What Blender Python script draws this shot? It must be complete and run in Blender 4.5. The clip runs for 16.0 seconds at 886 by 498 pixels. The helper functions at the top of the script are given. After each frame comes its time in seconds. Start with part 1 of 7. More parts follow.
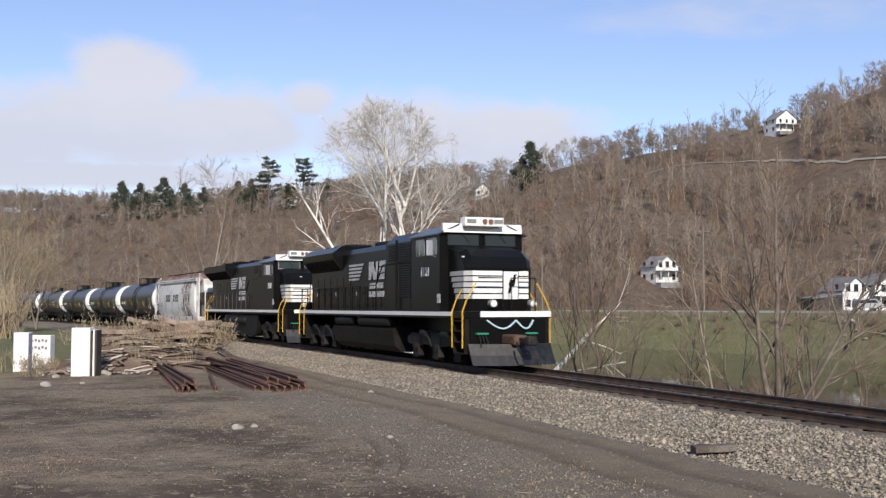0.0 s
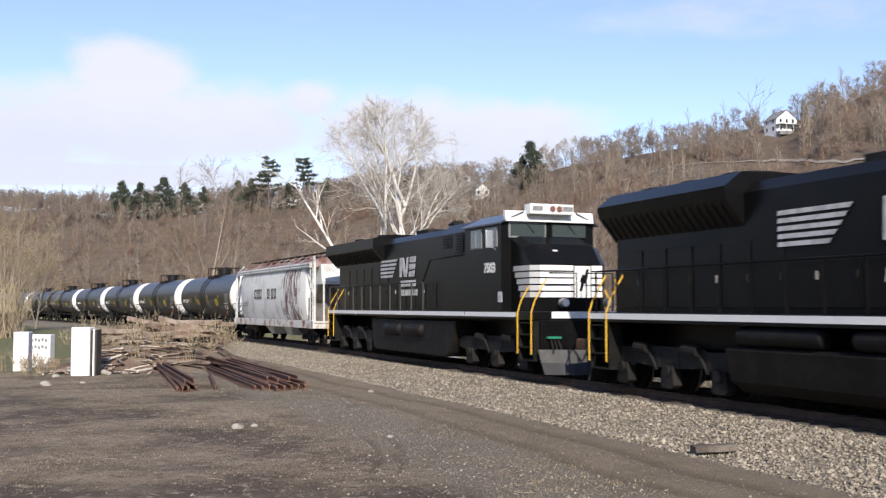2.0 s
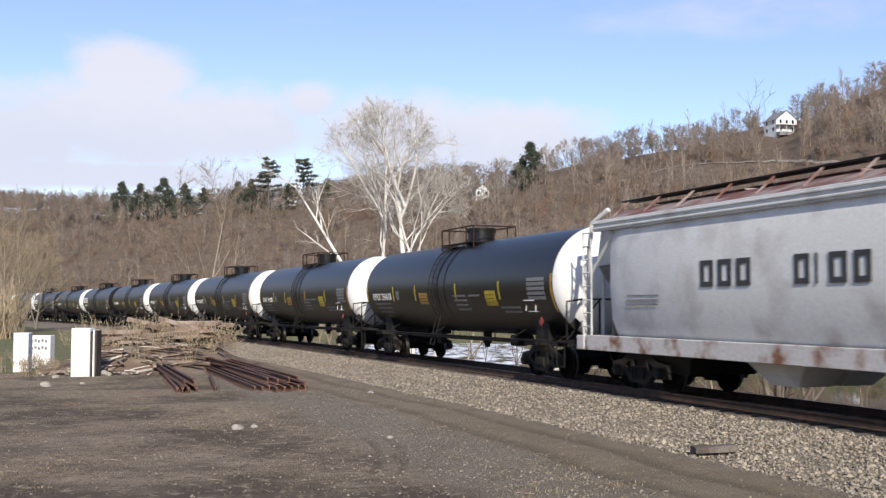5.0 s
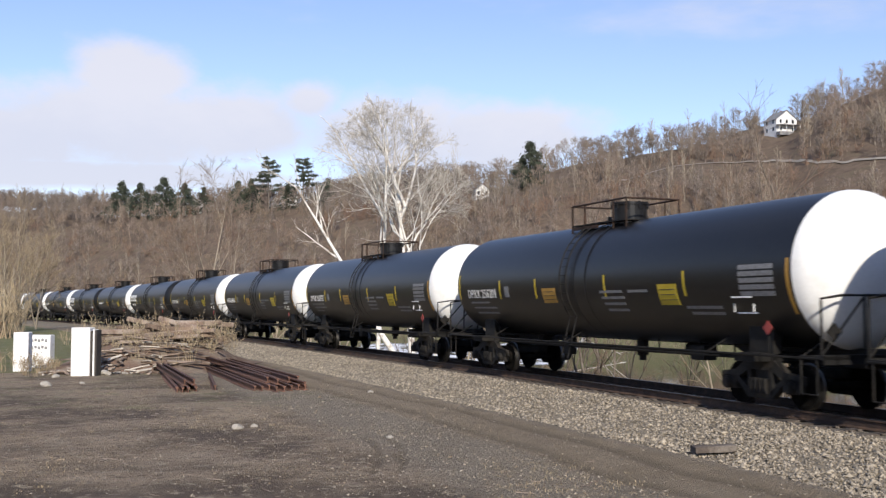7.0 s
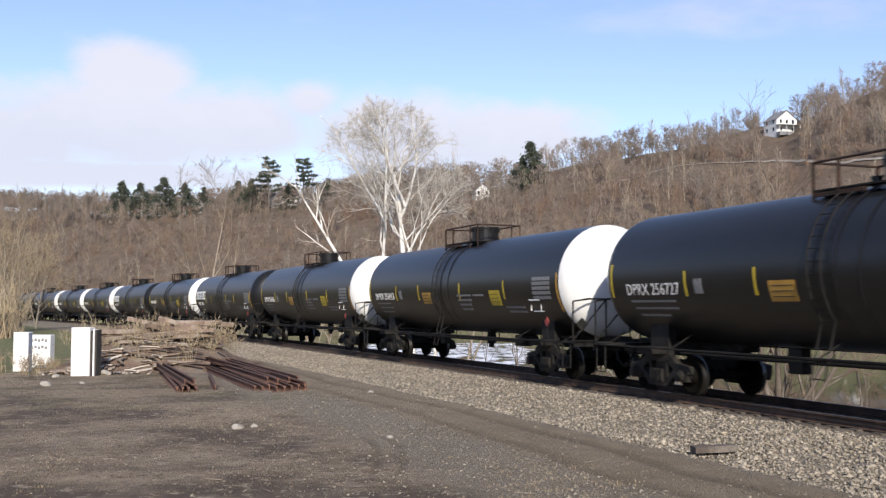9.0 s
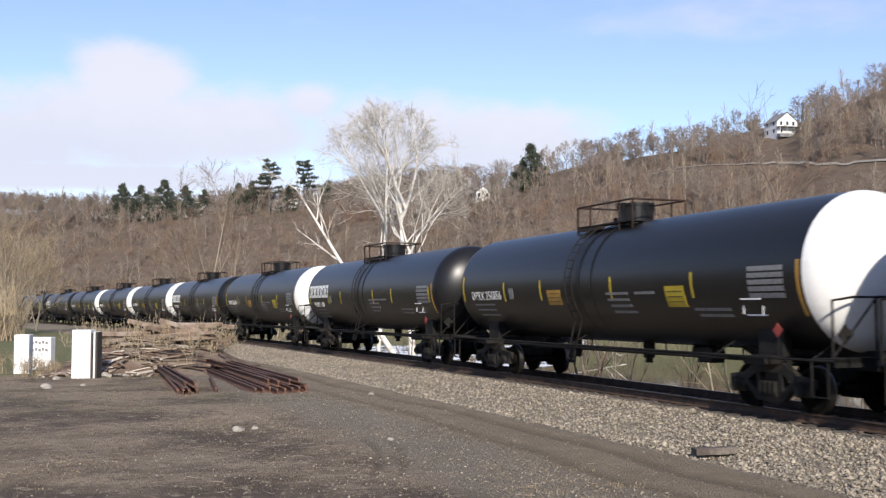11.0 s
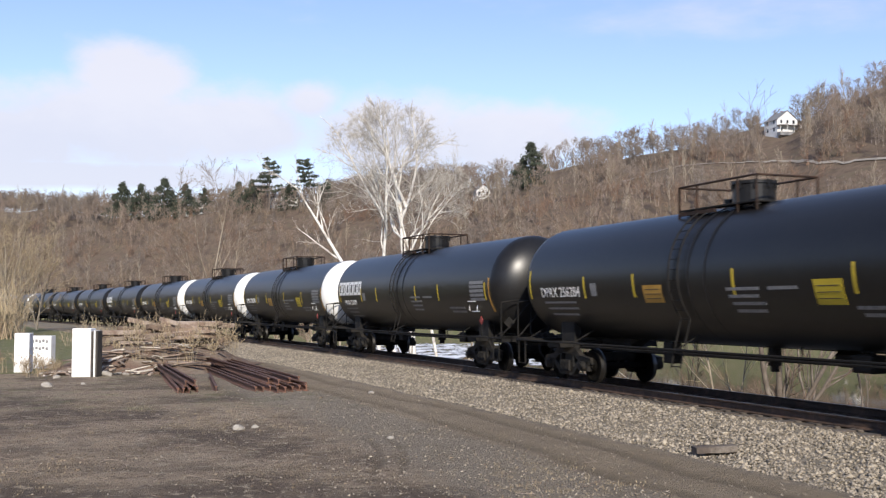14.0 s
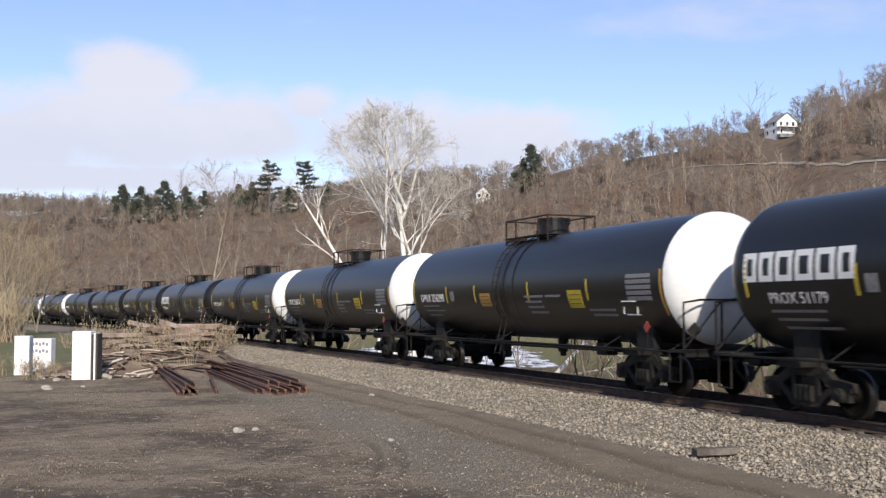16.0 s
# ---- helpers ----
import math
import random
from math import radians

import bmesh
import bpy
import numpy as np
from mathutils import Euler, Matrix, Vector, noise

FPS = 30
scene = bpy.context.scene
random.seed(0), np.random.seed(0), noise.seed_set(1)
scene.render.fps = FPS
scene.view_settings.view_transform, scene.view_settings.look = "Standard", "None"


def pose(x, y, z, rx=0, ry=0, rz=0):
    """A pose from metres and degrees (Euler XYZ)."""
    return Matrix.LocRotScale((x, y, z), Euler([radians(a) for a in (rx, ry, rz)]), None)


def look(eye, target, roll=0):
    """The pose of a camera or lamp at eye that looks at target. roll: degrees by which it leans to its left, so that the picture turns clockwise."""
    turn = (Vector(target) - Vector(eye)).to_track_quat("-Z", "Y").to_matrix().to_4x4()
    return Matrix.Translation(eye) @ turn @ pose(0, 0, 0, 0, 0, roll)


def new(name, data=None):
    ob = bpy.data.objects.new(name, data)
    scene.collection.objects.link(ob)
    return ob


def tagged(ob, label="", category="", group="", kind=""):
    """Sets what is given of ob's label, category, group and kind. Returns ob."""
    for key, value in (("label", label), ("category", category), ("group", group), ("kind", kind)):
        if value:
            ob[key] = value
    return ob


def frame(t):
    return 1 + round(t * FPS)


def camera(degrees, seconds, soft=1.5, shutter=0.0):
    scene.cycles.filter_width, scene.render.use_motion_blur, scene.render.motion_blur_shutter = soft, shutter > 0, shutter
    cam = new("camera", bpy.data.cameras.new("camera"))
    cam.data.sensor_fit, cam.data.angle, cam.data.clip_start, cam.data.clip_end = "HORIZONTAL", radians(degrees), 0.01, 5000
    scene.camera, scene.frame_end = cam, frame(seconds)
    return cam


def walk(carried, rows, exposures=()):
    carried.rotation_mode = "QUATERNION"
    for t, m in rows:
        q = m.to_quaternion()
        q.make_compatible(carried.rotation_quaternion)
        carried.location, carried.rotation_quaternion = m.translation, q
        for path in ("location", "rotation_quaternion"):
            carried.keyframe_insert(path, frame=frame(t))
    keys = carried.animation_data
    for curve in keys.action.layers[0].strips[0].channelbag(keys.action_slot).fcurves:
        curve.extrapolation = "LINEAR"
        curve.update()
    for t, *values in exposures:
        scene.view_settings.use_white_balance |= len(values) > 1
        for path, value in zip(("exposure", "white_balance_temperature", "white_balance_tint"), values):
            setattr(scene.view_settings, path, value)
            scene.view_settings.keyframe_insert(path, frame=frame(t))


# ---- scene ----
# Metres; z = 0 is the top of the rails; the camera stands at x = y = 0 and looks along +y.
cam = camera(45.545, 16.0, soft=1.3, shutter=0.2)
EYE_Z, TILT, FOCAL = 1.88, 3.114, 1867.6

# small shake of the tripod: seconds, sideways, up and roll, in thousandths of the picture's focal length and degrees
SHAKE = ((0, 0, .6, -.03), (.5, 0, .4, -.03), (1, 0, 0, 0), (2, 0, 0, 0), (2.5, 0, 1.1, -.05), (3, 0, 1.5, -.06),
         (3.5, 0, 1.3, -.03), (4, 0, 3.8, -.05), (5.2, 0, .6, 0), (6.5, 0, -2.1, .04), (7, 0, .7, .01), (7.5, 0, 2.1, -.05),
         (8, 0, 5.5, -.06), (8.5, 0, 2.6, -.03), (9, .1, .8, .03), (10.2, .6, 2.5, 0), (11.5, 1.2, 4.9, -.01), (12, .2, 0, .01),
         (12.5, .8, 6.1, 0), (13, .2, 2.7, -.03), (13.5, 1.1, 9, -.13), (14, 1.3, 1.8, -.03), (14.5, 1.5, 5.4, -.01),
         (15, 1.2, 0, .01), (15.5, 1.5, 7.4, -.03), (16, 1.3, 5.9, -.09))
walk(cam, [(t, pose(0, 0, EYE_Z, 90 + TILT + math.degrees(b / FOCAL), 0, math.degrees(a / FOCAL)) @ pose(0, 0, 0, 0, 0, r))
           for t, a, b, r in SHAKE], exposures=((0, -.05), (.5, 0), (1, .06), (1.5, .18), (2.5, .25), (3.5, .22), (4, .17), (6.5, .1), (7, .08), (8, .06), (9, .15), (11.5, .18), (12.5, .24), (13.5, .08), (14, .17), (14.5, .18), (15, .22), (16, .08)))

# ---- light ----
SUN_DIR = Vector((0.10, -0.87, 0.50)).normalized()      # towards the sun
sun = new("sun", bpy.data.lights.new("sun", "SUN"))
sun.data.energy, sun.data.angle, sun.data.color = 4.9, radians(0.6), (1.0, 0.915, 0.80)
sun.matrix_world = look((0, 0, 60), Vector((0, 0, 60)) - SUN_DIR)


def build_world():
    w = bpy.data.worlds.new("sky")
    scene.world = w
    w.use_nodes = True
    nt = w.node_tree
    nt.nodes.clear()
    N = nt.nodes.new
    L = nt.links.new
    out, bg, sky = N("ShaderNodeOutputWorld"), N("ShaderNodeBackground"), N("ShaderNodeTexSky")
    sky.sky_type, sky.sun_disc = "NISHITA", False
    sky.sun_elevation = math.asin(SUN_DIR.z)
    sky.sun_rotation = math.atan2(SUN_DIR.x, SUN_DIR.y)
    sky.air_density, sky.dust_density, sky.ozone_density = 1.0, 0.1, 2.6
    bg.inputs["Strength"].default_value = 0.155
    co, sep = N("ShaderNodeTexCoord"), N("ShaderNodeSeparateXYZ")
    L(co.outputs["Generated"], sep.inputs[0])

    def calc(op, a, c):
        m = N("ShaderNodeMath")
        m.operation = op
        for k, v in enumerate((a, c)):
            if isinstance(v, (int, float)):
                m.inputs[k].default_value = v
            else:
                L(v, m.inputs[k])
        return m.outputs[0]

    def fbm(scale, loc, size, detail, rough):
        mp, n = N("ShaderNodeMapping"), N("ShaderNodeTexNoise")
        mp.inputs["Scale"].default_value, mp.inputs["Location"].default_value = scale, loc
        L(co.outputs["Generated"], mp.inputs[0])
        n.inputs["Scale"].default_value, n.inputs["Detail"].default_value, n.inputs["Roughness"].default_value = size, detail, rough
        L(mp.outputs[0], n.inputs["Vector"])
        return n.outputs["Fac"]

    def smooth(v, a, c, lo, hi):
        m = N("ShaderNodeMapRange")
        m.interpolation_type = "SMOOTHSTEP"
        m.inputs[1].default_value, m.inputs[2].default_value, m.inputs[3].default_value, m.inputs[4].default_value = a, c, lo, hi
        L(v, m.inputs[0])
        return m.outputs[0]

    # a bank of cumulus low in the north-west, in billows: centre and half size as directions
    field = None
    for cx, cz, rx, rz in ((-.30, .165, .13, .045), (-.28, .205, .055, .030), (-.38, .150, .10, .035), (-.19, .170, .10, .036), (-.125, .190, .035, .022), (-.06, .165, .10, .034), (.05, .160, .09, .028), (-.55, .17, .14, .05), (-.36, .118, .30, .016)):
        dx = calc("DIVIDE", calc("SUBTRACT", sep.outputs["X"], cx), rx)
        dz = calc("DIVIDE", calc("SUBTRACT", sep.outputs["Z"], cz), rz)
        v = calc("SUBTRACT", 1.0, calc("SQRT", calc("ADD", calc("MULTIPLY", dx, dx), calc("MULTIPLY", dz, dz)), 0.0))
        field = v if field is None else calc("MAXIMUM", field, v)
    ahead = smooth(sep.outputs["Y"], 0.0, .3, -1.0, 0.0)
    billow = fbm((1, 1, 1.7), (.3, .1, .2), 9.0, 8, .58)
    bank = calc("ADD", calc("ADD", calc("MAXIMUM", field, -1.0), ahead), calc("MULTIPLY", calc("SUBTRACT", billow, .5), 1.9))
    bank = smooth(bank, -.36, .42, 0.0, .88)
    # thin veils higher up
    veil = smooth(fbm((1.3, 1.3, 4.2), (.75, .1, .37), 2.6, 7, .55), .50, .74, 0.0, .50)
    low = smooth(sep.outputs["Z"], .07, .17, .50, 0.0)
    cover = calc("MAXIMUM", calc("MAXIMUM", bank, veil), low)
    # sunlit tops and greyer bases of the clouds
    tone = N("ShaderNodeMix")
    tone.data_type = "RGBA"
    L(smooth(calc("ADD", sep.outputs["Z"], calc("MULTIPLY", calc("SUBTRACT", billow, .5), .10)), .13, .20, 0.0, 1.0), tone.inputs[0])
    tone.inputs[6].default_value = (4.35, 4.40, 5.05, 1)
    tone.inputs[7].default_value = (5.0, 4.92, 5.35, 1)
    mix = N("ShaderNodeMix")
    mix.data_type = "RGBA"
    L(cover, mix.inputs[0])
    tint = N("ShaderNodeMix")
    tint.data_type, tint.blend_type = "RGBA", "MULTIPLY"
    tint.inputs[0].default_value = 1.0
    L(sky.outputs[0], tint.inputs[6])
    tint.inputs[7].default_value = (1.06, .95, 1.03, 1)
    L(tint.outputs[2], mix.inputs[6])
    L(tone.outputs[2], mix.inputs[7])
    L(mix.outputs[2], bg.inputs[0])
    L(bg.outputs[0], out.inputs[0])


build_world()

# ---- materials ----


def material(name, color, rough=0.8, metal=0.0, var=0.25, scale=3.0, fine=40.0, bump=0.2, second=None, mask=(0.45, 0.65), spec=0.5,
             coords="Object", island=0.0, rand=0.0, dist=0.02):
    """Principled surface with large stains (towards `second`), a fine grain and relief."""
    m = bpy.data.materials.new(name)
    m.use_nodes = True
    nt = m.node_tree
    N, L = nt.nodes.new, nt.links.new
    b = nt.nodes["Principled BSDF"]
    b.inputs["Roughness"].default_value, b.inputs["Metallic"].default_value = rough, metal
    b.inputs["Specular IOR Level"].default_value = spec
    co = N("ShaderNodeTexCoord")
    big, small = N("ShaderNodeTexNoise"), N("ShaderNodeTexNoise")
    big.inputs["Scale"].default_value, big.inputs["Detail"].default_value = scale, 5
    small.inputs["Scale"].default_value, small.inputs["Detail"].default_value = fine, 3
    for n in (big, small):
        L(co.outputs[coords], n.inputs["Vector"])
    mr = N("ShaderNodeMapRange")
    mr.inputs[1].default_value, mr.inputs[2].default_value = mask
    L(big.outputs["Fac"], mr.inputs[0])
    mx = N("ShaderNodeMix")
    mx.data_type = "RGBA"
    L(mr.outputs[0], mx.inputs[0])
    mx.inputs[6].default_value = (*color, 1)
    mx.inputs[7].default_value = (*(second or [c * (1 - var) for c in color]), 1)
    hsv = N("ShaderNodeHueSaturation")
    v = N("ShaderNodeMapRange")
    v.inputs[1].default_value, v.inputs[2].default_value = 0.25, 0.75
    v.inputs[3].default_value, v.inputs[4].default_value = 1 - var, 1 + var
    L(small.outputs["Fac"], v.inputs[0])
    last = v.outputs[0]
    for amount, node, key in ((island, "ShaderNodeNewGeometry", "Random Per Island"), (rand, "ShaderNodeObjectInfo", "Random")):
        if amount:
            g, r, mul = N(node), N("ShaderNodeMapRange"), N("ShaderNodeMath")
            r.inputs[3].default_value, r.inputs[4].default_value = 1 - amount, 1 + amount
            L(g.outputs[key], r.inputs[0])
            mul.operation = "MULTIPLY"
            L(last, mul.inputs[0])
            L(r.outputs[0], mul.inputs[1])
            last = mul.outputs[0]
    L(last, hsv.inputs["Value"])
    L(mx.outputs[2], hsv.inputs["Color"])
    L(hsv.outputs[0], b.inputs["Base Color"])
    if bump:
        bp = N("ShaderNodeBump")
        bp.inputs["Strength"].default_value, bp.inputs["Distance"].default_value = bump, dist
        L(small.outputs["Fac"], bp.inputs["Height"])
        L(bp.outputs[0], b.inputs["Normal"])
    return m


M = {}
M["tank_black"] = material("tank_black_paint", (0.0115, 0.0112, 0.0115), 0.34, var=0.18, scale=1.3, fine=9, bump=0.03, second=(0.014, 0.0135, 0.013), mask=(.5, .8), spec=.4)
M["tank_white"] = material("white_head_paint", (0.80, 0.80, 0.78), 0.45, var=0.04, scale=2, fine=20, bump=0.03, second=(.66, .64, .6), mask=(.58, .8))
M["loco_black"] = material("locomotive_black_paint", (0.0058, 0.0058, 0.0062), 0.30, var=0.2, scale=1.6, fine=14, bump=0.04, second=(.009, .0085, .008), mask=(.5, .75), spec=.14)
M["dark_steel"] = material("grimy_dark_steel", (0.010, 0.0095, 0.009), 0.7, var=0.35, scale=2.5, fine=30, bump=0.3, second=(.02, .0175, .015), spec=.25)
M["truck_steel"] = material("road_grime_steel", (0.018, 0.017, 0.0155), 0.75, var=0.35, scale=3, fine=30, bump=0.3, second=(.038, .032, .026), spec=.25)
M["rusty_black"] = material("rust_worn_black_paint", (0.028, 0.018, 0.013), 0.7, var=0.3, scale=4, fine=30, bump=0.2, second=(.06, .032, .02), spec=.25)
M["wheel_steel"] = material("greasy_wheel_steel", (0.006, 0.0056, 0.005), 0.9, var=0.3, scale=4, fine=30, bump=0.2, second=(.010, .0085, .007), spec=.06)
M["tread"] = material("polished_wheel_tread", (0.10, 0.095, 0.09), 0.35, 0.9, var=0.1, bump=0)
M["rail"] = material("rusty_rail_steel", (0.055, 0.035, 0.025), 0.75, 0.1, var=0.3, scale=4, fine=60, bump=0.3, second=(.10, .06, .04))
M["railhead"] = material("worn_rail_head", (0.16, 0.14, 0.13), 0.35, 0.85, var=0.2, scale=5, fine=60, bump=0.05)
M["tie"] = material("creosoted_tie_wood", (0.075, 0.06, 0.05), 0.9, var=0.3, scale=4, fine=35, bump=0.5, second=(.14, .12, .10), rand=.3)
M["white_paint"] = material("white_marking_paint", (0.78, 0.78, 0.76), 0.5, var=0.05, bump=0.02)
M["yellow_paint"] = material("yellow_safety_paint", (0.70, 0.42, 0.04), 0.5, var=0.12, bump=0.03)
M["decal_yellow"] = material("yellow_decal", (0.55, 0.41, 0.03), 0.5, var=0.12, bump=0.0)
M["decal_orange"] = material("orange_decal", (0.50, 0.28, 0.05), 0.5, var=0.12, bump=0.0)
M["decal_grey"] = material("grey_stencil", (0.24, 0.24, 0.24), 0.6, var=0.3, scale=14, fine=60, bump=0.0)
M["mark_dark"] = material("dark_marking_paint", (0.05, 0.05, 0.05), 0.6, var=0.2, bump=0)
M["red_paint"] = material("red_paint", (0.30, 0.05, 0.04), 0.5, var=0.1, bump=0.02)
M["hopper_white"] = material("weathered_white_hopper_paint", (0.62, 0.62, 0.60), 0.6, var=0.1, scale=1.2, fine=18, bump=0.06, second=(.36, .345, .32), mask=(.5, .78))
M["rust_paint"] = material("rust_primer_patches", (0.12, 0.035, 0.02), 0.8, var=0.3, scale=4, fine=25, bump=0.15, second=(.2, .08, .05))
M["glass"] = material("tinted_cab_glass", (0.03, 0.04, 0.045), 0.06, var=0.05, bump=0, spec=.8)
M["ballast"] = material("limestone_ballast", (0.22, 0.184, 0.132), 0.95, var=0.45, scale=.6, fine=22, bump=1.0, second=(.165, .145, .115), mask=(.4, .7), coords="Object", dist=.06)
M["stone"] = material("crushed_stone", (0.30, 0.258, 0.20), 0.9, var=0.2, scale=2, fine=30, bump=0.3, island=.5)
M["water"] = material("river_water", (0.026, 0.026, 0.013), 0.04, var=0.05, scale=.1, fine=.5, bump=0.012, dist=.1, spec=.6)


def mesh_object(name, verts, faces, mats, parent=None, smooth=False, label="", midx=None):
    me = bpy.data.meshes.new(name)
    me.from_pydata([tuple(v) for v in verts], [], [tuple(f) for f in faces])
    for mm in (mats if isinstance(mats, (list, tuple)) else [mats]):
        me.materials.append(mm)
    if midx is not None:
        me.polygons.foreach_set("material_index", midx)
    if smooth:
        me.polygons.foreach_set("use_smooth", [True] * len(me.polygons))
    me.update()
    ob = new(name, me)
    if parent is not None:
        ob.parent = parent
    if label:
        tagged(ob, label)
    return ob


def part(name, bm, mats, parent, label="", smooth=False):
    """Links a bmesh as one mesh object under a thing or a part."""
    me = bpy.data.meshes.new(name)
    bmesh.ops.recalc_face_normals(bm, faces=bm.faces)
    if smooth:
        for f in bm.faces:
            f.smooth = True
        for e in bm.edges:
            if len(e.link_faces) == 2 and e.calc_face_angle(0) > 0.6:
                e.smooth = False
    bm.to_mesh(me)
    bm.free()
    for mm in (mats if isinstance(mats, (list, tuple)) else [mats]):
        me.materials.append(mm)
    ob = new(name, me)
    if parent is not None:
        ob.parent = parent
    if label:
        tagged(ob, label)
    return ob


def box(bm, x0, x1, y0, y1, z0, z1, bevel=0.0, mi=0):
    g = bmesh.ops.create_cube(bm, size=1, matrix=Matrix.LocRotScale(((x0 + x1) / 2, (y0 + y1) / 2, (z0 + z1) / 2), None, (abs(x1 - x0), abs(y1 - y0), abs(z1 - z0))))
    fs = {f for v in g["verts"] for f in v.link_faces}
    for f in fs:
        f.material_index = mi
    if bevel:
        es = {e for v in g["verts"] for e in v.link_edges}
        r = bmesh.ops.bevel(bm, geom=list(es), offset=bevel, segments=2, affect="EDGES", profile=0.5)
        for f in r["faces"]:
            f.material_index = mi
    return bm


def rod(bm, a, b, r, n=6, r2=None):
    a, b = Vector(a), Vector(b)
    d = b - a
    m = Matrix.Translation((a + b) / 2) @ d.to_track_quat("Z", "Y").to_matrix().to_4x4()
    bmesh.ops.create_cone(bm, cap_ends=True, segments=n, radius1=r, radius2=r if r2 is None else r2, depth=d.length, matrix=m)
    return bm


def pipe(bm, pts, r, n=6):
    """One tube along a bent line."""
    P = [Vector(p) for p in pts]
    rings = []
    side = None
    for i, p in enumerate(P):
        a = (p - P[i - 1]).normalized() if i else (P[1] - p).normalized()
        b = (P[i + 1] - p).normalized() if i < len(P) - 1 else a
        d = (a + b).normalized()
        if side is None:
            side = d.orthogonal().normalized()
        side = (side - d * side.dot(d)).normalized()
        up = d.cross(side)
        rings.append([bm.verts.new(p + (side * math.cos(2 * math.pi * k / n) + up * math.sin(2 * math.pi * k / n)) * r) for k in range(n)])
    for u, v in zip(rings, rings[1:]):
        for k in range(n):
            bm.faces.new((u[k], u[(k + 1) % n], v[(k + 1) % n], v[k]))
    bm.faces.new(rings[0][::-1])
    bm.faces.new(rings[-1])
    return bm


def prism(bm, poly, y0, y1, bevel=0.0, mi=0):
    """Extrudes an outline given in (x, z) from y0 to y1."""
    a = [bm.verts.new((x, y0, z)) for x, z in poly]
    b = [bm.verts.new((x, y1, z)) for x, z in poly]
    n = len(poly)
    fs = [bm.faces.new(a), bm.faces.new(b[::-1])]
    for i in range(n):
        fs.append(bm.faces.new((a[i], a[(i + 1) % n], b[(i + 1) % n], b[i])))
    for f in fs:
        f.material_index = mi
    if bevel:
        es = {e for f in fs for e in f.edges}
        bmesh.ops.bevel(bm, geom=list(es), offset=bevel, segments=2, affect="EDGES", profile=0.5)
    return bm


def loft(bm, sections, cap=True):
    """Skin over sections, each a list of points of the same number."""
    rows = [[bm.verts.new(p) for p in s] for s in sections]
    n = len(rows[0])
    for a, b in zip(rows, rows[1:]):
        for i in range(n):
            bm.faces.new((a[i], a[(i + 1) % n], b[(i + 1) % n], b[i]))
    if cap:
        bm.faces.new(rows[0][::-1])
        bm.faces.new(rows[-1])
    return bm


B = bmesh.new

# ---- the line of the track ----
STEP = 0.5
GRID = np.arange(-520, 160, STEP)
HEAD = np.radians(158.742) + 1.1557e-3 * np.minimum(GRID + 19.775, 0) + 1.369e-3 * np.clip(GRID + 19.775, 0, 40)
LINE = np.cumsum(np.stack([np.sin(HEAD), np.cos(HEAD)], 1) * STEP, 0)
_i0 = int(np.searchsorted(GRID, 0))
LINE = LINE - LINE[_i0] + 13.626 * np.array([-np.cos(HEAD[_i0]), np.sin(HEAD[_i0])])


def on_track(s, w=0.0):
    """Place and heading at s metres along the track, w metres to the side of the camera."""
    h = np.interp(s, GRID, HEAD)
    x = np.interp(s, GRID, LINE[:, 0]) + w * np.cos(h)
    y = np.interp(s, GRID, LINE[:, 1]) - w * np.sin(h)
    return x, y, h


def track_coords(x, y):
    """s and w of places in the plan."""
    x, y = np.atleast_1d(np.asarray(x, float)), np.atleast_1d(np.asarray(y, float))
    best, near = np.full(x.shape, 1e18), np.zeros(x.shape, int)
    for j in range(0, len(GRID), 4):
        d = (LINE[j, 0] - x) ** 2 + (LINE[j, 1] - y) ** 2
        m = d < best
        best[m], near[m] = d[m], j
    h = HEAD[near]
    dx, dy = x - LINE[near, 0], y - LINE[near, 1]
    return GRID[near] + dx * np.sin(h) + dy * np.cos(h), dx * np.cos(h) - dy * np.sin(h)


def train_s(u, t):
    return u + 13.618 * t - 0.0043 * t * t


# ---- ground ----
BROW_AZ = np.array([-2000, 0, 200, 400, 600, 784, 900, 1000, 1150, 1300, 1400, 1500, 1568, 1800, 2600])
BROW_UP = 542 - np.array([372, 372, 382, 372, 352, 335, 322, 300, 278, 252, 240, 205, 188, 150, 200])
BROW_R = np.array([330, 330, 330, 330, 330, 340, 350, 360, 380, 400, 410, 420, 430, 430, 430.])


def vnoise(x, y, scale, seed=0):
    return np.array([noise.noise(Vector((a / scale, b / scale, seed))) for a, b in zip(np.ravel(x), np.ravel(y))]).reshape(np.shape(x))


def rut_marks(x, y, w):
    """Wheel ruts of the lane beside the ballast, and two short curved tyre marks in the yard."""
    wob = .12 * np.sin(y * .35) + .06 * np.sin(y * 1.1 + 1)
    out = np.exp(-((w + wob - 5.35) / .17) ** 2) + .9 * np.exp(-((w + wob - 6.45) / .19) ** 2)
    for x0 in (-.92, -.56):
        bend = x0 - .075 * (y - 15.3) ** 2 * np.where(y > 15.3, .75, .35)
        out = out + np.exp(-((x - bend) / .075) ** 2) * np.clip((y - 13.9) / .5, 0, 1) * np.clip((18.4 - y) / .6, 0, 1)
    return out * (np.hypot(x, y) < 60)


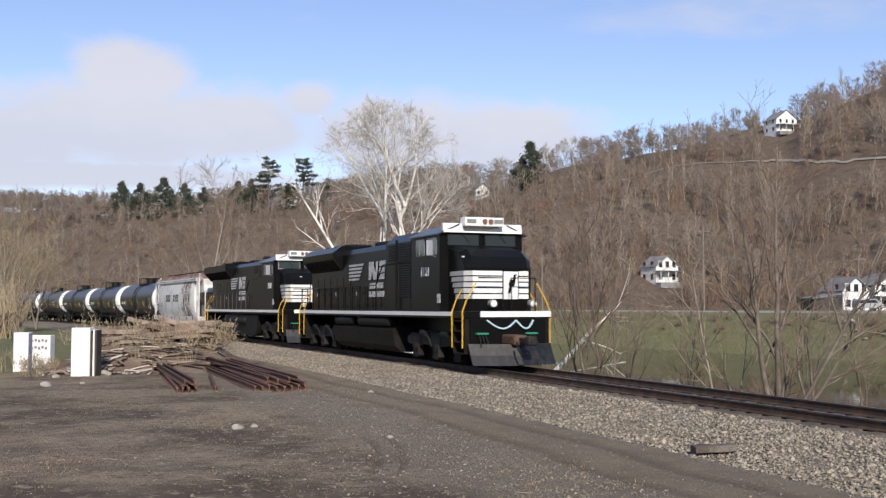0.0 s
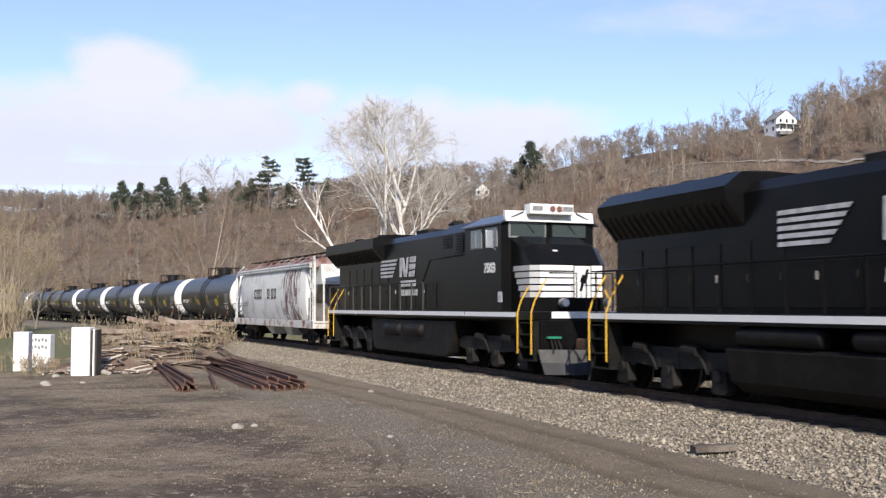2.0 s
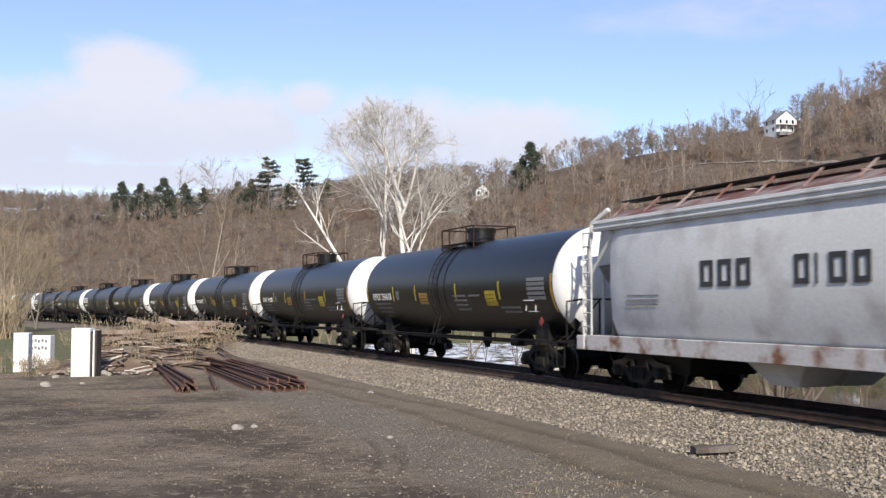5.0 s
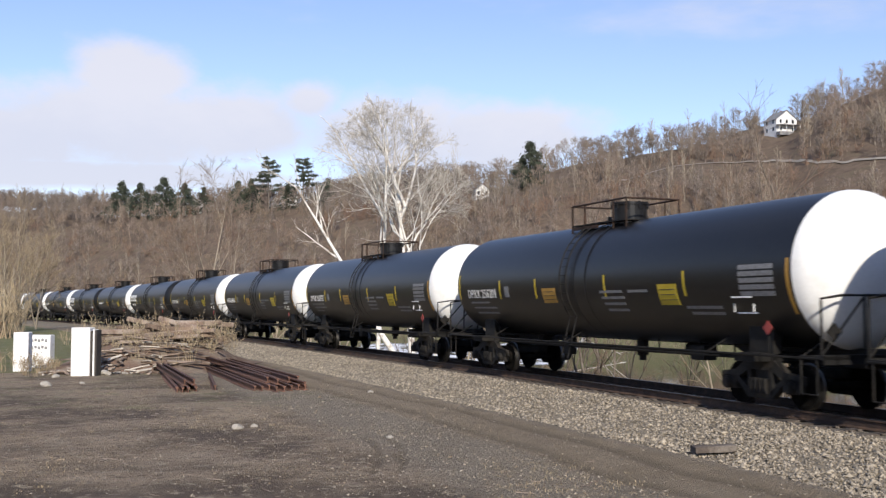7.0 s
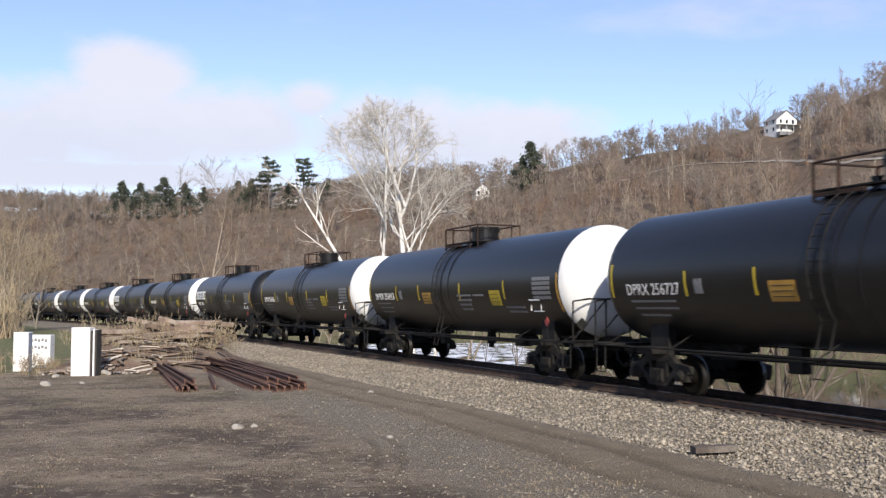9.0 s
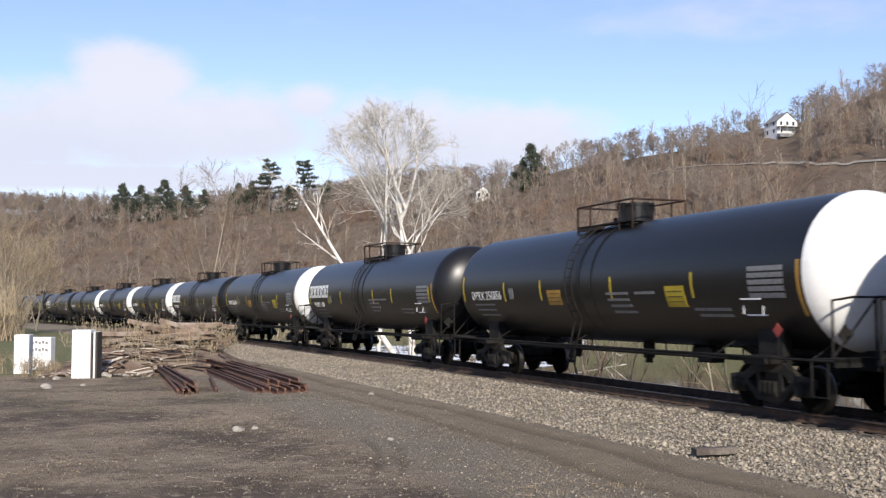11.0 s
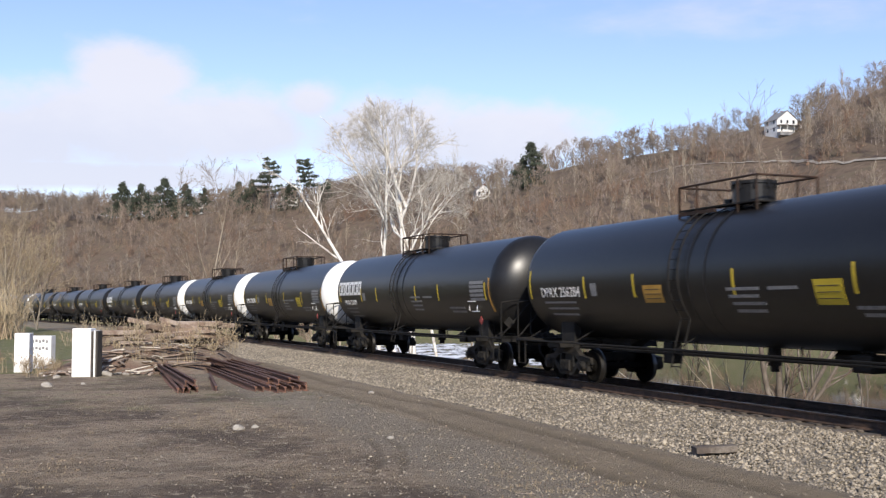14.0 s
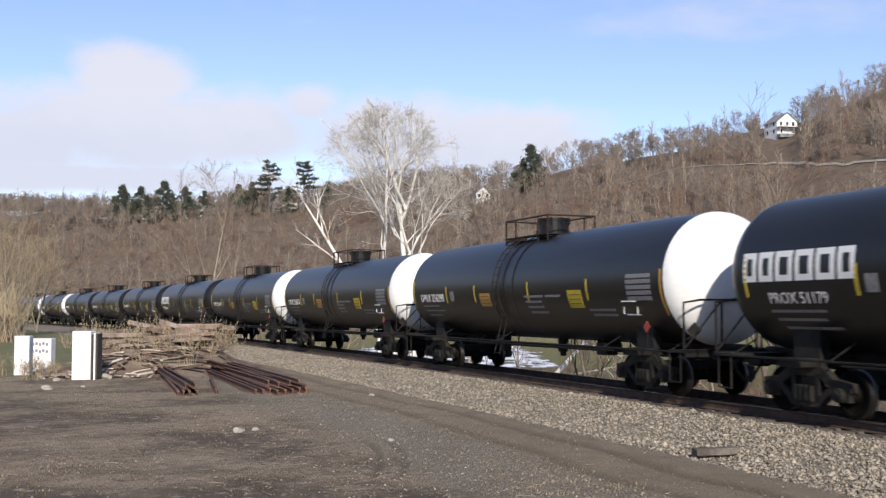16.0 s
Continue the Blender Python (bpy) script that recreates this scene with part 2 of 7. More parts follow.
def ground_z(x, y, rough=True):
    x, y = np.asarray(x, float), np.asarray(y, float)
    shape = x.shape
    x, y = x.ravel(), y.ravel()
    s, w = track_coords(x, y)
    # past w = 42 an added, unseen hill darkens reflections in the train
    near = np.interp(w, [-1e4, -96, -86, -79, -75, -70, -16, -12, -7.5, -3.6, -2.0, 3.9, 4.6, 9, 42, 130, 220, 1e4],
                     [1.2, 1.2, .95, .7, -2.0, -6, -6, -4.2, -3.4, -.55, -.6, -.6, -.36, -.34, -.3, 26, 40, 40])
    r = np.hypot(x, y)
    front = y > 5
    px = np.where(front, 784 + FOCAL * x / np.maximum(y, 5), np.where(x > 0, 2600, -2000))
    up = np.interp(px, BROW_AZ, BROW_UP) / FOCAL
    rt = np.interp(px, BROW_AZ, BROW_R)
    foot = np.interp(px, FOOT_AZ, FOOT_R)
    rt = np.maximum(rt, foot + 190)
    k = np.clip((r - foot) / (rt - foot), 0, 1.6) * (w < -90)
    rise = np.where(k < 1, k * k * (3 - 2 * k) * .45 + k * .55, 1.0 + (k - 1) * .12)
    hill = np.where(w < -90, rise * (up * rt + EYE_Z - 1), 0)
    z = near + hill
    if rough:
        z = z + np.where(r < 120, vnoise(x, y, 2.2) * .035 + vnoise(x, y, .7, 3) * .015, 0) * np.where((w > 4.6), 1, .2)
        z = z - .035 * rut_marks(x, y, w)
        z = z + vnoise(x, y, 38, 7) * 4.0 * np.clip(k * 2, 0, 1)
    return z.reshape(shape)


def hill_foot():
    """Distance of the foot of the hill in each direction ahead."""
    out = []
    d = np.arange(60., 700, 4)
    for a in FOOT_AZ:
        t = (a - 784) / FOCAL
        n = math.hypot(1, t)
        _, w = track_coords(d * t / n, d / n)
        hit = np.nonzero(w < np.interp(t, [.16, .30], [-100, -142]))[0]
        out.append(d[hit[0]] if len(hit) else 690.)
    return np.array(out)


FOOT_AZ = np.arange(-2000, 2700, 100.)
FOOT_R = hill_foot()


def build_ground():
    az = np.unique(np.concatenate([np.arange(-180, -32, 3), np.arange(-32, 32, .22), np.arange(32, 180, 3)]))
    rr = np.concatenate([np.linspace(1.5, 9, 8), np.geomspace(9.6, 60, 120), np.geomspace(61, 520, 110), np.geomspace(560, 4500, 14)])
    A, R = np.meshgrid(np.radians(az), rr)
    X, Y = R * np.sin(A), R * np.cos(A)
    Z = ground_z(X, Y)
    nr, na = X.shape
    v = np.stack([X, Y, Z], -1).reshape(-1, 3)
    f = []
    for i in range(nr - 1):
        for j in range(na):
            j2 = (j + 1) % na
            f.append((i * na + j, i * na + j2, (i + 1) * na + j2, (i + 1) * na + j))
    f.append(tuple(range(na))[::-1])
    g = mesh_object("ground", v, f, M["ground"], smooth=True)
    return tagged(g, "dry late-winter earth, gravel and leaf litter", "ground", kind="structure")


def ground_material():
    """Earth, gravel and dead grass by the side of the line; leaf litter on the far slopes."""
    m = bpy.data.materials.new("earth_gravel_litter")
    m.use_nodes = True
    nt = m.node_tree
    N, L = nt.nodes.new, nt.links.new
    b = nt.nodes["Principled BSDF"]
    b.inputs["Roughness"].default_value = 0.95
    b.inputs["Specular IOR Level"].default_value = 0.2
    co = N("ShaderNodeTexCoord")

    def nz(scale, detail=5, rough=.6):
        n = N("ShaderNodeTexNoise")
        n.inputs["Scale"].default_value, n.inputs["Detail"].default_value, n.inputs["Roughness"].default_value = scale, detail, rough
        L(co.outputs["Object"], n.inputs["Vector"])
        return n.outputs["Fac"]

    def rng(x, a, c, lo=0., hi=1.):
        r = N("ShaderNodeMapRange")
        r.inputs[1].default_value, r.inputs[2].default_value, r.inputs[3].default_value, r.inputs[4].default_value = a, c, lo, hi
        L(x, r.inputs[0])
        return r.outputs[0]

    def mix(fac, a, c):
        x = N("ShaderNodeMix")
        x.data_type = "RGBA"
        L(fac, x.inputs[0])
        for sock, val in ((x.inputs[6], a), (x.inputs[7], c)):
            if isinstance(val, tuple):
                sock.default_value = (*val, 1)
            else:
                L(val, sock)
        return x.outputs[2]

    att = N("ShaderNodeAttribute")
    att.attribute_name = "zone"          # red: gravelly, green: dead grass, blue: wooded slope
    sp = N("ShaderNodeSeparateColor")
    L(att.outputs["Color"], sp.inputs[0])
    fine, mid, large = nz(24, 5, .8), nz(1.1, 6, .7), nz(.22, 4)
    dirt = mix(rng(mid, .38, .66), (.25, .192, .136), (.40, .315, .225))
    dirt = mix(rng(fine, .58, .70), dirt, (.37, .305, .23))
    dirt = mix(rng(nz(7, 5, .75), .54, .64), dirt, (.13, .099, .073))
    dirt = mix(rng(nz(.30, 5, .65), .44, .58), dirt, (.132, .100, .074))
    dirt = mix(rng(nz(3.2, 5, .75), .55, .63), dirt, (.36, .30, .22))
    lane = mix(rng(mid, .35, .65), (.31, .250, .178), (.24, .192, .134))
    lane = mix(rng(fine, .58, .72), lane, (.33, .28, .21))
    gravel = mix(rng(fine, .40, .64), (.180, .146, .108), (.38, .328, .258))
    gravel = mix(rng(mid, .5, .72), gravel, (.20, .165, .12))
    grass = mix(rng(mid, .35, .65), (.225, .20, .115), (.135, .155, .062))
    litter = mix(rng(nz(.35, 6, .7), .35, .65), (.10, .073, .055), (.17, .128, .094))
    litter = mix(rng(large, .5, .75), litter, (.125, .105, .07))

    def wob(x):
        a = N("ShaderNodeMath")
        a.operation = "MULTIPLY_ADD"
        L(mid, a.inputs[0])
        a.inputs[1].default_value = 1.1
        s = N("ShaderNodeMath")
        s.operation = "ADD"
        s.inputs[1].default_value = -.55
        L(x, s.inputs[0])
        L(s.outputs[0], a.inputs[2])
        return rng(a.outputs[0], .3, .7)

    col = mix(wob(sp.outputs[0]), dirt, gravel)
    col = mix(wob(sp.outputs[1]), col, grass)
    col = mix(wob(att.outputs["Alpha"]), lane, col)
    rut = N("ShaderNodeAttribute")
    rut.attribute_name = "rut"
    col = mix(rng(rut.outputs["Fac"], .15, 1.0, 0.0, .6), col, (.115, .088, .062))
    col = mix(sp.outputs[2], col, litter)
    L(col, b.inputs["Base Color"])
    bp = N("ShaderNodeBump")
    bp.inputs["Strength"].default_value, bp.inputs["Distance"].default_value = 1.0, .09
    L(nz(16, 6, .75), bp.inputs["Height"])
    L(bp.outputs[0], b.inputs["Normal"])
    return m


def riffle(m):
    """Foam streaks where the river breaks over shallows."""
    nt = m.node_tree
    N, L = nt.nodes.new, nt.links.new
    b = nt.nodes["Principled BSDF"]
    old = b.inputs["Base Color"].links[0].from_socket
    co, sep, mp, n = N("ShaderNodeTexCoord"), N("ShaderNodeSeparateXYZ"), N("ShaderNodeMapping"), N("ShaderNodeTexNoise")
    L(co.outputs["Object"], sep.inputs[0])
    mp.inputs["Scale"].default_value = (.5, .16, 1)
    L(co.outputs["Object"], mp.inputs[0])
    L(mp.outputs[0], n.inputs["Vector"])
    n.inputs["Scale"].default_value, n.inputs["Detail"].default_value, n.inputs["Roughness"].default_value = 1.0, 6, .7
    last = n.outputs["Fac"]
    for axis, c, r in (("X", 0, 16), ("Y", 140, 42)):
        d, a, k, t = N("ShaderNodeMath"), N("ShaderNodeMath"), N("ShaderNodeMapRange"), N("ShaderNodeMath")
        d.operation, a.operation, t.operation = "SUBTRACT", "ABSOLUTE", "ADD"
        L(sep.outputs[axis], d.inputs[0])
        d.inputs[1].default_value = c
        L(d.outputs[0], a.inputs[0])
        L(a.outputs[0], k.inputs[0])
        k.inputs[1].default_value, k.inputs[2].default_value, k.inputs[3].default_value, k.inputs[4].default_value = r * .7, r * 1.2, .06, -.5
        L(last, t.inputs[0])
        L(k.outputs[0], t.inputs[1])
        last = t.outputs[0]
    f, x, ro = N("ShaderNodeMapRange"), N("ShaderNodeMix"), N("ShaderNodeMapRange")
    f.inputs[1].default_value, f.inputs[2].default_value = .54, .68
    L(last, f.inputs[0])
    x.data_type = "RGBA"
    L(f.outputs[0], x.inputs[0])
    L(old, x.inputs[6])
    x.inputs[7].default_value = (.82, .83, .84, 1)
    L(x.outputs[2], b.inputs["Base Color"])
    ro.inputs[3].default_value, ro.inputs[4].default_value = .05, .8
    L(f.outputs[0], ro.inputs[0])
    L(ro.outputs[0], b.inputs["Roughness"])


riffle(M["water"])
M["ground"] = ground_material()
ground = build_ground()


def paint_zones(ob):
    me = ob.data
    n = len(me.vertices)
    co = np.empty(n * 3, np.float32)
    me.vertices.foreach_get("co", co)
    co = co.reshape(-1, 3)
    s, w = track_coords(co[:, 0], co[:, 1])
    col = np.zeros((n, 4), np.float32)
    col[:, 3] = 1
    r = np.hypot(co[:, 0], co[:, 1])
    lane = np.interp(w, [4.5, 5.1, 6.5, 7.1], [0, 1, 1, 0])
    gr = np.interp(w, [3.5, 4.5, 6.4, 7.6, 8.4, 9.4, 14], [1, .9, 1.0, .95, .75, .22, .12])
    col[:, 0] = np.clip(gr, 0, 1)
    col[:, 3] = 1 - lane * .95
    col[:, 1] = np.where((w > 7) & (r > 38), .75, np.where((w < -2) & (w > -60), .6, np.where((w > 6) & (r > 24), .3, .05)))
    col[:, 1] = np.where((w < -60) & (w > -126), .95, col[:, 1])
    # litter also covers the added, unseen hill beyond w = 45
    col[:, 2] = np.clip((w - 45) / 20, 0, 1) + np.where((w < -66) & (w > -79.5), .15, 0) + np.clip((-w - np.where(co[:, 0] > .28 * co[:, 1], 124, 96)) / 12, 0, 1)
    b = me.attributes.new("rut", "FLOAT", "POINT")
    b.data.foreach_set("value", np.clip(rut_marks(co[:, 0], co[:, 1], w), 0, 1).astype(np.float32))
    a = me.attributes.new("zone", "FLOAT_COLOR", "POINT")
    a.data.foreach_set("color", col.ravel())


paint_zones(ground)


def build_water():
    ss = np.arange(-460, 155, 10.)
    v, f = [], []
    for s in ss:
        for w in (-11.5, -74.5):
            x, y, _ = on_track(s, w)
            v.append((x, y, -4.0))
    for i in range(len(ss) - 1):
        f.append((2 * i, 2 * i + 1, 2 * i + 3, 2 * i + 2))
    o = mesh_object("water", v, f, M["water"])
    return tagged(o, "calm brown river water beyond the track", "river", kind="structure")


build_water()


def build_ballast():
    ss = np.arange(-460, 130, 1.0)
    prof = [(-4.2, -.75), (-2.4, -.28), (-1.8, -.20), (-.9, -.21), (0, -.2), (.9, -.21), (1.7, -.20), (2.3, -.235), (3.2, -.31), (4.2, -.39), (5.2, -.5)]
    v, f = [], []
    n = len(prof)
    for s in ss:
        for w, z in prof:
            j = noise.noise(Vector((s * .7, w * 2, 0)))
            x, y, _ = on_track(s, w + (.12 * j if w > 2 else 0))
            v.append((x, y, z + (.025 * noise.noise(Vector((s * 1.3, w * 3, 5))) if abs(w) > 1.6 else 0)))
    for i in range(len(ss) - 1):
        for k in range(n - 1):
            f.append((i * n + k, i * n + k + 1, (i + 1) * n + k + 1, (i + 1) * n + k))
    o = mesh_object("track_bed", v, f, M["ballast"], smooth=True)
    return tagged(o, "pale crushed-stone ballast shoulder under the track", "ballast", kind="structure")


build_ballast()


def build_rails():
    prof = [(-.07, -.18), (.07, -.18), (.07, -.165), (.012, -.14), (.012, -.045), (.036, -.03), (.036, -.006), (.028, 0), (-.028, 0), (-.036, -.006), (-.036, -.03), (-.012, -.045), (-.012, -.14), (-.07, -.165)]
    ss = np.concatenate([np.arange(-460, -80, 4.), np.arange(-80, 130, 2.)])
    n = len(prof)
    for side in (.7525, -.7525):
        v, f, mi = [], [], []
        for s in ss:
            for a, z in prof:
                x, y, _ = on_track(s, side + a)
                v.append((x, y, z))
        for i in range(len(ss) - 1):
            for k in range(n):
                k2 = (k + 1) % n
                f.append((i * n + k, i * n + k2, (i + 1) * n + k2, (i + 1) * n + k))
                mi.append(1 if k in (6, 7, 8) else 0)
        o = mesh_object("rail", v, f, [M["rail"], M["railhead"]], midx=mi)
        tagged(o, "rust-brown steel running rail with a worn head", "rail", "rails of the track", kind="structure")


build_rails()


# ---- the train ----
def place_car(s_mid, half):
    """Pose of a vehicle whose two trucks run on the curve."""
    ax, ay, _ = on_track(s_mid - half)
    bx, by, _ = on_track(s_mid + half)
    return pose((ax + bx) / 2, (ay + by) / 2, 0, 0, 0, math.degrees(math.atan2(by - ay, bx - ax)))


CARS = []          # thing, distance of its middle along the train, half the truck spacing
WHEELS = []        # wheelset, its place on its truck


def ring(bm, x, r, n=28, zc=0.0):
    return [bm.verts.new((x, r * math.cos(2 * math.pi * i / n), zc + r * math.sin(2 * math.pi * i / n))) for i in range(n)]


def skin(bm, rings, close_first=True, close_last=True, mi=None):
    n = len(rings[0])
    for k, (a, b) in enumerate(zip(rings, rings[1:])):
        for i in range(n):
            f = bm.faces.new((a[i], a[(i + 1) % n], b[(i + 1) % n], b[i]))
            if mi:
                f.material_index = mi[k]
    if close_first:
        bm.faces.new(rings[0][::-1])
    if close_last:
        bm.faces.new(rings[-1])


def wheelset(parent, x, r=0.42):
    bm = B()
    for side in (-1, 1):
        prof = [(.0, .0), (.66, .0), (.66, .12), (.70, .13), (.705, r - .09), (.68, r - .07), (.665, r), (.66, r + .028), (.685, r + .028), (.70, r), (.80, r - .006), (.805, r - .07), (.785, r - .1), (.775, .17), (.83, .15), (.85, .11), (.85, 0.001)]
        n = 24
        rows = []
        for a, rad in prof[2:]:
            rows.append([bm.verts.new((rad * math.cos(2 * math.pi * i / n), side * a, rad * math.sin(2 * math.pi * i / n))) for i in range(n)])
        for k, (p, q) in enumerate(zip(rows, rows[1:])):
            for i in range(n):
                f = bm.faces.new((p[i], p[(i + 1) % n], q[(i + 1) % n], q[i]))
                f.material_index = 1 if k in (6, 7) else 0
    rod(bm, (0, -.68, 0), (0, .68, 0), .085, 10)
    w = part("wheelset", bm, [M["wheel_steel"], M["tread"]], parent, "steel wheels with bright worn treads on one axle", smooth=True)
    w.matrix_parent_inverse = Matrix.Translation((x, 0, 0))
    w.matrix_basis = pose(0, 0, r)
    return w


def freight_truck(parent, x):
    """Three-piece truck: two side frames, bolster, springs and two wheelsets."""
    bm = B()
    box(bm, -.22, .22, -1.0, 1.0, .50, .72, .03)
    box(bm, -.16, .16, -.25, .25, .72, .95, .03)
    t = part("truck", bm, M["truck_steel"], parent, "grimy cast-steel truck")
    t.matrix_basis = pose(x, 0, 0)
    for side in (-1, 1):
        bm = B()
        y0, y1 = side * .93, side * 1.07
        # top chord, tension member, columns and pedestals leave two windows open
        for poly in ([(-1.16, .46), (-1.16, .62), (-.72, .68), (-.42, .88), (.42, .88), (.72, .68), (1.16, .62), (1.16, .46), (.66, .52), (.34, .70), (-.34, .70), (-.66, .52)],
                     [(-.74, .52), (-.62, .54), (-.28, .30), (.28, .30), (.62, .54), (.74, .52), (.36, .17), (-.36, .17)],
                     [(-.36, .25), (-.26, .25), (-.26, .74), (-.36, .74)], [(.26, .25), (.36, .25), (.36, .74), (.26, .74)],
                     [(-1.10, .30), (-.72, .30), (-.70, .56), (-1.12, .56)], [(.72, .30), (1.10, .30), (1.12, .56), (.70, .56)]):
            prism(bm, poly, y0, y1)
        for a in (-.9, .9):
            rod(bm, (a, side * .98, .42), (a, side * 1.17, .42), .12, 12)
            rod(bm, (a, side * 1.17, .42), (a, side * 1.2, .42), .09, 8)
        part("side_frame", bm, M["truck_steel"], t)
        bm = B()
        for a in (-.2, -.07, .07, .2):
            rod(bm, (a, side * 1.02, .26), (a, side * 1.02, .54), .055, 8)
            rod(bm, (a, side * 1.10, .26), (a, side * 1.10, .54), .05, 8)
        tagged(part("spring_nest", bm, M["dark_steel"], t), kind="stuff")
    for a in (-.9, .9):
        WHEELS.append((wheelset(t, a), a, .42))
    return t


def coupler(parent, x, sign):
    bm = B()
    box(bm, min(x, x - sign * .9), max(x, x - sign * .9), -.07, .07, .78, .94, .02)
    box(bm, min(x - sign * .12, x + sign * .16), max(x - sign * .12, x + sign * .16), -.16, .15, .72, 1.0, .05)
    part("coupler", bm, M["truck_steel"], parent, "rusty knuckle coupler")
    bm = B()
    pts = [(x - sign * .35, -.3, .80), (x - sign * .2, -.33, .6), (x + sign * .0, -.3, .42), (x + sign * .2, -.22, .5)]
    pipe(bm, pts, .03, 6)
    part("air_hose", bm, M["dark_steel"], parent, "black rubber air hose")


def text_mesh(body, size, bold=0.0):
    c = bpy.data.curves.new("lettering", "FONT")
    c.body, c.size, c.extrude, c.offset = body, size, 0.003, bold
    c.resolution_u = 2
    o = bpy.data.objects.new("lettering", c)
    scene.collection.objects.link(o)
    bpy.context.view_layer.update()
    me = bpy.data.meshes.new_from_object(o.evaluated_get(bpy.context.evaluated_depsgraph_get()))
    bpy.data.objects.remove(o)
    bpy.data.curves.remove(c)
    return me


# the near side of a vehicle is -y; writing there reads from its rear end (-x) to its front
TANK_R, TANK_Z, TANK_L = 1.46, 2.55, 7.70


def on_shell(name, parent, x0, x1, z0, z1, mat, label="", lift=0.006):
    """A thin plate on the near side of the tank, bent to its shell."""
    bm = B()
    rows = []
    n = max(2, int((z1 - z0) / .12) + 1)
    for r in (TANK_R + lift, TANK_R + .001):
        for i in range(n + 1):
            z = z0 + (z1 - z0) * i / n
            y = -math.sqrt(max(r * r - (z - TANK_Z) ** 2, 0))
            rows.append([bm.verts.new((x0, y, z)), bm.verts.new((x1, y, z))])
    k = n + 1
    for i in range(n):
        bm.faces.new((rows[i][0], rows[i][1], rows[i + 1][1], rows[i + 1][0]))
        bm.faces.new((rows[k + i][1], rows[k + i][0], rows[k + i + 1][0], rows[k + i + 1][1]))
    for a, b in ((0, k), (n, k + n)):
        bm.faces.new((rows[a][0], rows[a][1], rows[b][1], rows[b][0]))
    for c in (0, 1):
        for i in range(n):
            bm.faces.new((rows[i][c], rows[i + 1][c], rows[k + i + 1][c], rows[k + i][c]))
    return part(name, bm, mat, parent, label)


def shell_text(name, parent, body, size, x, z, mat, bold=.0, label=""):
    me = text_mesh(body, size, bold)
    n = len(me.vertices)
    co = np.empty(n * 3, np.float32)
    me.vertices.foreach_get("co", co)
    co = co.reshape(-1, 3)
    zz = z + co[:, 1]
    yy = -np.sqrt(np.maximum((TANK_R + .006) ** 2 - (zz - TANK_Z) ** 2, 0)) - co[:, 2]
    me.vertices.foreach_set("co", np.stack([x + co[:, 0], yy, zz], 1).astype(np.float32).ravel())
    me.materials.append(mat)
    o = new(name, me)
    o.parent = parent
    if label:
        tagged(o, label)
    return o


def rung_mesh():
    bm = B()
    rod(bm, (-.17, 0, 0), (.17, 0, 0), .011, 5)
    me = bpy.data.meshes.new("rung")
    bm.to_mesh(me)
    bm.free()
    me.materials.append(M["dark_steel"])
    return me


RUNG = {"mesh": rung_mesh()}


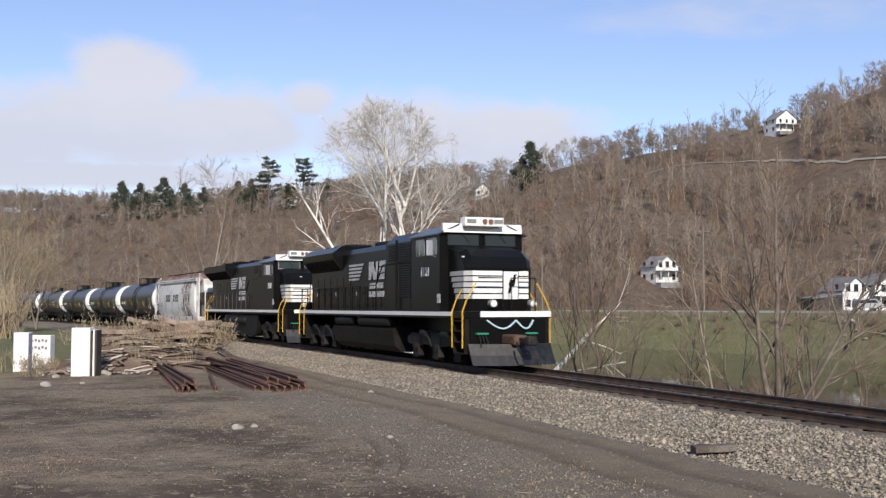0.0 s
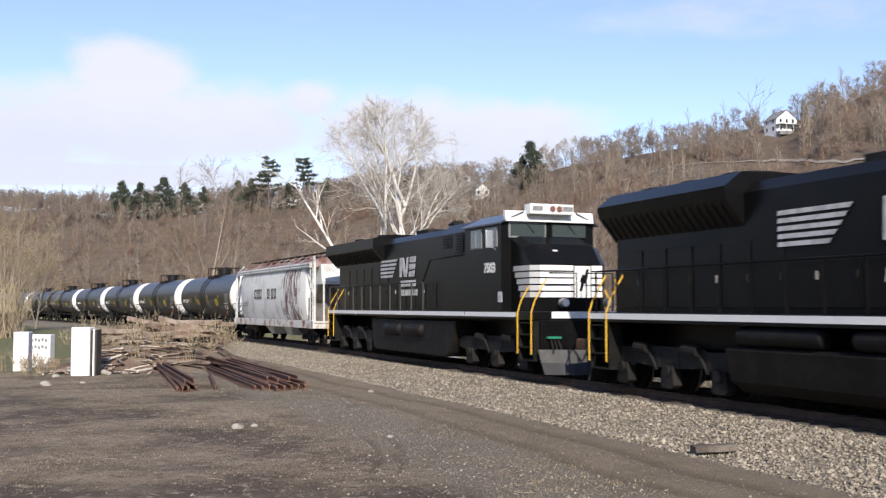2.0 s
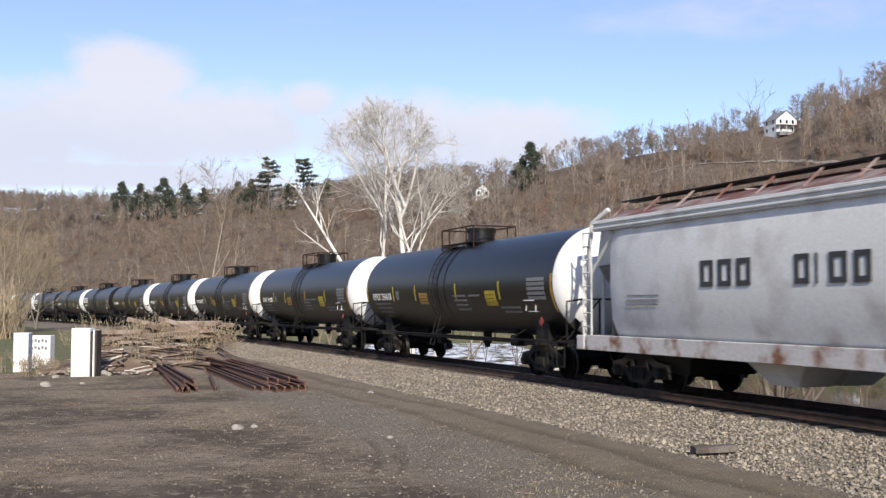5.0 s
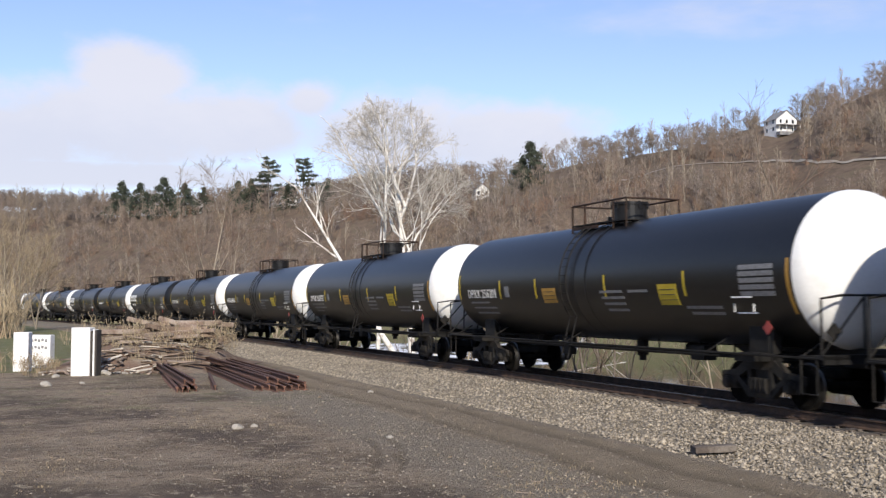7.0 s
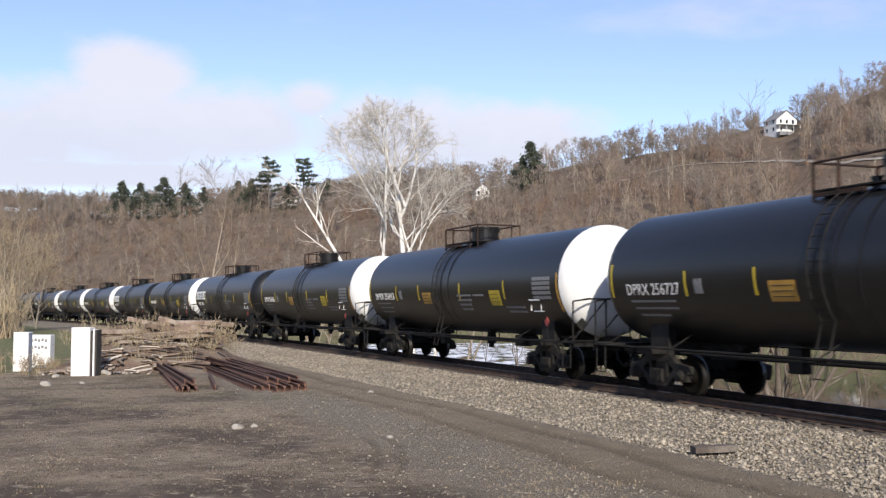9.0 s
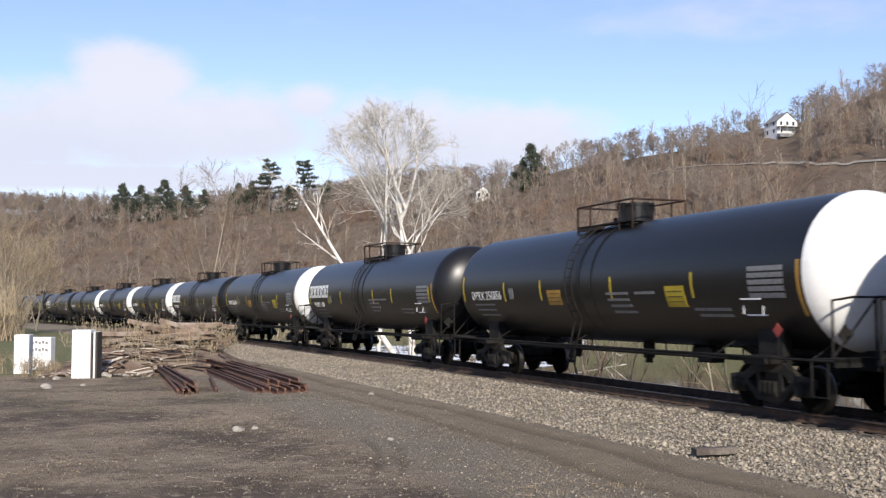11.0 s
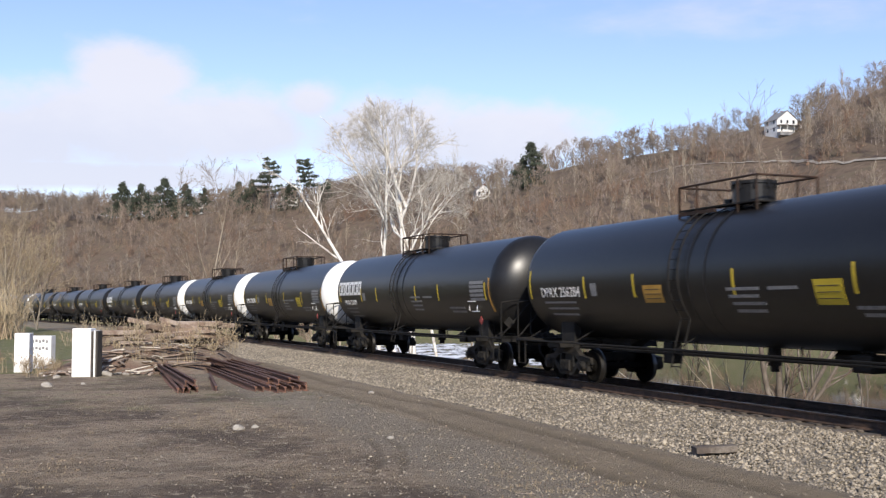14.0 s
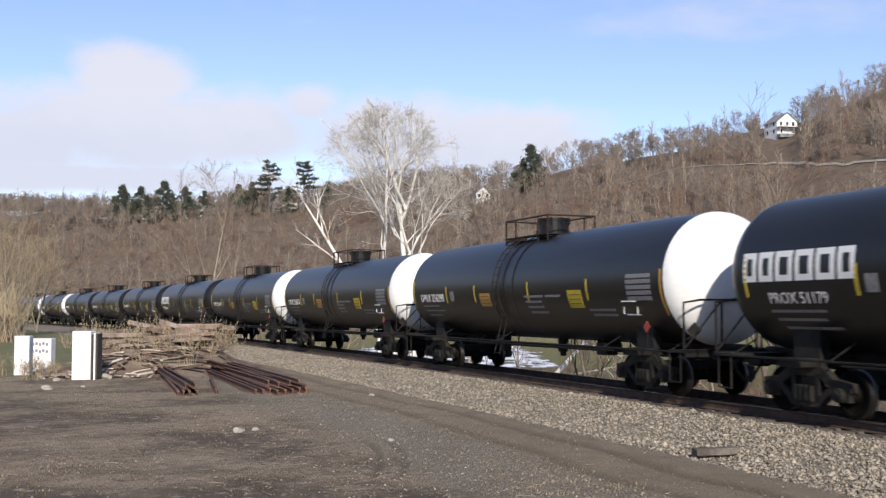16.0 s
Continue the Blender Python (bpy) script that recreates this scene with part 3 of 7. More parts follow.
def tank_car(white, brand, number, seed):
    rnd = random.Random(seed)
    car = new("tank_car")
    tagged(car, "black tank car with a %s head, rolling on the track" % ("white" if white else "glossy black"), "tank car", "tank cars of the train")
    R, ZC, H = TANK_R, TANK_Z, TANK_L
    # shell with an almost unseen dip to the middle and ellipsoidal heads
    bm = B()
    rings = []
    for x in (-H, -H * .66, -H * .33, -.06, .06, H * .33, H * .66, H):
        rings.append(ring(bm, x, R, 48, ZC - (.02 if abs(x) < .1 else 0)))
    skin(bm, rings, False, False)
    body = part("tank_shell", bm, M["tank_black"], car, smooth=True)
    for sign in (-1, 1):
        bm = B()
        rings = []
        for k in range(0, 9):
            a = k / 9 * math.pi / 2
            rings.append(ring(bm, sign * (H + .74 * math.sin(a)), R * math.cos(a), 48, ZC))
        tip = bm.verts.new((sign * (H + .74), 0, ZC))
        skin(bm, rings, False, False)
        for i in range(48):
            bm.faces.new((rings[-1][i], rings[-1][(i + 1) % 48], tip))
        part("tank_head", bm, M["tank_white"] if white and sign > 0 else M["tank_black"], car, "white domed head" if white and sign > 0 else "glossy black domed head", smooth=True)
    # weld bands
    bm = B()
    for x in (-.28, .30):
        a, b, c = ring(bm, x - .035, R + .001, 48, ZC), ring(bm, x, R + .018, 48, ZC), ring(bm, x + .035, R + .001, 48, ZC)
        skin(bm, [a, b, c], False, False)
    part("band", bm, M["tank_black"], car, smooth=True)
    # manway, fittings cover, platform and rails on top
    top = ZC + R
    bm = B()
    rod(bm, (0, 0, top - .1), (0, 0, top + .40), .44, 24)
    rod(bm, (0, 0, top + .40), (0, 0, top + .46), .47, 24)
    for i in range(10):
        a = i * math.pi / 5
        rod(bm, (.455 * math.cos(a), .455 * math.sin(a), top + .30), (.455 * math.cos(a), .455 * math.sin(a), top + .47), .03, 6)
    part("manway", bm, M["tank_black"], car, "black bolted manway cover")
    bm = B()
    for y in (-.62, .62):
        box(bm, -1.6, 1.05, y - .14, y + .14, top - .06, top - .03, .0)
    for x in (-1.4, .85):
        box(bm, x - .18, x + .18, -.75, .75, top - .058, top - .028)
    for x in (-1.3, .8):
        for y in (-.62, .62):
            rod(bm, (x, y, top - .34), (x, y, top - .03), .03, 6)
    part("platform", bm, M["dark_steel"], car, "dark steel grating platform")
    for y in (-.74, .74):
        bm = B()
        rod(bm, (-1.6, y, top + .47), (1.05, y, top + .47), .024)
        part("railing", bm, M["rusty_black"], car, "dark tubular safety railing")
        bm = B()
        box(bm, -1.6, -.3, y - .03, y + .03, top - .16, top - .08)
        part("toe_board", bm, M["rusty_black"], car)
        for x in (-1.6, -.95, .45, 1.05):
            bm = B()
            rod(bm, (x, y, top - .28), (x, y, top + .47), .034 if x < 0 else .024, 6)
            part("railing_post", bm, M["rusty_black"], car)
    for x in (-1.6, 1.05):
        bm = B()
        rod(bm, (x, -.74, top + .47), (x, .74, top + .47), .024)
        part("railing", bm, M["rusty_black"], car)
    bm = B()
    rod(bm, (-.72, -.1, top - .02), (-.72, -.1, top + .16), .10, 12)
    rod(bm, (-.85, -.1, top + .14), (-.58, -.1, top + .14), .03, 6)
    part("vent_valve", bm, M["tank_black"], car, "small black vent valve beside the manway")
    # ladder down the near side: two bent stiles and their rungs
    line = []
    for i in range(15):
        a = math.radians(78 - i * 8.2)
        line.append((-(R + .07) * math.cos(a), ZC + (R + .07) * math.sin(a)))
    line.append((-1.48, .62))
    stiles = []
    for x in (-.88, -.54):
        bm = B()
        pipe(bm, [(x, y, z) for y, z in line], .017, 6)
        stiles.append(part("ladder" if x < -.7 else "stile", bm, M["dark_steel"], stiles[0] if stiles else car))
    for y, z in line[1:15] + [(-1.48, .66), (-1.44, .95)]:
        o = new("rung", RUNG["mesh"])
        o.parent = stiles[0]
        o.matrix_basis = pose(-.71, y, z)
    # stub sills, bolsters with saddles, end platforms
    for sign in (-1, 1):
        bm = B()
        box(bm, sign * 4.9, sign * 8.55, -.19, .19, .78, 1.14, .02)
        prism(bm, [(sign * 4.2, 1.12), (sign * 4.9, .84), (sign * 4.9, 1.14)], -.17, .17)
        for y in (-1, 1):
            prism(bm, [(sign * 5.95, .86), (sign * 6.65, .86), (sign * 6.65, 1.7), (sign * 5.95, 1.7)], y * .82, y * 1.02, .01)
            box(bm, sign * 6.0, sign * 6.6, y * .2, y * 1.42, .86, 1.02, .01)
        part("stub_sill", bm, M["dark_steel"], car)
        bm = B()
        box(bm, sign * 7.9, sign * 8.5, -1.46, 1.46, .98, 1.04, .0)
        box(bm, sign * 8.46, sign * 8.5, -1.46, 1.46, .9, 1.06)
        part("end_platform", bm, M["dark_steel"], car, "dark end platform")
        bm = B()
        x = sign * 8.42
        pipe(bm, [(x, -1.44, 1.04), (x, -1.44, 2.02), (x, -1.0, 2.08), (x, -.5, 2.08), (x, -.5, 1.04)], .024)
        rod(bm, (x, -1.44, 1.06), (x, -.5, 2.06), .02)
        part("grab_rail", bm, M["dark_steel"], car)
        bm = B()
        pipe(bm, [(x, 1.44, 1.04), (x, 1.44, 2.02), (x, .5, 2.08), (x, .5, 1.04)], .024)
        rod(bm, (x, -.5, 2.08), (x, .5, 2.08), .024)
        part("grab_rail", bm, M["dark_steel"], car)
        bm = B()
        pipe(bm, [(x - sign * .5, -1.46, 1.02), (x - sign * .5, -1.46, .38), (x - sign * .1, -1.46, .38), (x - sign * .1, -1.46, 1.02)], .02)
        part("sill_step", bm, M["dark_steel"], car)
        coupler(car, sign * 8.9, sign)
    # side walkway rails, brake rigging and bottom valve
    bm = B()
    for y in (-1.46, 1.46):
        rod(bm, (-8.45, y, 1.0), (8.45, y, 1.0), .022)
        for x in (-7.9, -5.2, -.7, 5.2, 7.9):
            rod(bm, (x, y, 1.0), (x, y * .62, 1.30), .016)
    part("side_rail", bm, M["dark_steel"], car)
    bm = B()
    for y in (-.35, .42):
        rod(bm, (-5.6, y, .82), (5.6, y, .86), .03)
    rod(bm, (-5.2, -1.2, .92), (5.2, -1.2, .92), .02)
    for x in (-4.4, -3.2, -1.6, 1.8, 3.4, 4.6):
        rod(bm, (x, -.35, .84), (x, -.35, 1.18), .02)
    rod(bm, (.7, -.1, .72), (.7, -.1, 1.14), .14, 12)
    rod(bm, (.7, -.1, .60), (.7, -.1, .72), .09, 10)
    rod(bm, (2.1, .3, .92), (2.9, .3, .92), .16, 12)
    box(bm, 3.3, 3.8, -.55, -.2, .74, 1.06, .03)
    box(bm, -2.7, -2.3, -.5, -.25, .62, 1.1, .03)
    part("brake_rigging", bm, M["dark_steel"], car)
    for x in (-6.3, 6.3):
        freight_truck(car, x)
    # markings of the near side
    mk = M["white_paint"]
    if brand:
        x = -7.5
        for i, wdt in enumerate((.30, .31, .36, .36, .36, .31)):
            letter_block(car, i, x, 2.38, wdt * 1.28, .54)
            x += wdt * 1.28 + .075
        shell_text("stencil_number", car, "PROX " + number, .29, -6.85, 1.98, mk, .001)
        stripes = (-7.45, -4.55, -2.7, 1.5, 3.6, 7.3)
    else:
        shell_text("stencil_number", car, "DPRX " + number, .36, -7.0, 2.14, mk, .001)
        stripes = (-7.62, -4.66, -2.4, 1.2, 4.4)
        on_shell("placard", car, -2.02, -1.28, 1.98, 2.36, M["decal_orange"], "orange warning decal")
        on_shell("placard", car, 3.42, 4.12, 1.92, 2.36, M["decal_yellow"], "yellow warning decal")
    for x in stripes:
        on_shell("reflector_stripe", car, x - .035, x + .035, 2.10, 2.62 if x > -7.4 else 2.85, M["decal_yellow"], "yellow reflective stripe")
    on_shell("reflector_stripe", car, 7.55, 7.62, 1.75, 2.75, M["decal_orange"], "orange reflective stripe")
    for i in range(3):
        on_shell("stencil_line", car, -6.9 + i * .08, -5.6 + rnd.random() * .5, (1.98 if not brand else 1.82) - i * .15, (2.03 if not brand else 1.87) - i * .15, M["decal_grey"])
    on_shell("stencil_box", car, -4.35, -4.08, 2.15, 2.45, M["decal_grey"], "grey stencilled box")
    for i in range(4):
        on_shell("stencil_line", car, .95 + .05 * i, 1.9 + rnd.random() * .2, 2.2 - i * .14, 2.26 - i * .14, M["decal_grey"])
    on_shell("stencil_line", car, 2.2, 3.0, 2.2, 2.26, M["decal_grey"])
    for i in range(5):
        on_shell("consolidated_stencil", car, 6.2, 7.2, 2.08 + i * .125, 2.17 + i * .125, M["decal_grey"], "block of grey stencilled data")
    for i in range(2):
        on_shell("stencil_line", car, 4.3 + .1 * i, 5.5, 1.84 - i * .12, 1.90 - i * .12, M["decal_grey"])
    bm = B()
    for a, b, c, d in ((5.9, 6.5, 1.75, 1.78), (5.9, 6.5, 2.05, 2.08), (5.9, 5.93, 1.78, 2.05), (6.47, 6.5, 1.78, 2.05)):
        zc = (c + d) / 2
        y = -math.sqrt(R * R - (zc - ZC) ** 2)
        box(bm, a, b, y - .012, y + .004, c, d)
    part("stencil_frame", bm, mk, car, "white outlined stencil")
    if not brand:
        for i in range(3):
            on_shell("decal_line", car, 3.50, 4.04, 2.02 + i * .11, 2.034 + i * .11, M["mark_dark"], lift=.010)
            on_shell("decal_line", car, -1.94, -1.36, 2.06 + i * .10, 2.075 + i * .10, M["mark_dark"], lift=.010)
    # hazard placard on its bracket at the front end
    bm = B()
    x = 7.0
    bm2 = B()
    rod(bm, (x, -1.4, 1.0), (x, -1.4, 1.35), .02)
    part("placard_bracket", bm, M["dark_steel"], car)
    q = .13
    vs = [(x, -1.425, 1.5 - q), (x + q, -1.425, 1.5), (x, -1.425, 1.5 + q), (x - q, -1.425, 1.5)]
    a = [bm2.verts.new(v) for v in vs]
    b = [bm2.verts.new((v[0], -1.41, v[2])) for v in vs]
    bm2.faces.new(a)
    bm2.faces.new(b[::-1])
    for i in range(4):
        bm2.faces.new((a[i], a[(i + 1) % 4], b[(i + 1) % 4], b[i]))
    part("hazard_placard", bm2, M["red_paint"], car, "red diamond hazard placard")
    bm2 = B()
    q = .17
    vs = [(8.44, -1.2, 1.45 - q), (8.44, -1.2 + q, 1.45), (8.44, -1.2, 1.45 + q), (8.44, -1.2 - q, 1.45)]
    a = [bm2.verts.new(v) for v in vs]
    b = [bm2.verts.new((8.46, v[1], v[2])) for v in vs]
    bm2.faces.new(a[::-1])
    bm2.faces.new(b)
    for i in range(4):
        bm2.faces.new((a[i], a[(i + 1) % 4], b[(i + 1) % 4], b[i]))
    part("hazard_placard", bm2, M["dark_steel"], car, "black diamond hazard placard")
    return car


def letter_block(car, i, x, z, w, h):
    """One plain hollow block of the maker's mark."""
    t = .11
    mk = M["white_paint"]
    on_shell("mark_block", car, x, x + t, z, z + h, mk)
    on_shell("mark_block", car, x + w - t, x + w, z, z + h, mk)
    on_shell("mark_block", car, x + t, x + w - t, z + h - t, z + h, mk)
    on_shell("mark_block", car, x + t, x + w - t, z, z + t, mk)


TANKS = ((1, 0, "256618"), (1, 0, "256201"), (1, 0, "256727"), (1, 0, "256413"), (1, 0, "256856"), (0, 1, "51108"), (1, 0, "256284"), (0, 1, "51179"),
         (1, 0, "256290"), (1, 0, "256533"), (1, 0, "256144"), (0, 1, "51162"), (0, 0, "256371"), (0, 0, "256902"), (0, 0, "256455"), (1, 0, "256710"),
         (1, 0, "256087"))
for k, (white, brand, number) in enumerate(TANKS):
    CARS.append((tank_car(white, brand, number, k), -100.3 - 17.97 * k, 6.3))


# ---- locomotives ----
def plate(name, parent, poly, y, mat, label="", t=.012):
    """A flat shape, outline in (x, z), on the near side at y."""
    bm = B()
    prism(bm, poly, y - t, y)
    return part(name, bm, mat, parent, label)


def rect(x0, x1, z0, z1, slant=0.0):
    return [(x0, z0), (x1, z0), (x1 + slant, z1), (x0 + slant, z1)]


def loco_truck(parent, x, tall=False):
    bm = B()
    box(bm, -1.9, 1.9, -.25, .25, .55, .85, .04)
    for a in (-1.85, 0, 1.85):
        box(bm, a - .15, a + .15, -1.0, 1.0, .55, .8, .03)
    # darker steel than the freight trucks: the overhang's shade is in the colour
    t = part("truck", bm, M["dark_steel"], parent, "grimy three-axle truck, blackened for the overhang's shade")
    t.matrix_basis = pose(x, 0, 0)
    for side in (-1, 1):
        bm = B()
        prism(bm, [(-2.75, .62), (-2.75, .86), (-2.3, .98), (-1.1, .92), (-.9, 1.02), (.9, 1.02), (1.1, .92), (2.3, .98), (2.75, .86), (2.75, .62), (2.35, .56), (1.35, .62), (.5, .56), (-.5, .56), (-1.35, .62), (-2.35, .56)], side * 1.0, side * 1.16, .02)
        part("side_frame", bm, M["dark_steel"], t, "cast side frame, blackened for the overhang's shade")
        for a in (-1.85, 0, 1.85):
            bm = B()
            prism(bm, [(a - .28, .2), (a - .2, .62), (a + .2, .62), (a + .28, .2), (a + .15, .12), (a - .15, .12)], side * .98, side * 1.2, .02)
            rod(bm, (a, side * 1.2, .5), (a, side * 1.25, .5), .13, 12)
            part("journal_box", bm, M["dark_steel"], t)
            bm = B()
            for c in (-.38, .38):
                rod(bm, (a + c, side * 1.08, .56), (a + c, side * 1.08, .88), .1, 10)
            part("spring", bm, M["dark_steel"], t)
        for a in (-.95, .95):
            bm = B()
            rod(bm, (a - .25, side * 1.22, 1.0), (a + .25, side * 1.22, .96), .11, 10)
            rod(bm, (a + .2, side * 1.2, .96), (a + .5, side * 1.15, .5), .04, 6)
            part("brake_cylinder", bm, M["dark_steel"], t)
    for a in (-1.85, 0, 1.85):
        WHEELS.append((wheelset(t, a, .52), a, .52))
    return t


def locomotive(kind, number, label):
    lo = new("locomotive")
    tagged(lo, label, "locomotive", "locomotives of the train")
    bk, st = M["loco_black"], M["dark_steel"]
    ge = kind == "square"
    # frame and walkway
    bm = B()
    box(bm, -9.9, 9.6, -1.5, 1.5, 1.52, 1.74, .02)
    box(bm, -9.6, 9.4, -.45, .45, .95, 1.52, .02)
    for x in (-9.9, 9.35):
        box(bm, x, x + .32, -1.3, 1.3, .55, 1.52, .02)
    part("frame", bm, bk, lo)
    for x0, x1 in (((-9.9, -6.0), (-5.94, 0.0), (.06, 5.0), (5.06, 8.55)) if ge else ((-9.9, 8.6),)):
        plate("sill_stripe", lo, rect(x0, x1, 1.59, 1.72), -1.502, M["white_paint"], "white stripe along the walkway edge")
    bm = B()
    box(bm, 9.6, 9.625, -.95, 1.5, 1.56, 1.74)
    part("sill_stripe", bm, M["white_paint"], lo, "white front sill stripe")
    # fuel tank, air tanks
    bm = B()
    if ge:
        prism(bm, [(-4.3, 1.42), (-4.1, .36), (-3.8, .26), (3.2, .26), (3.5, .4), (4.0, 1.42)], -1.38, 1.38, .05)
    else:
        loft(bm, [[(x, y, z) for y, z in ((-1.42, 1.05), (-1.3, .45), (-1.0, .22), (1.0, .22), (1.3, .45), (1.42, 1.05), (1.3, 1.12), (-1.3, 1.12))] for x in (-4.6, -4.4, 2.7, 2.9)])
    part("fuel_tank", bm, M["dusty_black"], lo, "dusty black fuel tank")
    for x0, x1 in (((-2.5, -.9), (-.3, 1.3)) if ge else ((-4.3, -1.9), (-1.2, 2.5))):
        bm = B()
        zc, r, yy = (1.08, .23, -1.36) if ge else (1.32, .19, -1.28)
        rows = []
        for x, k in ((x0, .5), (x0 + .06, .9), (x0 + .15, 1), (x1 - .15, 1), (x1 - .06, .9), (x1, .5)):
            rows.append([(x, yy + r * k * math.cos(a * math.pi / 9), zc + r * k * math.sin(a * math.pi / 9)) for a in range(18)])
        loft(bm, rows)
        part("air_tank", bm, M["dusty_black"], lo, "round-ended air reservoir", smooth=True)
    if ge:
        # no hollow here: a flat dark plate stands for the recess's shade
        plate("tank_recess", lo, rect(-2.75, 1.7, .78, 1.40), -1.381, st, "flat dark plate for the shaded recess behind the air reservoirs")
    for x in (-7.0, 6.55):
        loco_truck(lo, x)
    # long hood
    bm = B()
    top = 4.46 if ge else 4.30
    x_end = -9.7 if ge else -9.3
    loft(bm, [[(x, y, z) for y, z in ((-1.05, 1.74), (-1.05, top - .22), (-.85, top), (.85, top), (1.05, top - .22), (1.05, 1.74))] for x in (x_end, 5.0)])
    part("long_hood", bm, bk, lo)
    # hood doors, each with a latch
    n = 14
    for i in range(n):
        x0 = -9.1 + i * .98
        if x0 > 3.9:
            break
        z1 = (3.45 if ge else 3.2) if -9.3 < x0 < -3.6 else 2.75 if -3.6 < x0 < 1.6 else 3.9
        bm = B()
        box(bm, x0 + .03, x0 + .93, -1.075, -1.045, 1.85, z1 - .06, .008)
        d = part("hood_door", bm, bk, lo)
        bm = B()
        box(bm, x0 + .80, x0 + .85, -1.10, -1.07, 2.35, 2.5, .006)
        part("door_latch", bm, M["decal_grey"] if i % 3 == 0 else st, d, "pale worn latch" if i % 3 == 0 else "")
    # radiator wings
    bm = B()
    if ge:
        for y in (-1, 1):
            a = [(x, y * w, z) for x in (-10.3,) for w, z in ((1.0, 3.55), (1.52, 4.12), (1.52, 4.50), (.7, 4.66), (.0, 4.66), (0, 3.55))]
            b = [(-3.75, *p[1:]) for p in a]
            loft(bm, [a, b] if y < 0 else [b, a])
    else:
        for y in (-1, 1):
            a = [(x, y * w, z) for x in (-9.45,) for w, z in ((1.0, 3.38), (1.46, 3.95), (1.5, 4.2), (1.1, 4.50), (0, 4.52), (0, 3.38))]
            b = [(-4.45, *p[1:]) for p in a]
            loft(bm, [a, b] if y < 0 else [b, a])
    part("radiator_cowl", bm, bk, lo, "flared radiator cowl overhanging the hood")
    for side in (-1, 1):
        bm = B()
        if ge:
            for i in range(24):
                x = -10.1 + i * .262
                rod(bm, (x, side * 1.08, 3.62), (x, side * 1.49, 4.08), .022, 4)
        else:
            for i in range(18):
                x = -9.3 + i * .27
                rod(bm, (x, side * 1.06, 3.44), (x, side * 1.45, 3.92), .022, 4)
        tagged(part("radiator_screen", bm, st, lo, "dark radiator intake screen"), kind="stuff")
    fans = ((-8.6, -7.1, -5.6) if not ge else (-8.8, -5.8))
    for x in fans:
        bm = B()
        zt = 4.66 if ge else 4.52
        rod(bm, (x, 0, zt - .02), (x, 0, zt + .10), .62, 24)
        rod(bm, (x, 0, zt + .10), (x, 0, zt + .13), .2, 12)
        part("roof_fan", bm, st, lo)
    bm = B()
    box(bm, -1.9, -.7, -.45, .45, top, top + .22, .03)
    box(bm, -.5, .3, -.3, .3, top, top + .14, .02)
    part("exhaust_housing", bm, st, lo, "dark exhaust housing on the roof")
    # dynamic brake and electrical cabinet behind the cab
    bm = B()
    loft(bm, [[(x, y, z) for y, z in ((-1.32, 1.74), (-1.32, 4.2), (-.95, 4.53), (.95, 4.53), (1.32, 4.2), (1.32, 1.74))] for x in ((1.9, 5.0) if not ge else (2.6, 5.3))])
    part("electrical_cabinet", bm, bk, lo)
    for x0, x1, z0, z1 in (((2.25, 3.2, 3.55, 4.12), (3.45, 4.75, 2.2, 4.12)) if not ge else ((2.9, 3.6, 3.75, 4.15), (4.0, 4.6, 3.55, 4.2))):
        bm = B()
        box(bm, x0, x1, -1.345, -1.318, z0, z1, .006)
        g = part("intake_grille", bm, st, lo, "dark louvred intake")
        bm = B()
        k = z0 + .06
        while k < z1 - .05:
            box(bm, x0 + .04, x1 - .04, -1.36, -1.342, k, k + .03)
            k += .085
        part("louvre", bm, bk, g)
    if not ge:
        for x in (3.3, 4.85):
            bm = B()
            rod(bm, (x, -1.40, 1.76), (x, -1.40, 4.3), .045, 8)
            part("vertical_duct", bm, bk, lo)
    # cab
    bm = B()
    loft(bm, [[(x, y, z) for y, z in ((-1.5, 1.74), (-1.5, 4.26), (-.82, 4.57), (.82, 4.57), (1.5, 4.26), (1.5, 1.74))] for x in (5.05, 7.62)])
    part("cab", bm, bk, lo)
    bm = B()
    for y in (-1, 1):
        a = [(x, y * w, z) for x in (4.95,) for w, z in ((1.60, 4.22), (1.60, 4.27), (.85, 4.60), (.85, 4.55))]
        loft(bm, [a, [(7.78, *p[1:]) for p in a]])
    part("cab_roof_eave", bm, M["roof_sheen"], lo, "black sloped cab roof edge with sky sheen in its colour")
    bm = B()
    prism(bm, [(7.625, 4.30), (7.80, 4.30), (7.74, 4.60), (7.625, 4.62)], -1.42, 1.42, .01)
    part("cab_brow", bm, M["white_paint"], lo, "white painted cab brow")
    bm = B()
    box(bm, 7.66, 8.06, -.78, .62, 4.50, 4.80, .03)
    nb = part("number_board_box", bm, M["white_paint"], lo, "white box with number boards and headlight")
    for y in (-.08, .14):
        bm = B()
        rod(bm, (8.05, y, 4.66), (8.10, y, 4.66), .085, 14)
        part("headlight", bm, M["lens"], nb, "dark round headlight lens")
    for y in (-.55, .42):
        bm = B()
        box(bm, 8.06, 8.075, y - .16, y + .16, 4.60, 4.73)
        board = part("number_board", bm, M["decal_grey"], nb, "small grey number board")
    # cab windows
    for y0, y1 in ((-1.22, -.12), (.12, 1.22)):
        bm = B()
        prism(bm, [(7.622, 3.84), (7.66, 3.84), (7.66, 4.29), (7.622, 4.29)], y0 - .05, y1 + .05, .01)
        fr = part("windshield_frame", bm, M["decal_grey"] if ge and y0 < 0 else bk, lo, "pale windshield gasket" if ge and y0 < 0 else "")
        bm = B()
        box(bm, 7.662, 7.672, y0, y1, 3.89, 4.25)
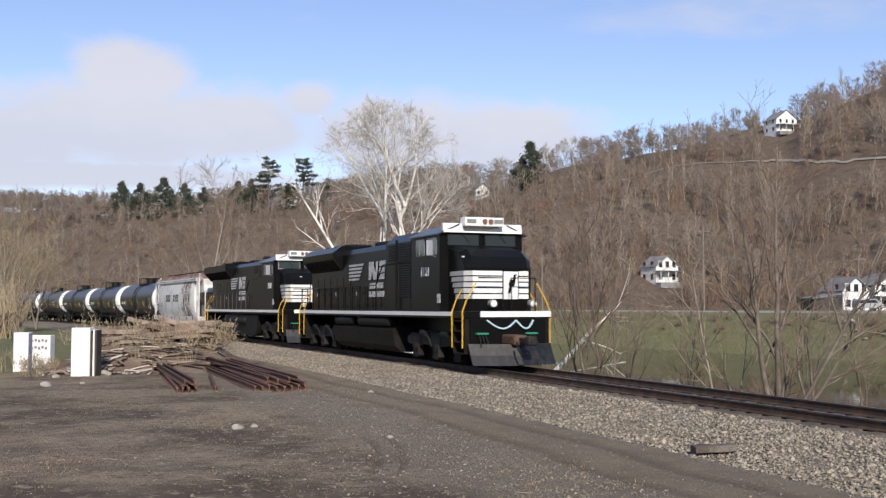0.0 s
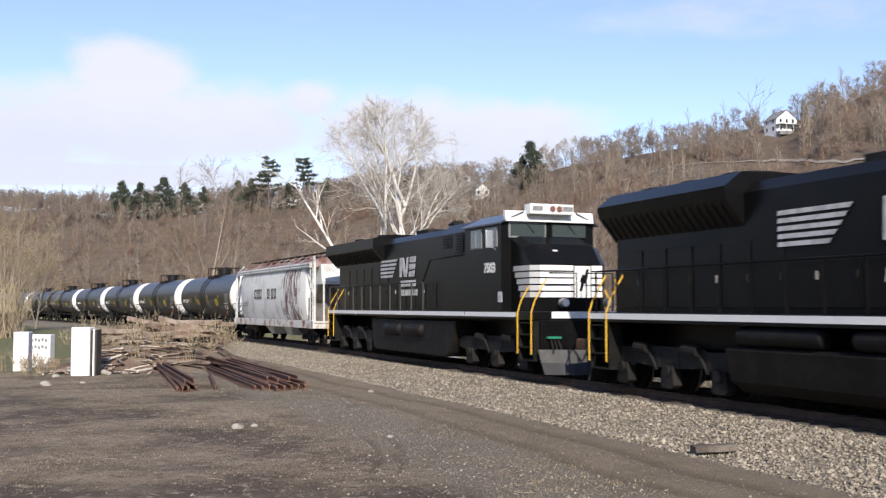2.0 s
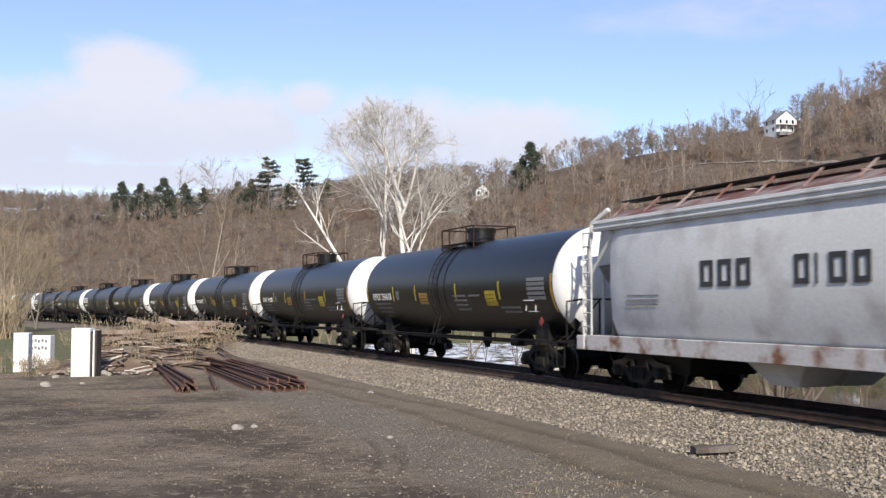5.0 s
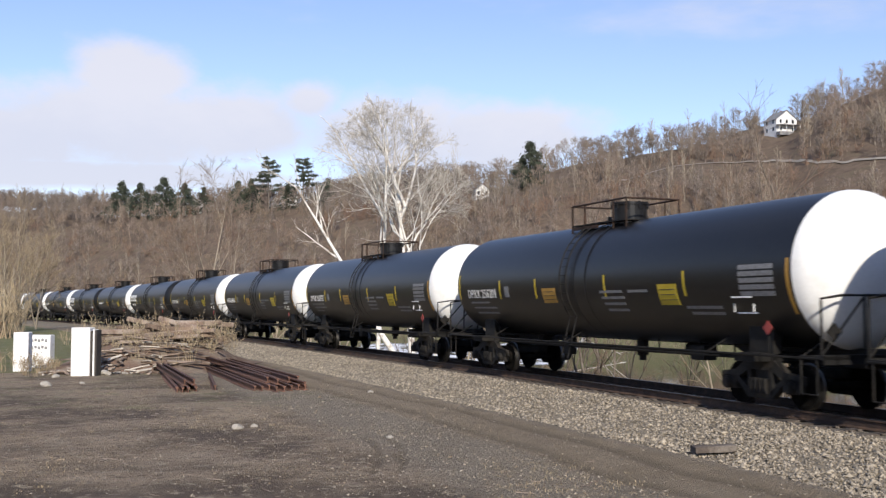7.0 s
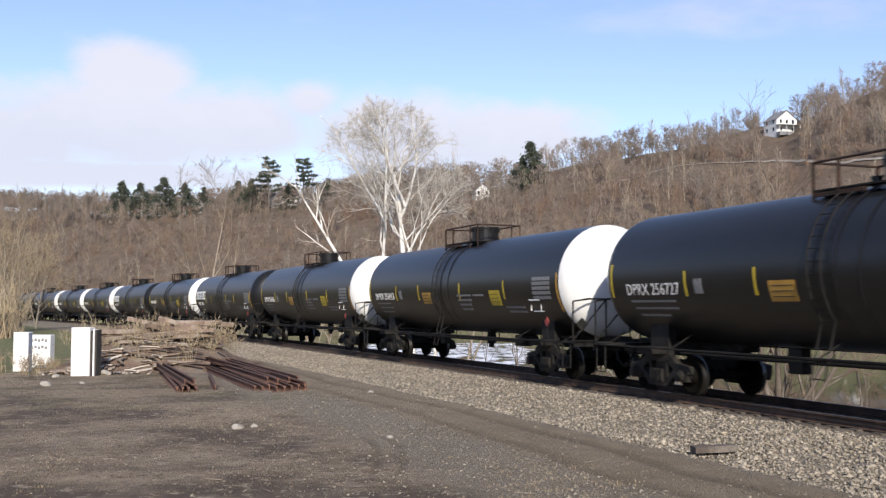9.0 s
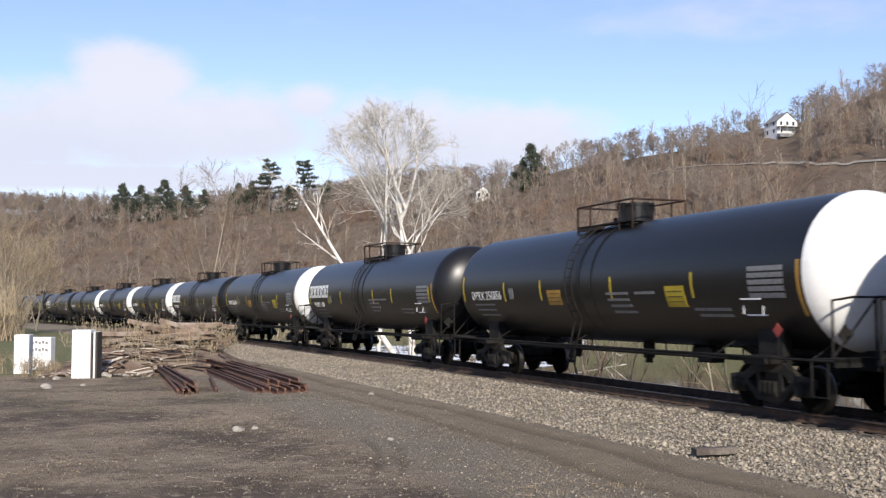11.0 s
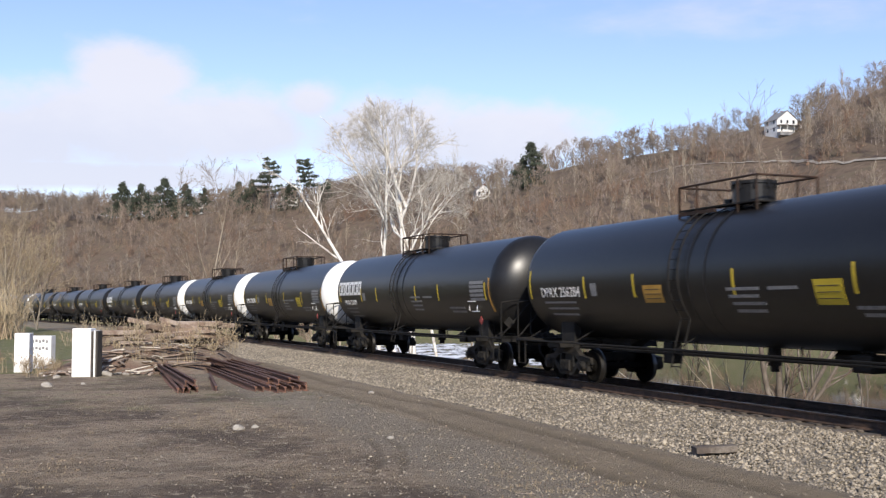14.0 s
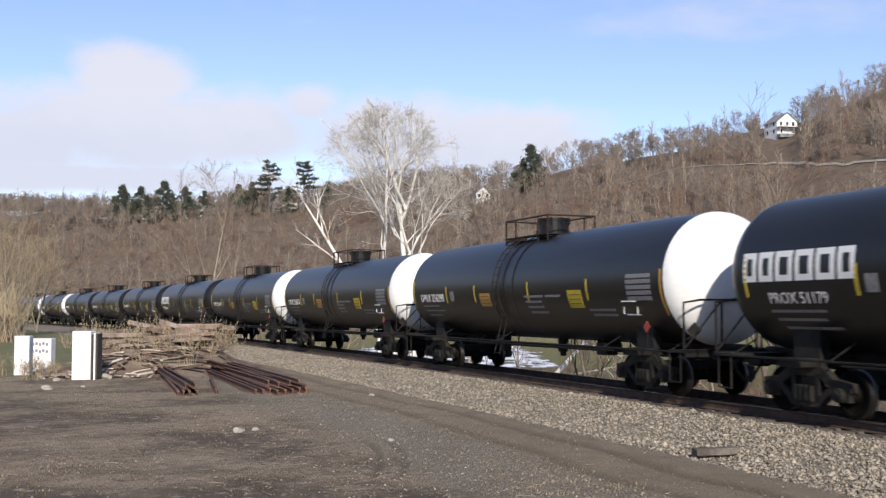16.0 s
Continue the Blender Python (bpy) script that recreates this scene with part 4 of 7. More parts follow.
        part("windshield", bm, M["glass_front"] if ge else M["glass"], fr, "dark teal windshield pane")
        bm = B()
        rod(bm, (7.69, y0 + .5, 4.26), (7.69, y0 + .75, 3.98), .012, 5)
        part("wiper", bm, st, fr)
    for x0, x1 in ((5.55, 6.35), (6.62, 7.42)):
        bm = B()
        box(bm, x0, x1, -1.53, -1.502, 3.58, 4.16, .01)
        fr = part("side_window_frame", bm, M["window_trim"], lo, "dull metal window frame")
        bm = B()
        box(bm, x0 + .035, x1 - .035, -1.536, -1.528, 3.61, 4.13)
        part("window_pane", bm, M["glass"], fr, "dark side window pane")
        bm = B()
        box(bm, (x0 + x1) / 2 - .02, (x0 + x1) / 2 + .02, -1.542, -1.53, 3.62, 4.12)
        part("window_bar", bm, M["alu"], fr)
    bm = B()
    rod(bm, (7.3, -1.5, 3.5), (7.35, -1.72, 3.62), .015)
    box(bm, 7.30, 7.36, -1.84, -1.62, 3.55, 4.05, .015)
    part("mirror", bm, M["alu"], lo, "bright side mirror")
    # nose
    bm = B()
    prof = [(7.6, 1.74), (9.05, 1.74), (9.08, 3.12), (8.95, 3.46), (8.55, 3.72), (7.6, 3.88)] if not ge else [(7.6, 1.74), (8.95, 1.74), (8.98, 3.05), (8.5, 3.62), (7.6, 3.90)]
    a = [(x, z) for x, z in prof]
    secs = []
    for y, k in ((-1.18, .0), (-.95, 1.0), (.95, 1.0), (1.18, 0.)):
        secs.append([(7.6 + (x - 7.6) * (.86 + .14 * k), y, z - (.10 * (1 - k) if z > 3.2 else 0)) for x, z in a])
    loft(bm, secs)
    part("nose", bm, bk, lo)
    if not ge:
        for x, z in ((7.95, 3.66), (8.30, 3.50)):
            bm = B()
            prism(bm, [(x, z), (x + .42, z - .06), (x + .42, z - .02), (x, z + .04)], -1.16, -1.0)
            part("nose_trim", bm, M["white_paint"], lo, "thin white nose trim")
    else:
        bm = B()
        rod(bm, (7.8, -1.02, 3.56), (8.75, -.3, 3.42), .025, 5)
        part("nose_trim", bm, M["white_paint"], lo, "thin white nose trim")
    for i in range(5):
        z = 2.13 + i * .185
        bm = B()
        front = 9.095 if not ge else 9.0
        box(bm, front - .02, front, -.98, .06, z, z + .145, 0)
        part("nose_stripe", bm, M["white_paint"], lo, "white nose stripe")
        bm = B()
        box(bm, front - .02, front, .64, .98, z, z + .145, 0)
        part("nose_stripe", bm, M["white_paint"], lo, "white nose stripe")
        x0 = 7.75 + (4 - i) * .11
        bm = B()
        pts = [(x0, -1.186), (8.865 if not ge else 8.79, -1.186), (front - .01, -.985)]
        for (xa, ya), (xb, yb) in zip(pts, pts[1:]):
            v = [bm.verts.new(p) for p in ((xa, ya, z), (xb, yb, z), (xb, yb, z + .145), (xa + (.04 if xa == x0 else 0), ya, z + .145))]
            bm.faces.new(v)
        bmesh.ops.solidify(bm, geom=bm.faces[:], thickness=.008)
        part("nose_stripe", bm, M["white_paint"], lo, "white stripe wrapping the side of the nose")
    bm = B()
    front = 9.10 if not ge else 9.005
    box(bm, front - .02, front, .10, .60, 2.12, 3.0, .0)
    em = part("emblem_panel", bm, M["white_paint"], lo, "white emblem panel on the nose")
    bm = B()
    for p in ([(.24, 2.3), (.32, 2.3), (.42, 2.62), (.33, 2.66)], [(.26, 2.56), (.46, 2.5), (.50, 2.68), (.34, 2.78)], [(.40, 2.7), (.50, 2.66), (.54, 2.92), (.46, 2.9)]):
        v1 = [bm.verts.new((front + .001, y, z)) for y, z in p]
        v2 = [bm.verts.new((front + .012, y, z)) for y, z in p]
        bm.faces.new(v1[::-1])
        bm.faces.new(v2)
        for i in range(4):
            bm.faces.new((v1[i], v1[(i + 1) % 4], v2[(i + 1) % 4], v2[i]))
    part("emblem", bm, bk, em, "black slanting emblem")
    for y in (-.35, 1.05):
        bm = B()
        rod(bm, (9.1, y, 1.98), (9.30, y, 1.98), .125, 16)
        dl = part("ditch_light", bm, M["decal_grey"], lo, "round grey ditch light")
        bm = B()
        rod(bm, (9.30, y, 1.98), (9.325, y, 1.98), .10, 16)
        part("lens", bm, M["lens_lit"], dl, "pale glowing lens")
    # lettering of the cab and emblem of the hood
    me = text_mesh(number, .40, .014)
    me.materials.append(M["white_paint"])
    o = new("cab_number", me)
    o.parent = lo
    o.matrix_basis = pose(5.95 if not ge else 6.45, -1.505, 2.92 if not ge else 2.86, 90)
    tagged(o, "white painted road number")
    x0 = -3.42 if not ge else -4.1
    for i in range(5):
        z = 2.97 + i * .145
        plate("emblem_bar", lo, [(x0, z), (x0 + 1.35 + i * .13, z), (x0 + 1.43 + i * .13, z + .085), (x0 + .02, z + .085)], -1.08, M["faded_white"], "faded white bar of the hood emblem")
    x1 = x0 + (2.62 if not ge else 2.15)
    for k, (p) in enumerate(([(0, 2.95), (.22, 2.95), (.38, 3.66), (.02, 3.66)], [(.24, 3.5), (.5, 2.95), (.76, 2.95), (.46, 3.66)], [(.66, 2.95), (.80, 2.95), (.98, 3.66), (.80, 3.66)],
                             [(1.02, 2.95), (1.60, 2.95), (1.66, 3.17), (1.04, 3.12)], [(1.06, 3.19), (1.66, 3.22), (1.70, 3.40), (1.10, 3.40)], [(1.10, 3.46), (1.74, 3.46), (1.76, 3.66), (1.16, 3.66)])):
        plate("emblem_block", lo, [(x1 + a * (1.15 if not ge else .95), z) for a, z in p], -1.08, M["faded_white"], "faded white block of the hood emblem")
    for row, (z, ws) in enumerate(((2.60, (.24, .26, .22, .22, .26, .2, .22)), (2.27, (.22, .25, .24, .22, .24, .22, .22, .24)))):
        x = x1 + .10 - row * .08
        for w in ws:
            plate("emblem_bar", lo, rect(x, x + w - .055, z, z + .22, .04), -1.08, M["faded_white"], "short white bar under the emblem")
            x += w
    plate("data_plate", lo, rect(7.45, 7.72, 2.0, 2.3), -1.508, M["faded_white"], "small white notice")
    # handrails: each post and each rail
    zt = 2.70
    xs = [-9.8 + i * 1.12 for i in range(11)] if ge else [-9.6 + i * .98 for i in range(12)]
    for y in (-1.46, 1.46):
        for x in xs:
            bm = B()
            rod(bm, (x, y, 1.70), (x, y, zt), .026 if not ge else .03)
            part("rail_post", bm, M["rail_grey"] if ge else bk, lo)
        bm = B()
        pts = [(xs[0], y, zt), (xs[-1], y, zt), (xs[-1] + .45, y * .93, 3.45), (4.8, y * .93, 3.5)]
        pipe(bm, pts, .024)
        part("handrail", bm, bk, lo)
    # step wells, yellow grab rails at the four corners
    for ex, sgn in ((9.1, 1), (-9.45, -1)):
        for y in (-1, 1):
            bm = B()
            box(bm, ex - .45, ex - .41, min(y * 1.1, y * 1.46), max(y * 1.1, y * 1.46), .42, 1.56)
            box(bm, ex + .41, ex + .45, min(y * 1.1, y * 1.46), max(y * 1.1, y * 1.46), .42, 1.56)
            box(bm, ex - .43, ex + .43, min(y * 1.08, y * 1.12), max(y * 1.08, y * 1.12), .42, 1.56)
            well = part("step_well", bm, M["dusty_black"], lo, "boarding steps at the corner")
            for z in (.42, .76, 1.10, 1.42):
                bm = B()
                box(bm, ex - .41, ex + .41, min(y * 1.12, y * 1.48), max(y * 1.12, y * 1.48), z, z + .04)
                part("step", bm, M["dusty_black"], well)
            for dx in (-.40, .42):
                bm = B()
                x = ex + dx
                pipe(bm, [(x, y * 1.52, .60), (x, y * 1.52, 1.72), (x, y * 1.40, 2.05), (x - .0, y * 1.06, 2.62)], .021)
                part("grab_rail", bm, M["yellow_paint"], lo, "yellow corner grab rail")
    bm = B()
    x = 9.55
    pipe(bm, [(x, .98, 1.74), (x, .98, 2.78), (x, .15, 2.78), (x, .15, 1.74)], .022)
    pipe(bm, [(x, -.98, 2.78), (x, -.15, 2.78), (x, -.15, 1.74)], .022)
    part("front_rail", bm, bk, lo)
    # plow, couplers, hoses
    for sgn in (1, -1):
        bm = B()
        xs2 = 9.68 * sgn
        rows = []
        for y, f in ((-1.42, .05), (-.7, .42), (0, .62), (.7, .42), (1.42, .05)):
            rows.append([(xs2 + sgn * (f), y, .74), (xs2 + sgn * (f + .18), y, .40), (xs2 + sgn * (f + .38), y, .10), (xs2 + sgn * (f + .33), y, .10), (xs2 + sgn * (f + .13), y, .42), (xs2 + sgn * (f - .05), y, .74)])
        loft(bm, rows)
        part("snow_plow", bm, M["plow"], lo, "grey steel plow under the pilot")
        coupler(lo, 11.15 * sgn, sgn)
        bm = B()
        box(bm, min(9.6 * sgn, 10.5 * sgn), max(9.6 * sgn, 10.5 * sgn), -.24, .24, .70, 1.02, .06)
        part("draft_gear", bm, M["brown_iron"] if sgn > 0 else st, lo, "rusty coupler pocket")
        for y in (-.95, .75):
            bm = B()
            box(bm, min(9.62 * sgn, 9.8 * sgn), max(9.62 * sgn, 9.8 * sgn), y - .2, y + .2, 1.02, 1.08, .01)
            v = part("glad_hand_valve", bm, M["green_paint"], lo, "green painted valve handles")
            for k in (-.1, .0, .1):
                bm = B()
                pipe(bm, [(9.75 * sgn, y + k, 1.0), (9.95 * sgn, y + k * 1.3, .72), (9.92 * sgn, y + k * 1.5, .5)], .026)
                part("air_hose", bm, st, v)
    if not ge:
        for y0, y1 in ((-.75, .25), (.25, .85)):
            bm = B()
            pts = [(9.66 + .10 * math.sin(math.pi * i / 8), y0 + (y1 - y0) * i / 8, 1.46 - .26 * math.sin(math.pi * i / 8)) for i in range(9)]
            pipe(bm, pts, .03, 8)
            part("jumper_cable", bm, M["cable_blue"], lo, "pale blue jumper cable")
    # horn and aerials on the roof
    bm = B()
    for k in (-.12, 0, .12):
        rod(bm, (1.2, k - .3, top + .22), (1.75, k - .3, top + .26), .03, 8, .09)
    rod(bm, (1.3, -.3, top), (1.3, -.3, top + .22), .03)
    part("air_horn", bm, st, lo)
    bm = B()
    rod(bm, (6.3, .3, 4.57), (6.3, .3, 4.68), .12, 12)
    box(bm, 6.6, 7.1, -.4, -.1, 4.57, 4.64, .01)
    part("roof_aerial", bm, M["faded_white"], lo, "pale roof aerial")
    return lo


M["dusty_black"] = material("dusty_black_paint", (0.009, 0.0086, 0.0082), 0.6, var=0.25, scale=2, fine=16, bump=0.1, second=(.017, .015, .013), spec=.15)
# the bluish sky sheen of the black cab roof, put into its colour
M["roof_sheen"] = material("cab_roof_sheen_tint", (0.05, 0.055, 0.066), 0.3, var=0.15, bump=0.02)
# windshield glass with a teal reflection mixed into its base colour
M["glass_front"] = material("teal_reflection_glass", (0.045, 0.062, 0.062), 0.05, var=0.05, bump=0, spec=1.0)
M["alu"] = material("bare_aluminium", (0.55, 0.56, 0.58), 0.35, 0.7, var=0.08, bump=0)
M["lens"] = material("headlight_lens", (0.20, 0.10, 0.08), 0.1, var=0.1, bump=0)
M["lens_lit"] = material("ditch_light_lens", (0.9, 0.88, 0.82), 0.2, var=0.02, bump=0)
M["faded_white"] = material("faded_white_lettering", (0.55, 0.55, 0.55), 0.55, var=0.12, scale=5, bump=0.02, second=(.38, .38, .38))
M["rail_grey"] = material("grey_painted_rail", (0.055, 0.053, 0.05), 0.5, var=0.15, bump=0.05)
M["plow"] = material("scuffed_plow_steel", (0.012, 0.012, 0.013), 0.5, 0.1, var=0.3, scale=4, fine=22, bump=0.1, second=(.028, .028, .028))
M["green_paint"] = material("green_paint", (0.02, 0.22, 0.13), 0.5, var=0.1, bump=0)
M["brown_iron"] = material("rusty_coupler_iron", (0.07, 0.038, 0.024), 0.8, var=0.3, scale=6, fine=30, bump=0.3, second=(.12, .07, .045))
M["window_trim"] = material("dull_window_trim", (0.28, 0.285, 0.29), 0.45, 0.4, var=0.1, bump=0)
M["cable_blue"] = material("pale_blue_cable", (0.42, 0.58, 0.66), 0.5, var=0.1, bump=0)

CARS.append((locomotive("round", "1121", "black diesel locomotive with white nose stripes leading the train"), -40.0, 6.8))
CARS.append((locomotive("square", "7503", "second black diesel locomotive with a square radiator cowl"), -62.5, 6.8))


# ---- covered hopper ----
def hopper_patch(m):
    """Mixes rust-red scabs, run down the side, into the white paint."""
    nt = m.node_tree
    N, L = nt.nodes.new, nt.links.new
    b = nt.nodes["Principled BSDF"]
    old = b.inputs["Base Color"].links[0].from_socket
    co = N("ShaderNodeTexCoord")
    mp = N("ShaderNodeMapping")
    mp.inputs["Scale"].default_value = (2.6, 1, .55)
    L(co.outputs["Object"], mp.inputs[0])
    n = N("ShaderNodeTexNoise")
    n.inputs["Scale"].default_value, n.inputs["Detail"].default_value, n.inputs["Roughness"].default_value = 2.3, 7, .72
    L(mp.outputs[0], n.inputs["Vector"])
    sep = N("ShaderNodeSeparateXYZ")
    L(co.outputs["Object"], sep.inputs[0])
    d = N("ShaderNodeMath")
    d.operation = "SUBTRACT"
    L(sep.outputs["X"], d.inputs[0])
    d.inputs[1].default_value = 4.0
    a = N("ShaderNodeMath")
    a.operation = "ABSOLUTE"
    L(d.outputs[0], a.inputs[0])
    r = N("ShaderNodeMapRange")
    r.inputs[1].default_value, r.inputs[2].default_value, r.inputs[3].default_value, r.inputs[4].default_value = 1.1, 2.4, .06, -.16
    L(a.outputs[0], r.inputs[0])
    s = N("ShaderNodeMath")
    L(n.outputs["Fac"], s.inputs[0])
    L(r.outputs[0], s.inputs[1])
    k = N("ShaderNodeMapRange")
    k.inputs[1].default_value, k.inputs[2].default_value = .535, .56
    L(s.outputs[0], k.inputs[0])
    x = N("ShaderNodeMix")
    x.data_type = "RGBA"
    L(k.outputs[0], x.inputs[0])
    L(old, x.inputs[6])
    x.inputs[7].default_value = (.105, .038, .026, 1)
    L(x.outputs[2], b.inputs["Base Color"])
    return m


M["hopper_side"] = hopper_patch(material("scabbed_hopper_side", (0.74, 0.74, 0.71), 0.6, var=0.1, scale=1.2, fine=18, bump=0.06, second=(.48, .46, .43), mask=(.5, .78)))
M["rust_roof"] = material("rust_stained_roof", (0.30, 0.24, 0.22), 0.75, var=0.2, scale=1.5, fine=15, bump=0.1, second=(.17, .075, .06), mask=(.42, .58))
# dark grey that paints the shade under the hopper ends
M["shade_grey"] = material("shade_darkened_end_paint", (0.13, 0.12, 0.11), 0.75, var=0.25, scale=2, fine=14, bump=0.1, second=(.07, .06, .05))


def hopper_car():
    h = new("hopper_car")
    tagged(h, "white covered hopper car with rust-red scabs on its side", "hopper car")
    w, s = M["hopper_white"], M["dark_steel"]
    bm = B()
    # curved sides: lower edge tucked in, upper edge under a sloped roof
    sec = [(-1.30, 1.22), (-1.46, 1.6), (-1.52, 2.4), (-1.50, 3.2), (-1.40, 3.72), (1.40, 3.72), (1.50, 3.2), (1.52, 2.4), (1.46, 1.6), (1.30, 1.22)]
    rows = []
    for x, k in ((-7.1, .93), (-6.6, 1.0), (-3, 1.0), (0, 1), (3, 1), (5.9, 1.0), (6.35, .93)):
        rows.append([(x, y * k, z) for y, z in sec])
    loft(bm, rows)
    part("body", bm, M["hopper_side"], h, "pale side panels with flaking rust-red scabs", smooth=True)
    for y in (-1, 1):
        bm = B()
        prism(bm, [(-7.75, 3.66), (7.3, 3.66), (7.3, 3.92), (-7.75, 3.92)], y * 1.40, y * 1.50, .02)
        for z in (3.73, 3.85):
            rod(bm, (-7.75, y * 1.51, z), (7.3, y * 1.51, z), .025, 6)
        part("top_chord", bm, w, h, "grimy ribbed top chord")
        bm = B()
        box(bm, -8.1, 7.75, min(y * 1.36, y * 1.5), max(y * 1.36, y * 1.5), .86, 1.22, .015)
        part("side_sill", bm, M["sill_rust"], h, "white side sill streaked with rust")
    bm = B()
    loft(bm, [[(x, y, z) for y, z in ((-1.45, 3.90), (-.55, 4.22), (.55, 4.22), (1.45, 3.90), (1.4, 3.7), (-1.4, 3.7))] for x in (-7.7, -6.6, -4, 0, 4, 6.6, 7.25)])
    part("roof", bm, M["rust_roof"], h, "rust-stained sloping roof")
    for y in (-.48, .48):
        bm = B()
        box(bm, -7.8, 7.6, y - .2, y + .2, 4.40, 4.43)
        part("running_board", bm, s, h, "dark steel running board along the roof")
    for i in range(12):
        bm = B()
        x = -7.5 + i * 1.34
        rod(bm, (x, -1.1, 4.02), (x, -.62, 4.41), .025)
        part("running_board_bracket", bm, M["rust_roof"], h)
        bm = B()
        rod(bm, (x, 1.1, 4.02), (x, .62, 4.41), .025)
        part("running_board_bracket", bm, M["rust_roof"], h)
    for i in range(4):
        bm = B()
        box(bm, -6 + i * 3.3, -3.6 + i * 3.3, -.24, .24, 4.2, 4.34, .03)
        part("hatch_cover", bm, M["rust_roof"], h)
    # end slope sheets: white panel high up, shade below put into the grey
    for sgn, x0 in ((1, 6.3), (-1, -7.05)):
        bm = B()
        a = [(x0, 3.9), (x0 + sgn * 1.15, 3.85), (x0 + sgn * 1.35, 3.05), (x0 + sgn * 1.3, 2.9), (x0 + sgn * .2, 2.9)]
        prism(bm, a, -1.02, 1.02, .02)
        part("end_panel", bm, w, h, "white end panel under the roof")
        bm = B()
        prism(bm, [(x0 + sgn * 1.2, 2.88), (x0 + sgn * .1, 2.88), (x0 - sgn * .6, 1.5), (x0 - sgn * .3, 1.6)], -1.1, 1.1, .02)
        part("end_slope_sheet", bm, M["shade_grey"], h, "sloping end sheet coloured dark for shade")
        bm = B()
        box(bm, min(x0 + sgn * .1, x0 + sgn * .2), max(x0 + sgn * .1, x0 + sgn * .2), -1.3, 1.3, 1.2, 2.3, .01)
        part("end_bulkhead", bm, M["shade_grey"], h, "end bulkhead coloured dark grey for shade")
        bm = B()
        xe = x0 + sgn * 1.35
        for y in (-1.36, 1.36):
            pipe(bm, [(xe, y, 1.05), (xe, y, 2.4), (xe - sgn * .25, y * .95, 3.9), (xe - sgn * .8, y * .85, 4.2)], .06, 8)
            rod(bm, (xe, y, 2.4), (x0, y, 3.6), .04, 6)
        for y in (-.9, .9):
            rod(bm, (xe - sgn * .05, y, 1.1), (xe - sgn * .1, y, 3.1), .045, 8)
        part("end_post", bm, w, h, "white tubular end framing")
        for y in (-1.44,):
            bm = B()
            for x in (xe - sgn * .05, xe - sgn * .45):
                rod(bm, (x, y, .9), (x, y, 3.7), .024)
            for i in range(9):
                rod(bm, (xe - sgn * .05, y, 1.1 + i * .32), (xe - sgn * .45, y, 1.1 + i * .32), .018)
            part("ladder", bm, w, h, "white corner ladder")
        bm = B()
        box(bm, min(x0, x0 + sgn * 1.6), max(x0, x0 + sgn * 1.6), -1.46, 1.46, 1.12, 1.2, .01)
        box(bm, min(x0 + sgn * 1.2, x0 + sgn * 1.55), max(x0 + sgn * 1.2, x0 + sgn * 1.55), -1.5, 1.5, .86, 1.2, .02)
        part("end_platform", bm, M["sill_rust"], h)
        coupler(h, 8.75 * sgn - .05, sgn)
    for x in (-5.2, -1.7, 1.8, 4.6):
        bm = B()
        for y in (-1, 1):
            loft(bm, [[(x - 1.25, y * .1, 1.25), (x + 1.25, y * .1, 1.25), (x + 1.25, y * 1.3, 1.25), (x - 1.25, y * 1.3, 1.25)], [(x - .4, y * .1, .42), (x + .4, y * .1, .42), (x + .4, y * .85, .42), (x - .4, y * .85, .42)]])
        part("discharge_hopper", bm, s if abs(x) > 2 else w, h)
    for x in (-6.45, 6.0):
        freight_truck(h, x)
    # faded road name, a row of plain blocks
    for x0, ws in ((-3.35, (.42, .42, .42)), (-.55, (.38, .16, .42, .38))):
        x = x0
        for wd in ws:
            plate("mark_block", h, rect(x, x + wd * .3, 2.28, 2.80), -1.522, M["mark_dark"], "faded dark block of the road mark")
            if wd > .2:
                plate("mark_block", h, rect(x + wd * .72, x + wd, 2.381, 2.699), -1.522, M["mark_dark"])
                plate("mark_block", h, rect(x + wd * .3, x + wd, 2.28, 2.38), -1.522, M["mark_dark"])
                plate("mark_block", h, rect(x + wd * .3, x + wd, 2.70, 2.80), -1.520, M["mark_dark"])
            x += wd + .16
    for k in range(3):
        plate("stencil_line", h, rect(-6.2, -4.9, 1.92 + k * .1, 1.95 + k * .1), -1.512 + .006 * k, M["decal_grey"])
    return h


M["sill_rust"] = material("rust_streaked_white", (0.58, 0.56, 0.53), 0.65, var=0.15, scale=2.2, fine=14, bump=0.1, second=(.22, .09, .045), mask=(.50, .66))
CARS.append((hopper_car(), -82.65, 6.25))


# ---- trees ----
M["sycamore"] = material("pale_sycamore_bark", (0.74, 0.71, 0.66), 0.8, var=0.15, scale=1.2, fine=9, bump=0.3, second=(.34, .29, .24), mask=(.52, .66))
M["sycamore_twig"] = material("pale_sycamore_twigs", (0.56, 0.52, 0.46), 0.85, var=0.2, scale=.4, fine=6, bump=0, second=(.42, .37, .32), island=.3)
M["bark"] = material("grey_brown_bark", (0.125, 0.10, 0.08), 0.9, var=0.25, scale=2, fine=14, bump=0.4, second=(.20, .17, .14))
M["twig"] = material("grey_brown_twigs", (0.19, 0.13, 0.095), 0.9, var=0.2, scale=.5, fine=6, bump=0, second=(.28, .22, .165), island=.3)
M["straw_twig"] = material("straw_coloured_twigs", (0.36, 0.29, 0.185), 0.9, var=0.2, scale=.5, fine=6, bump=0, second=(.27, .20, .125), island=.3)
M["woods"] = material("leafless_woods", (0.195, 0.162, 0.136), 0.9, var=0.2, scale=.03, fine=.6, bump=0, second=(.24, .185, .145), mask=(.42, .62), island=.45)
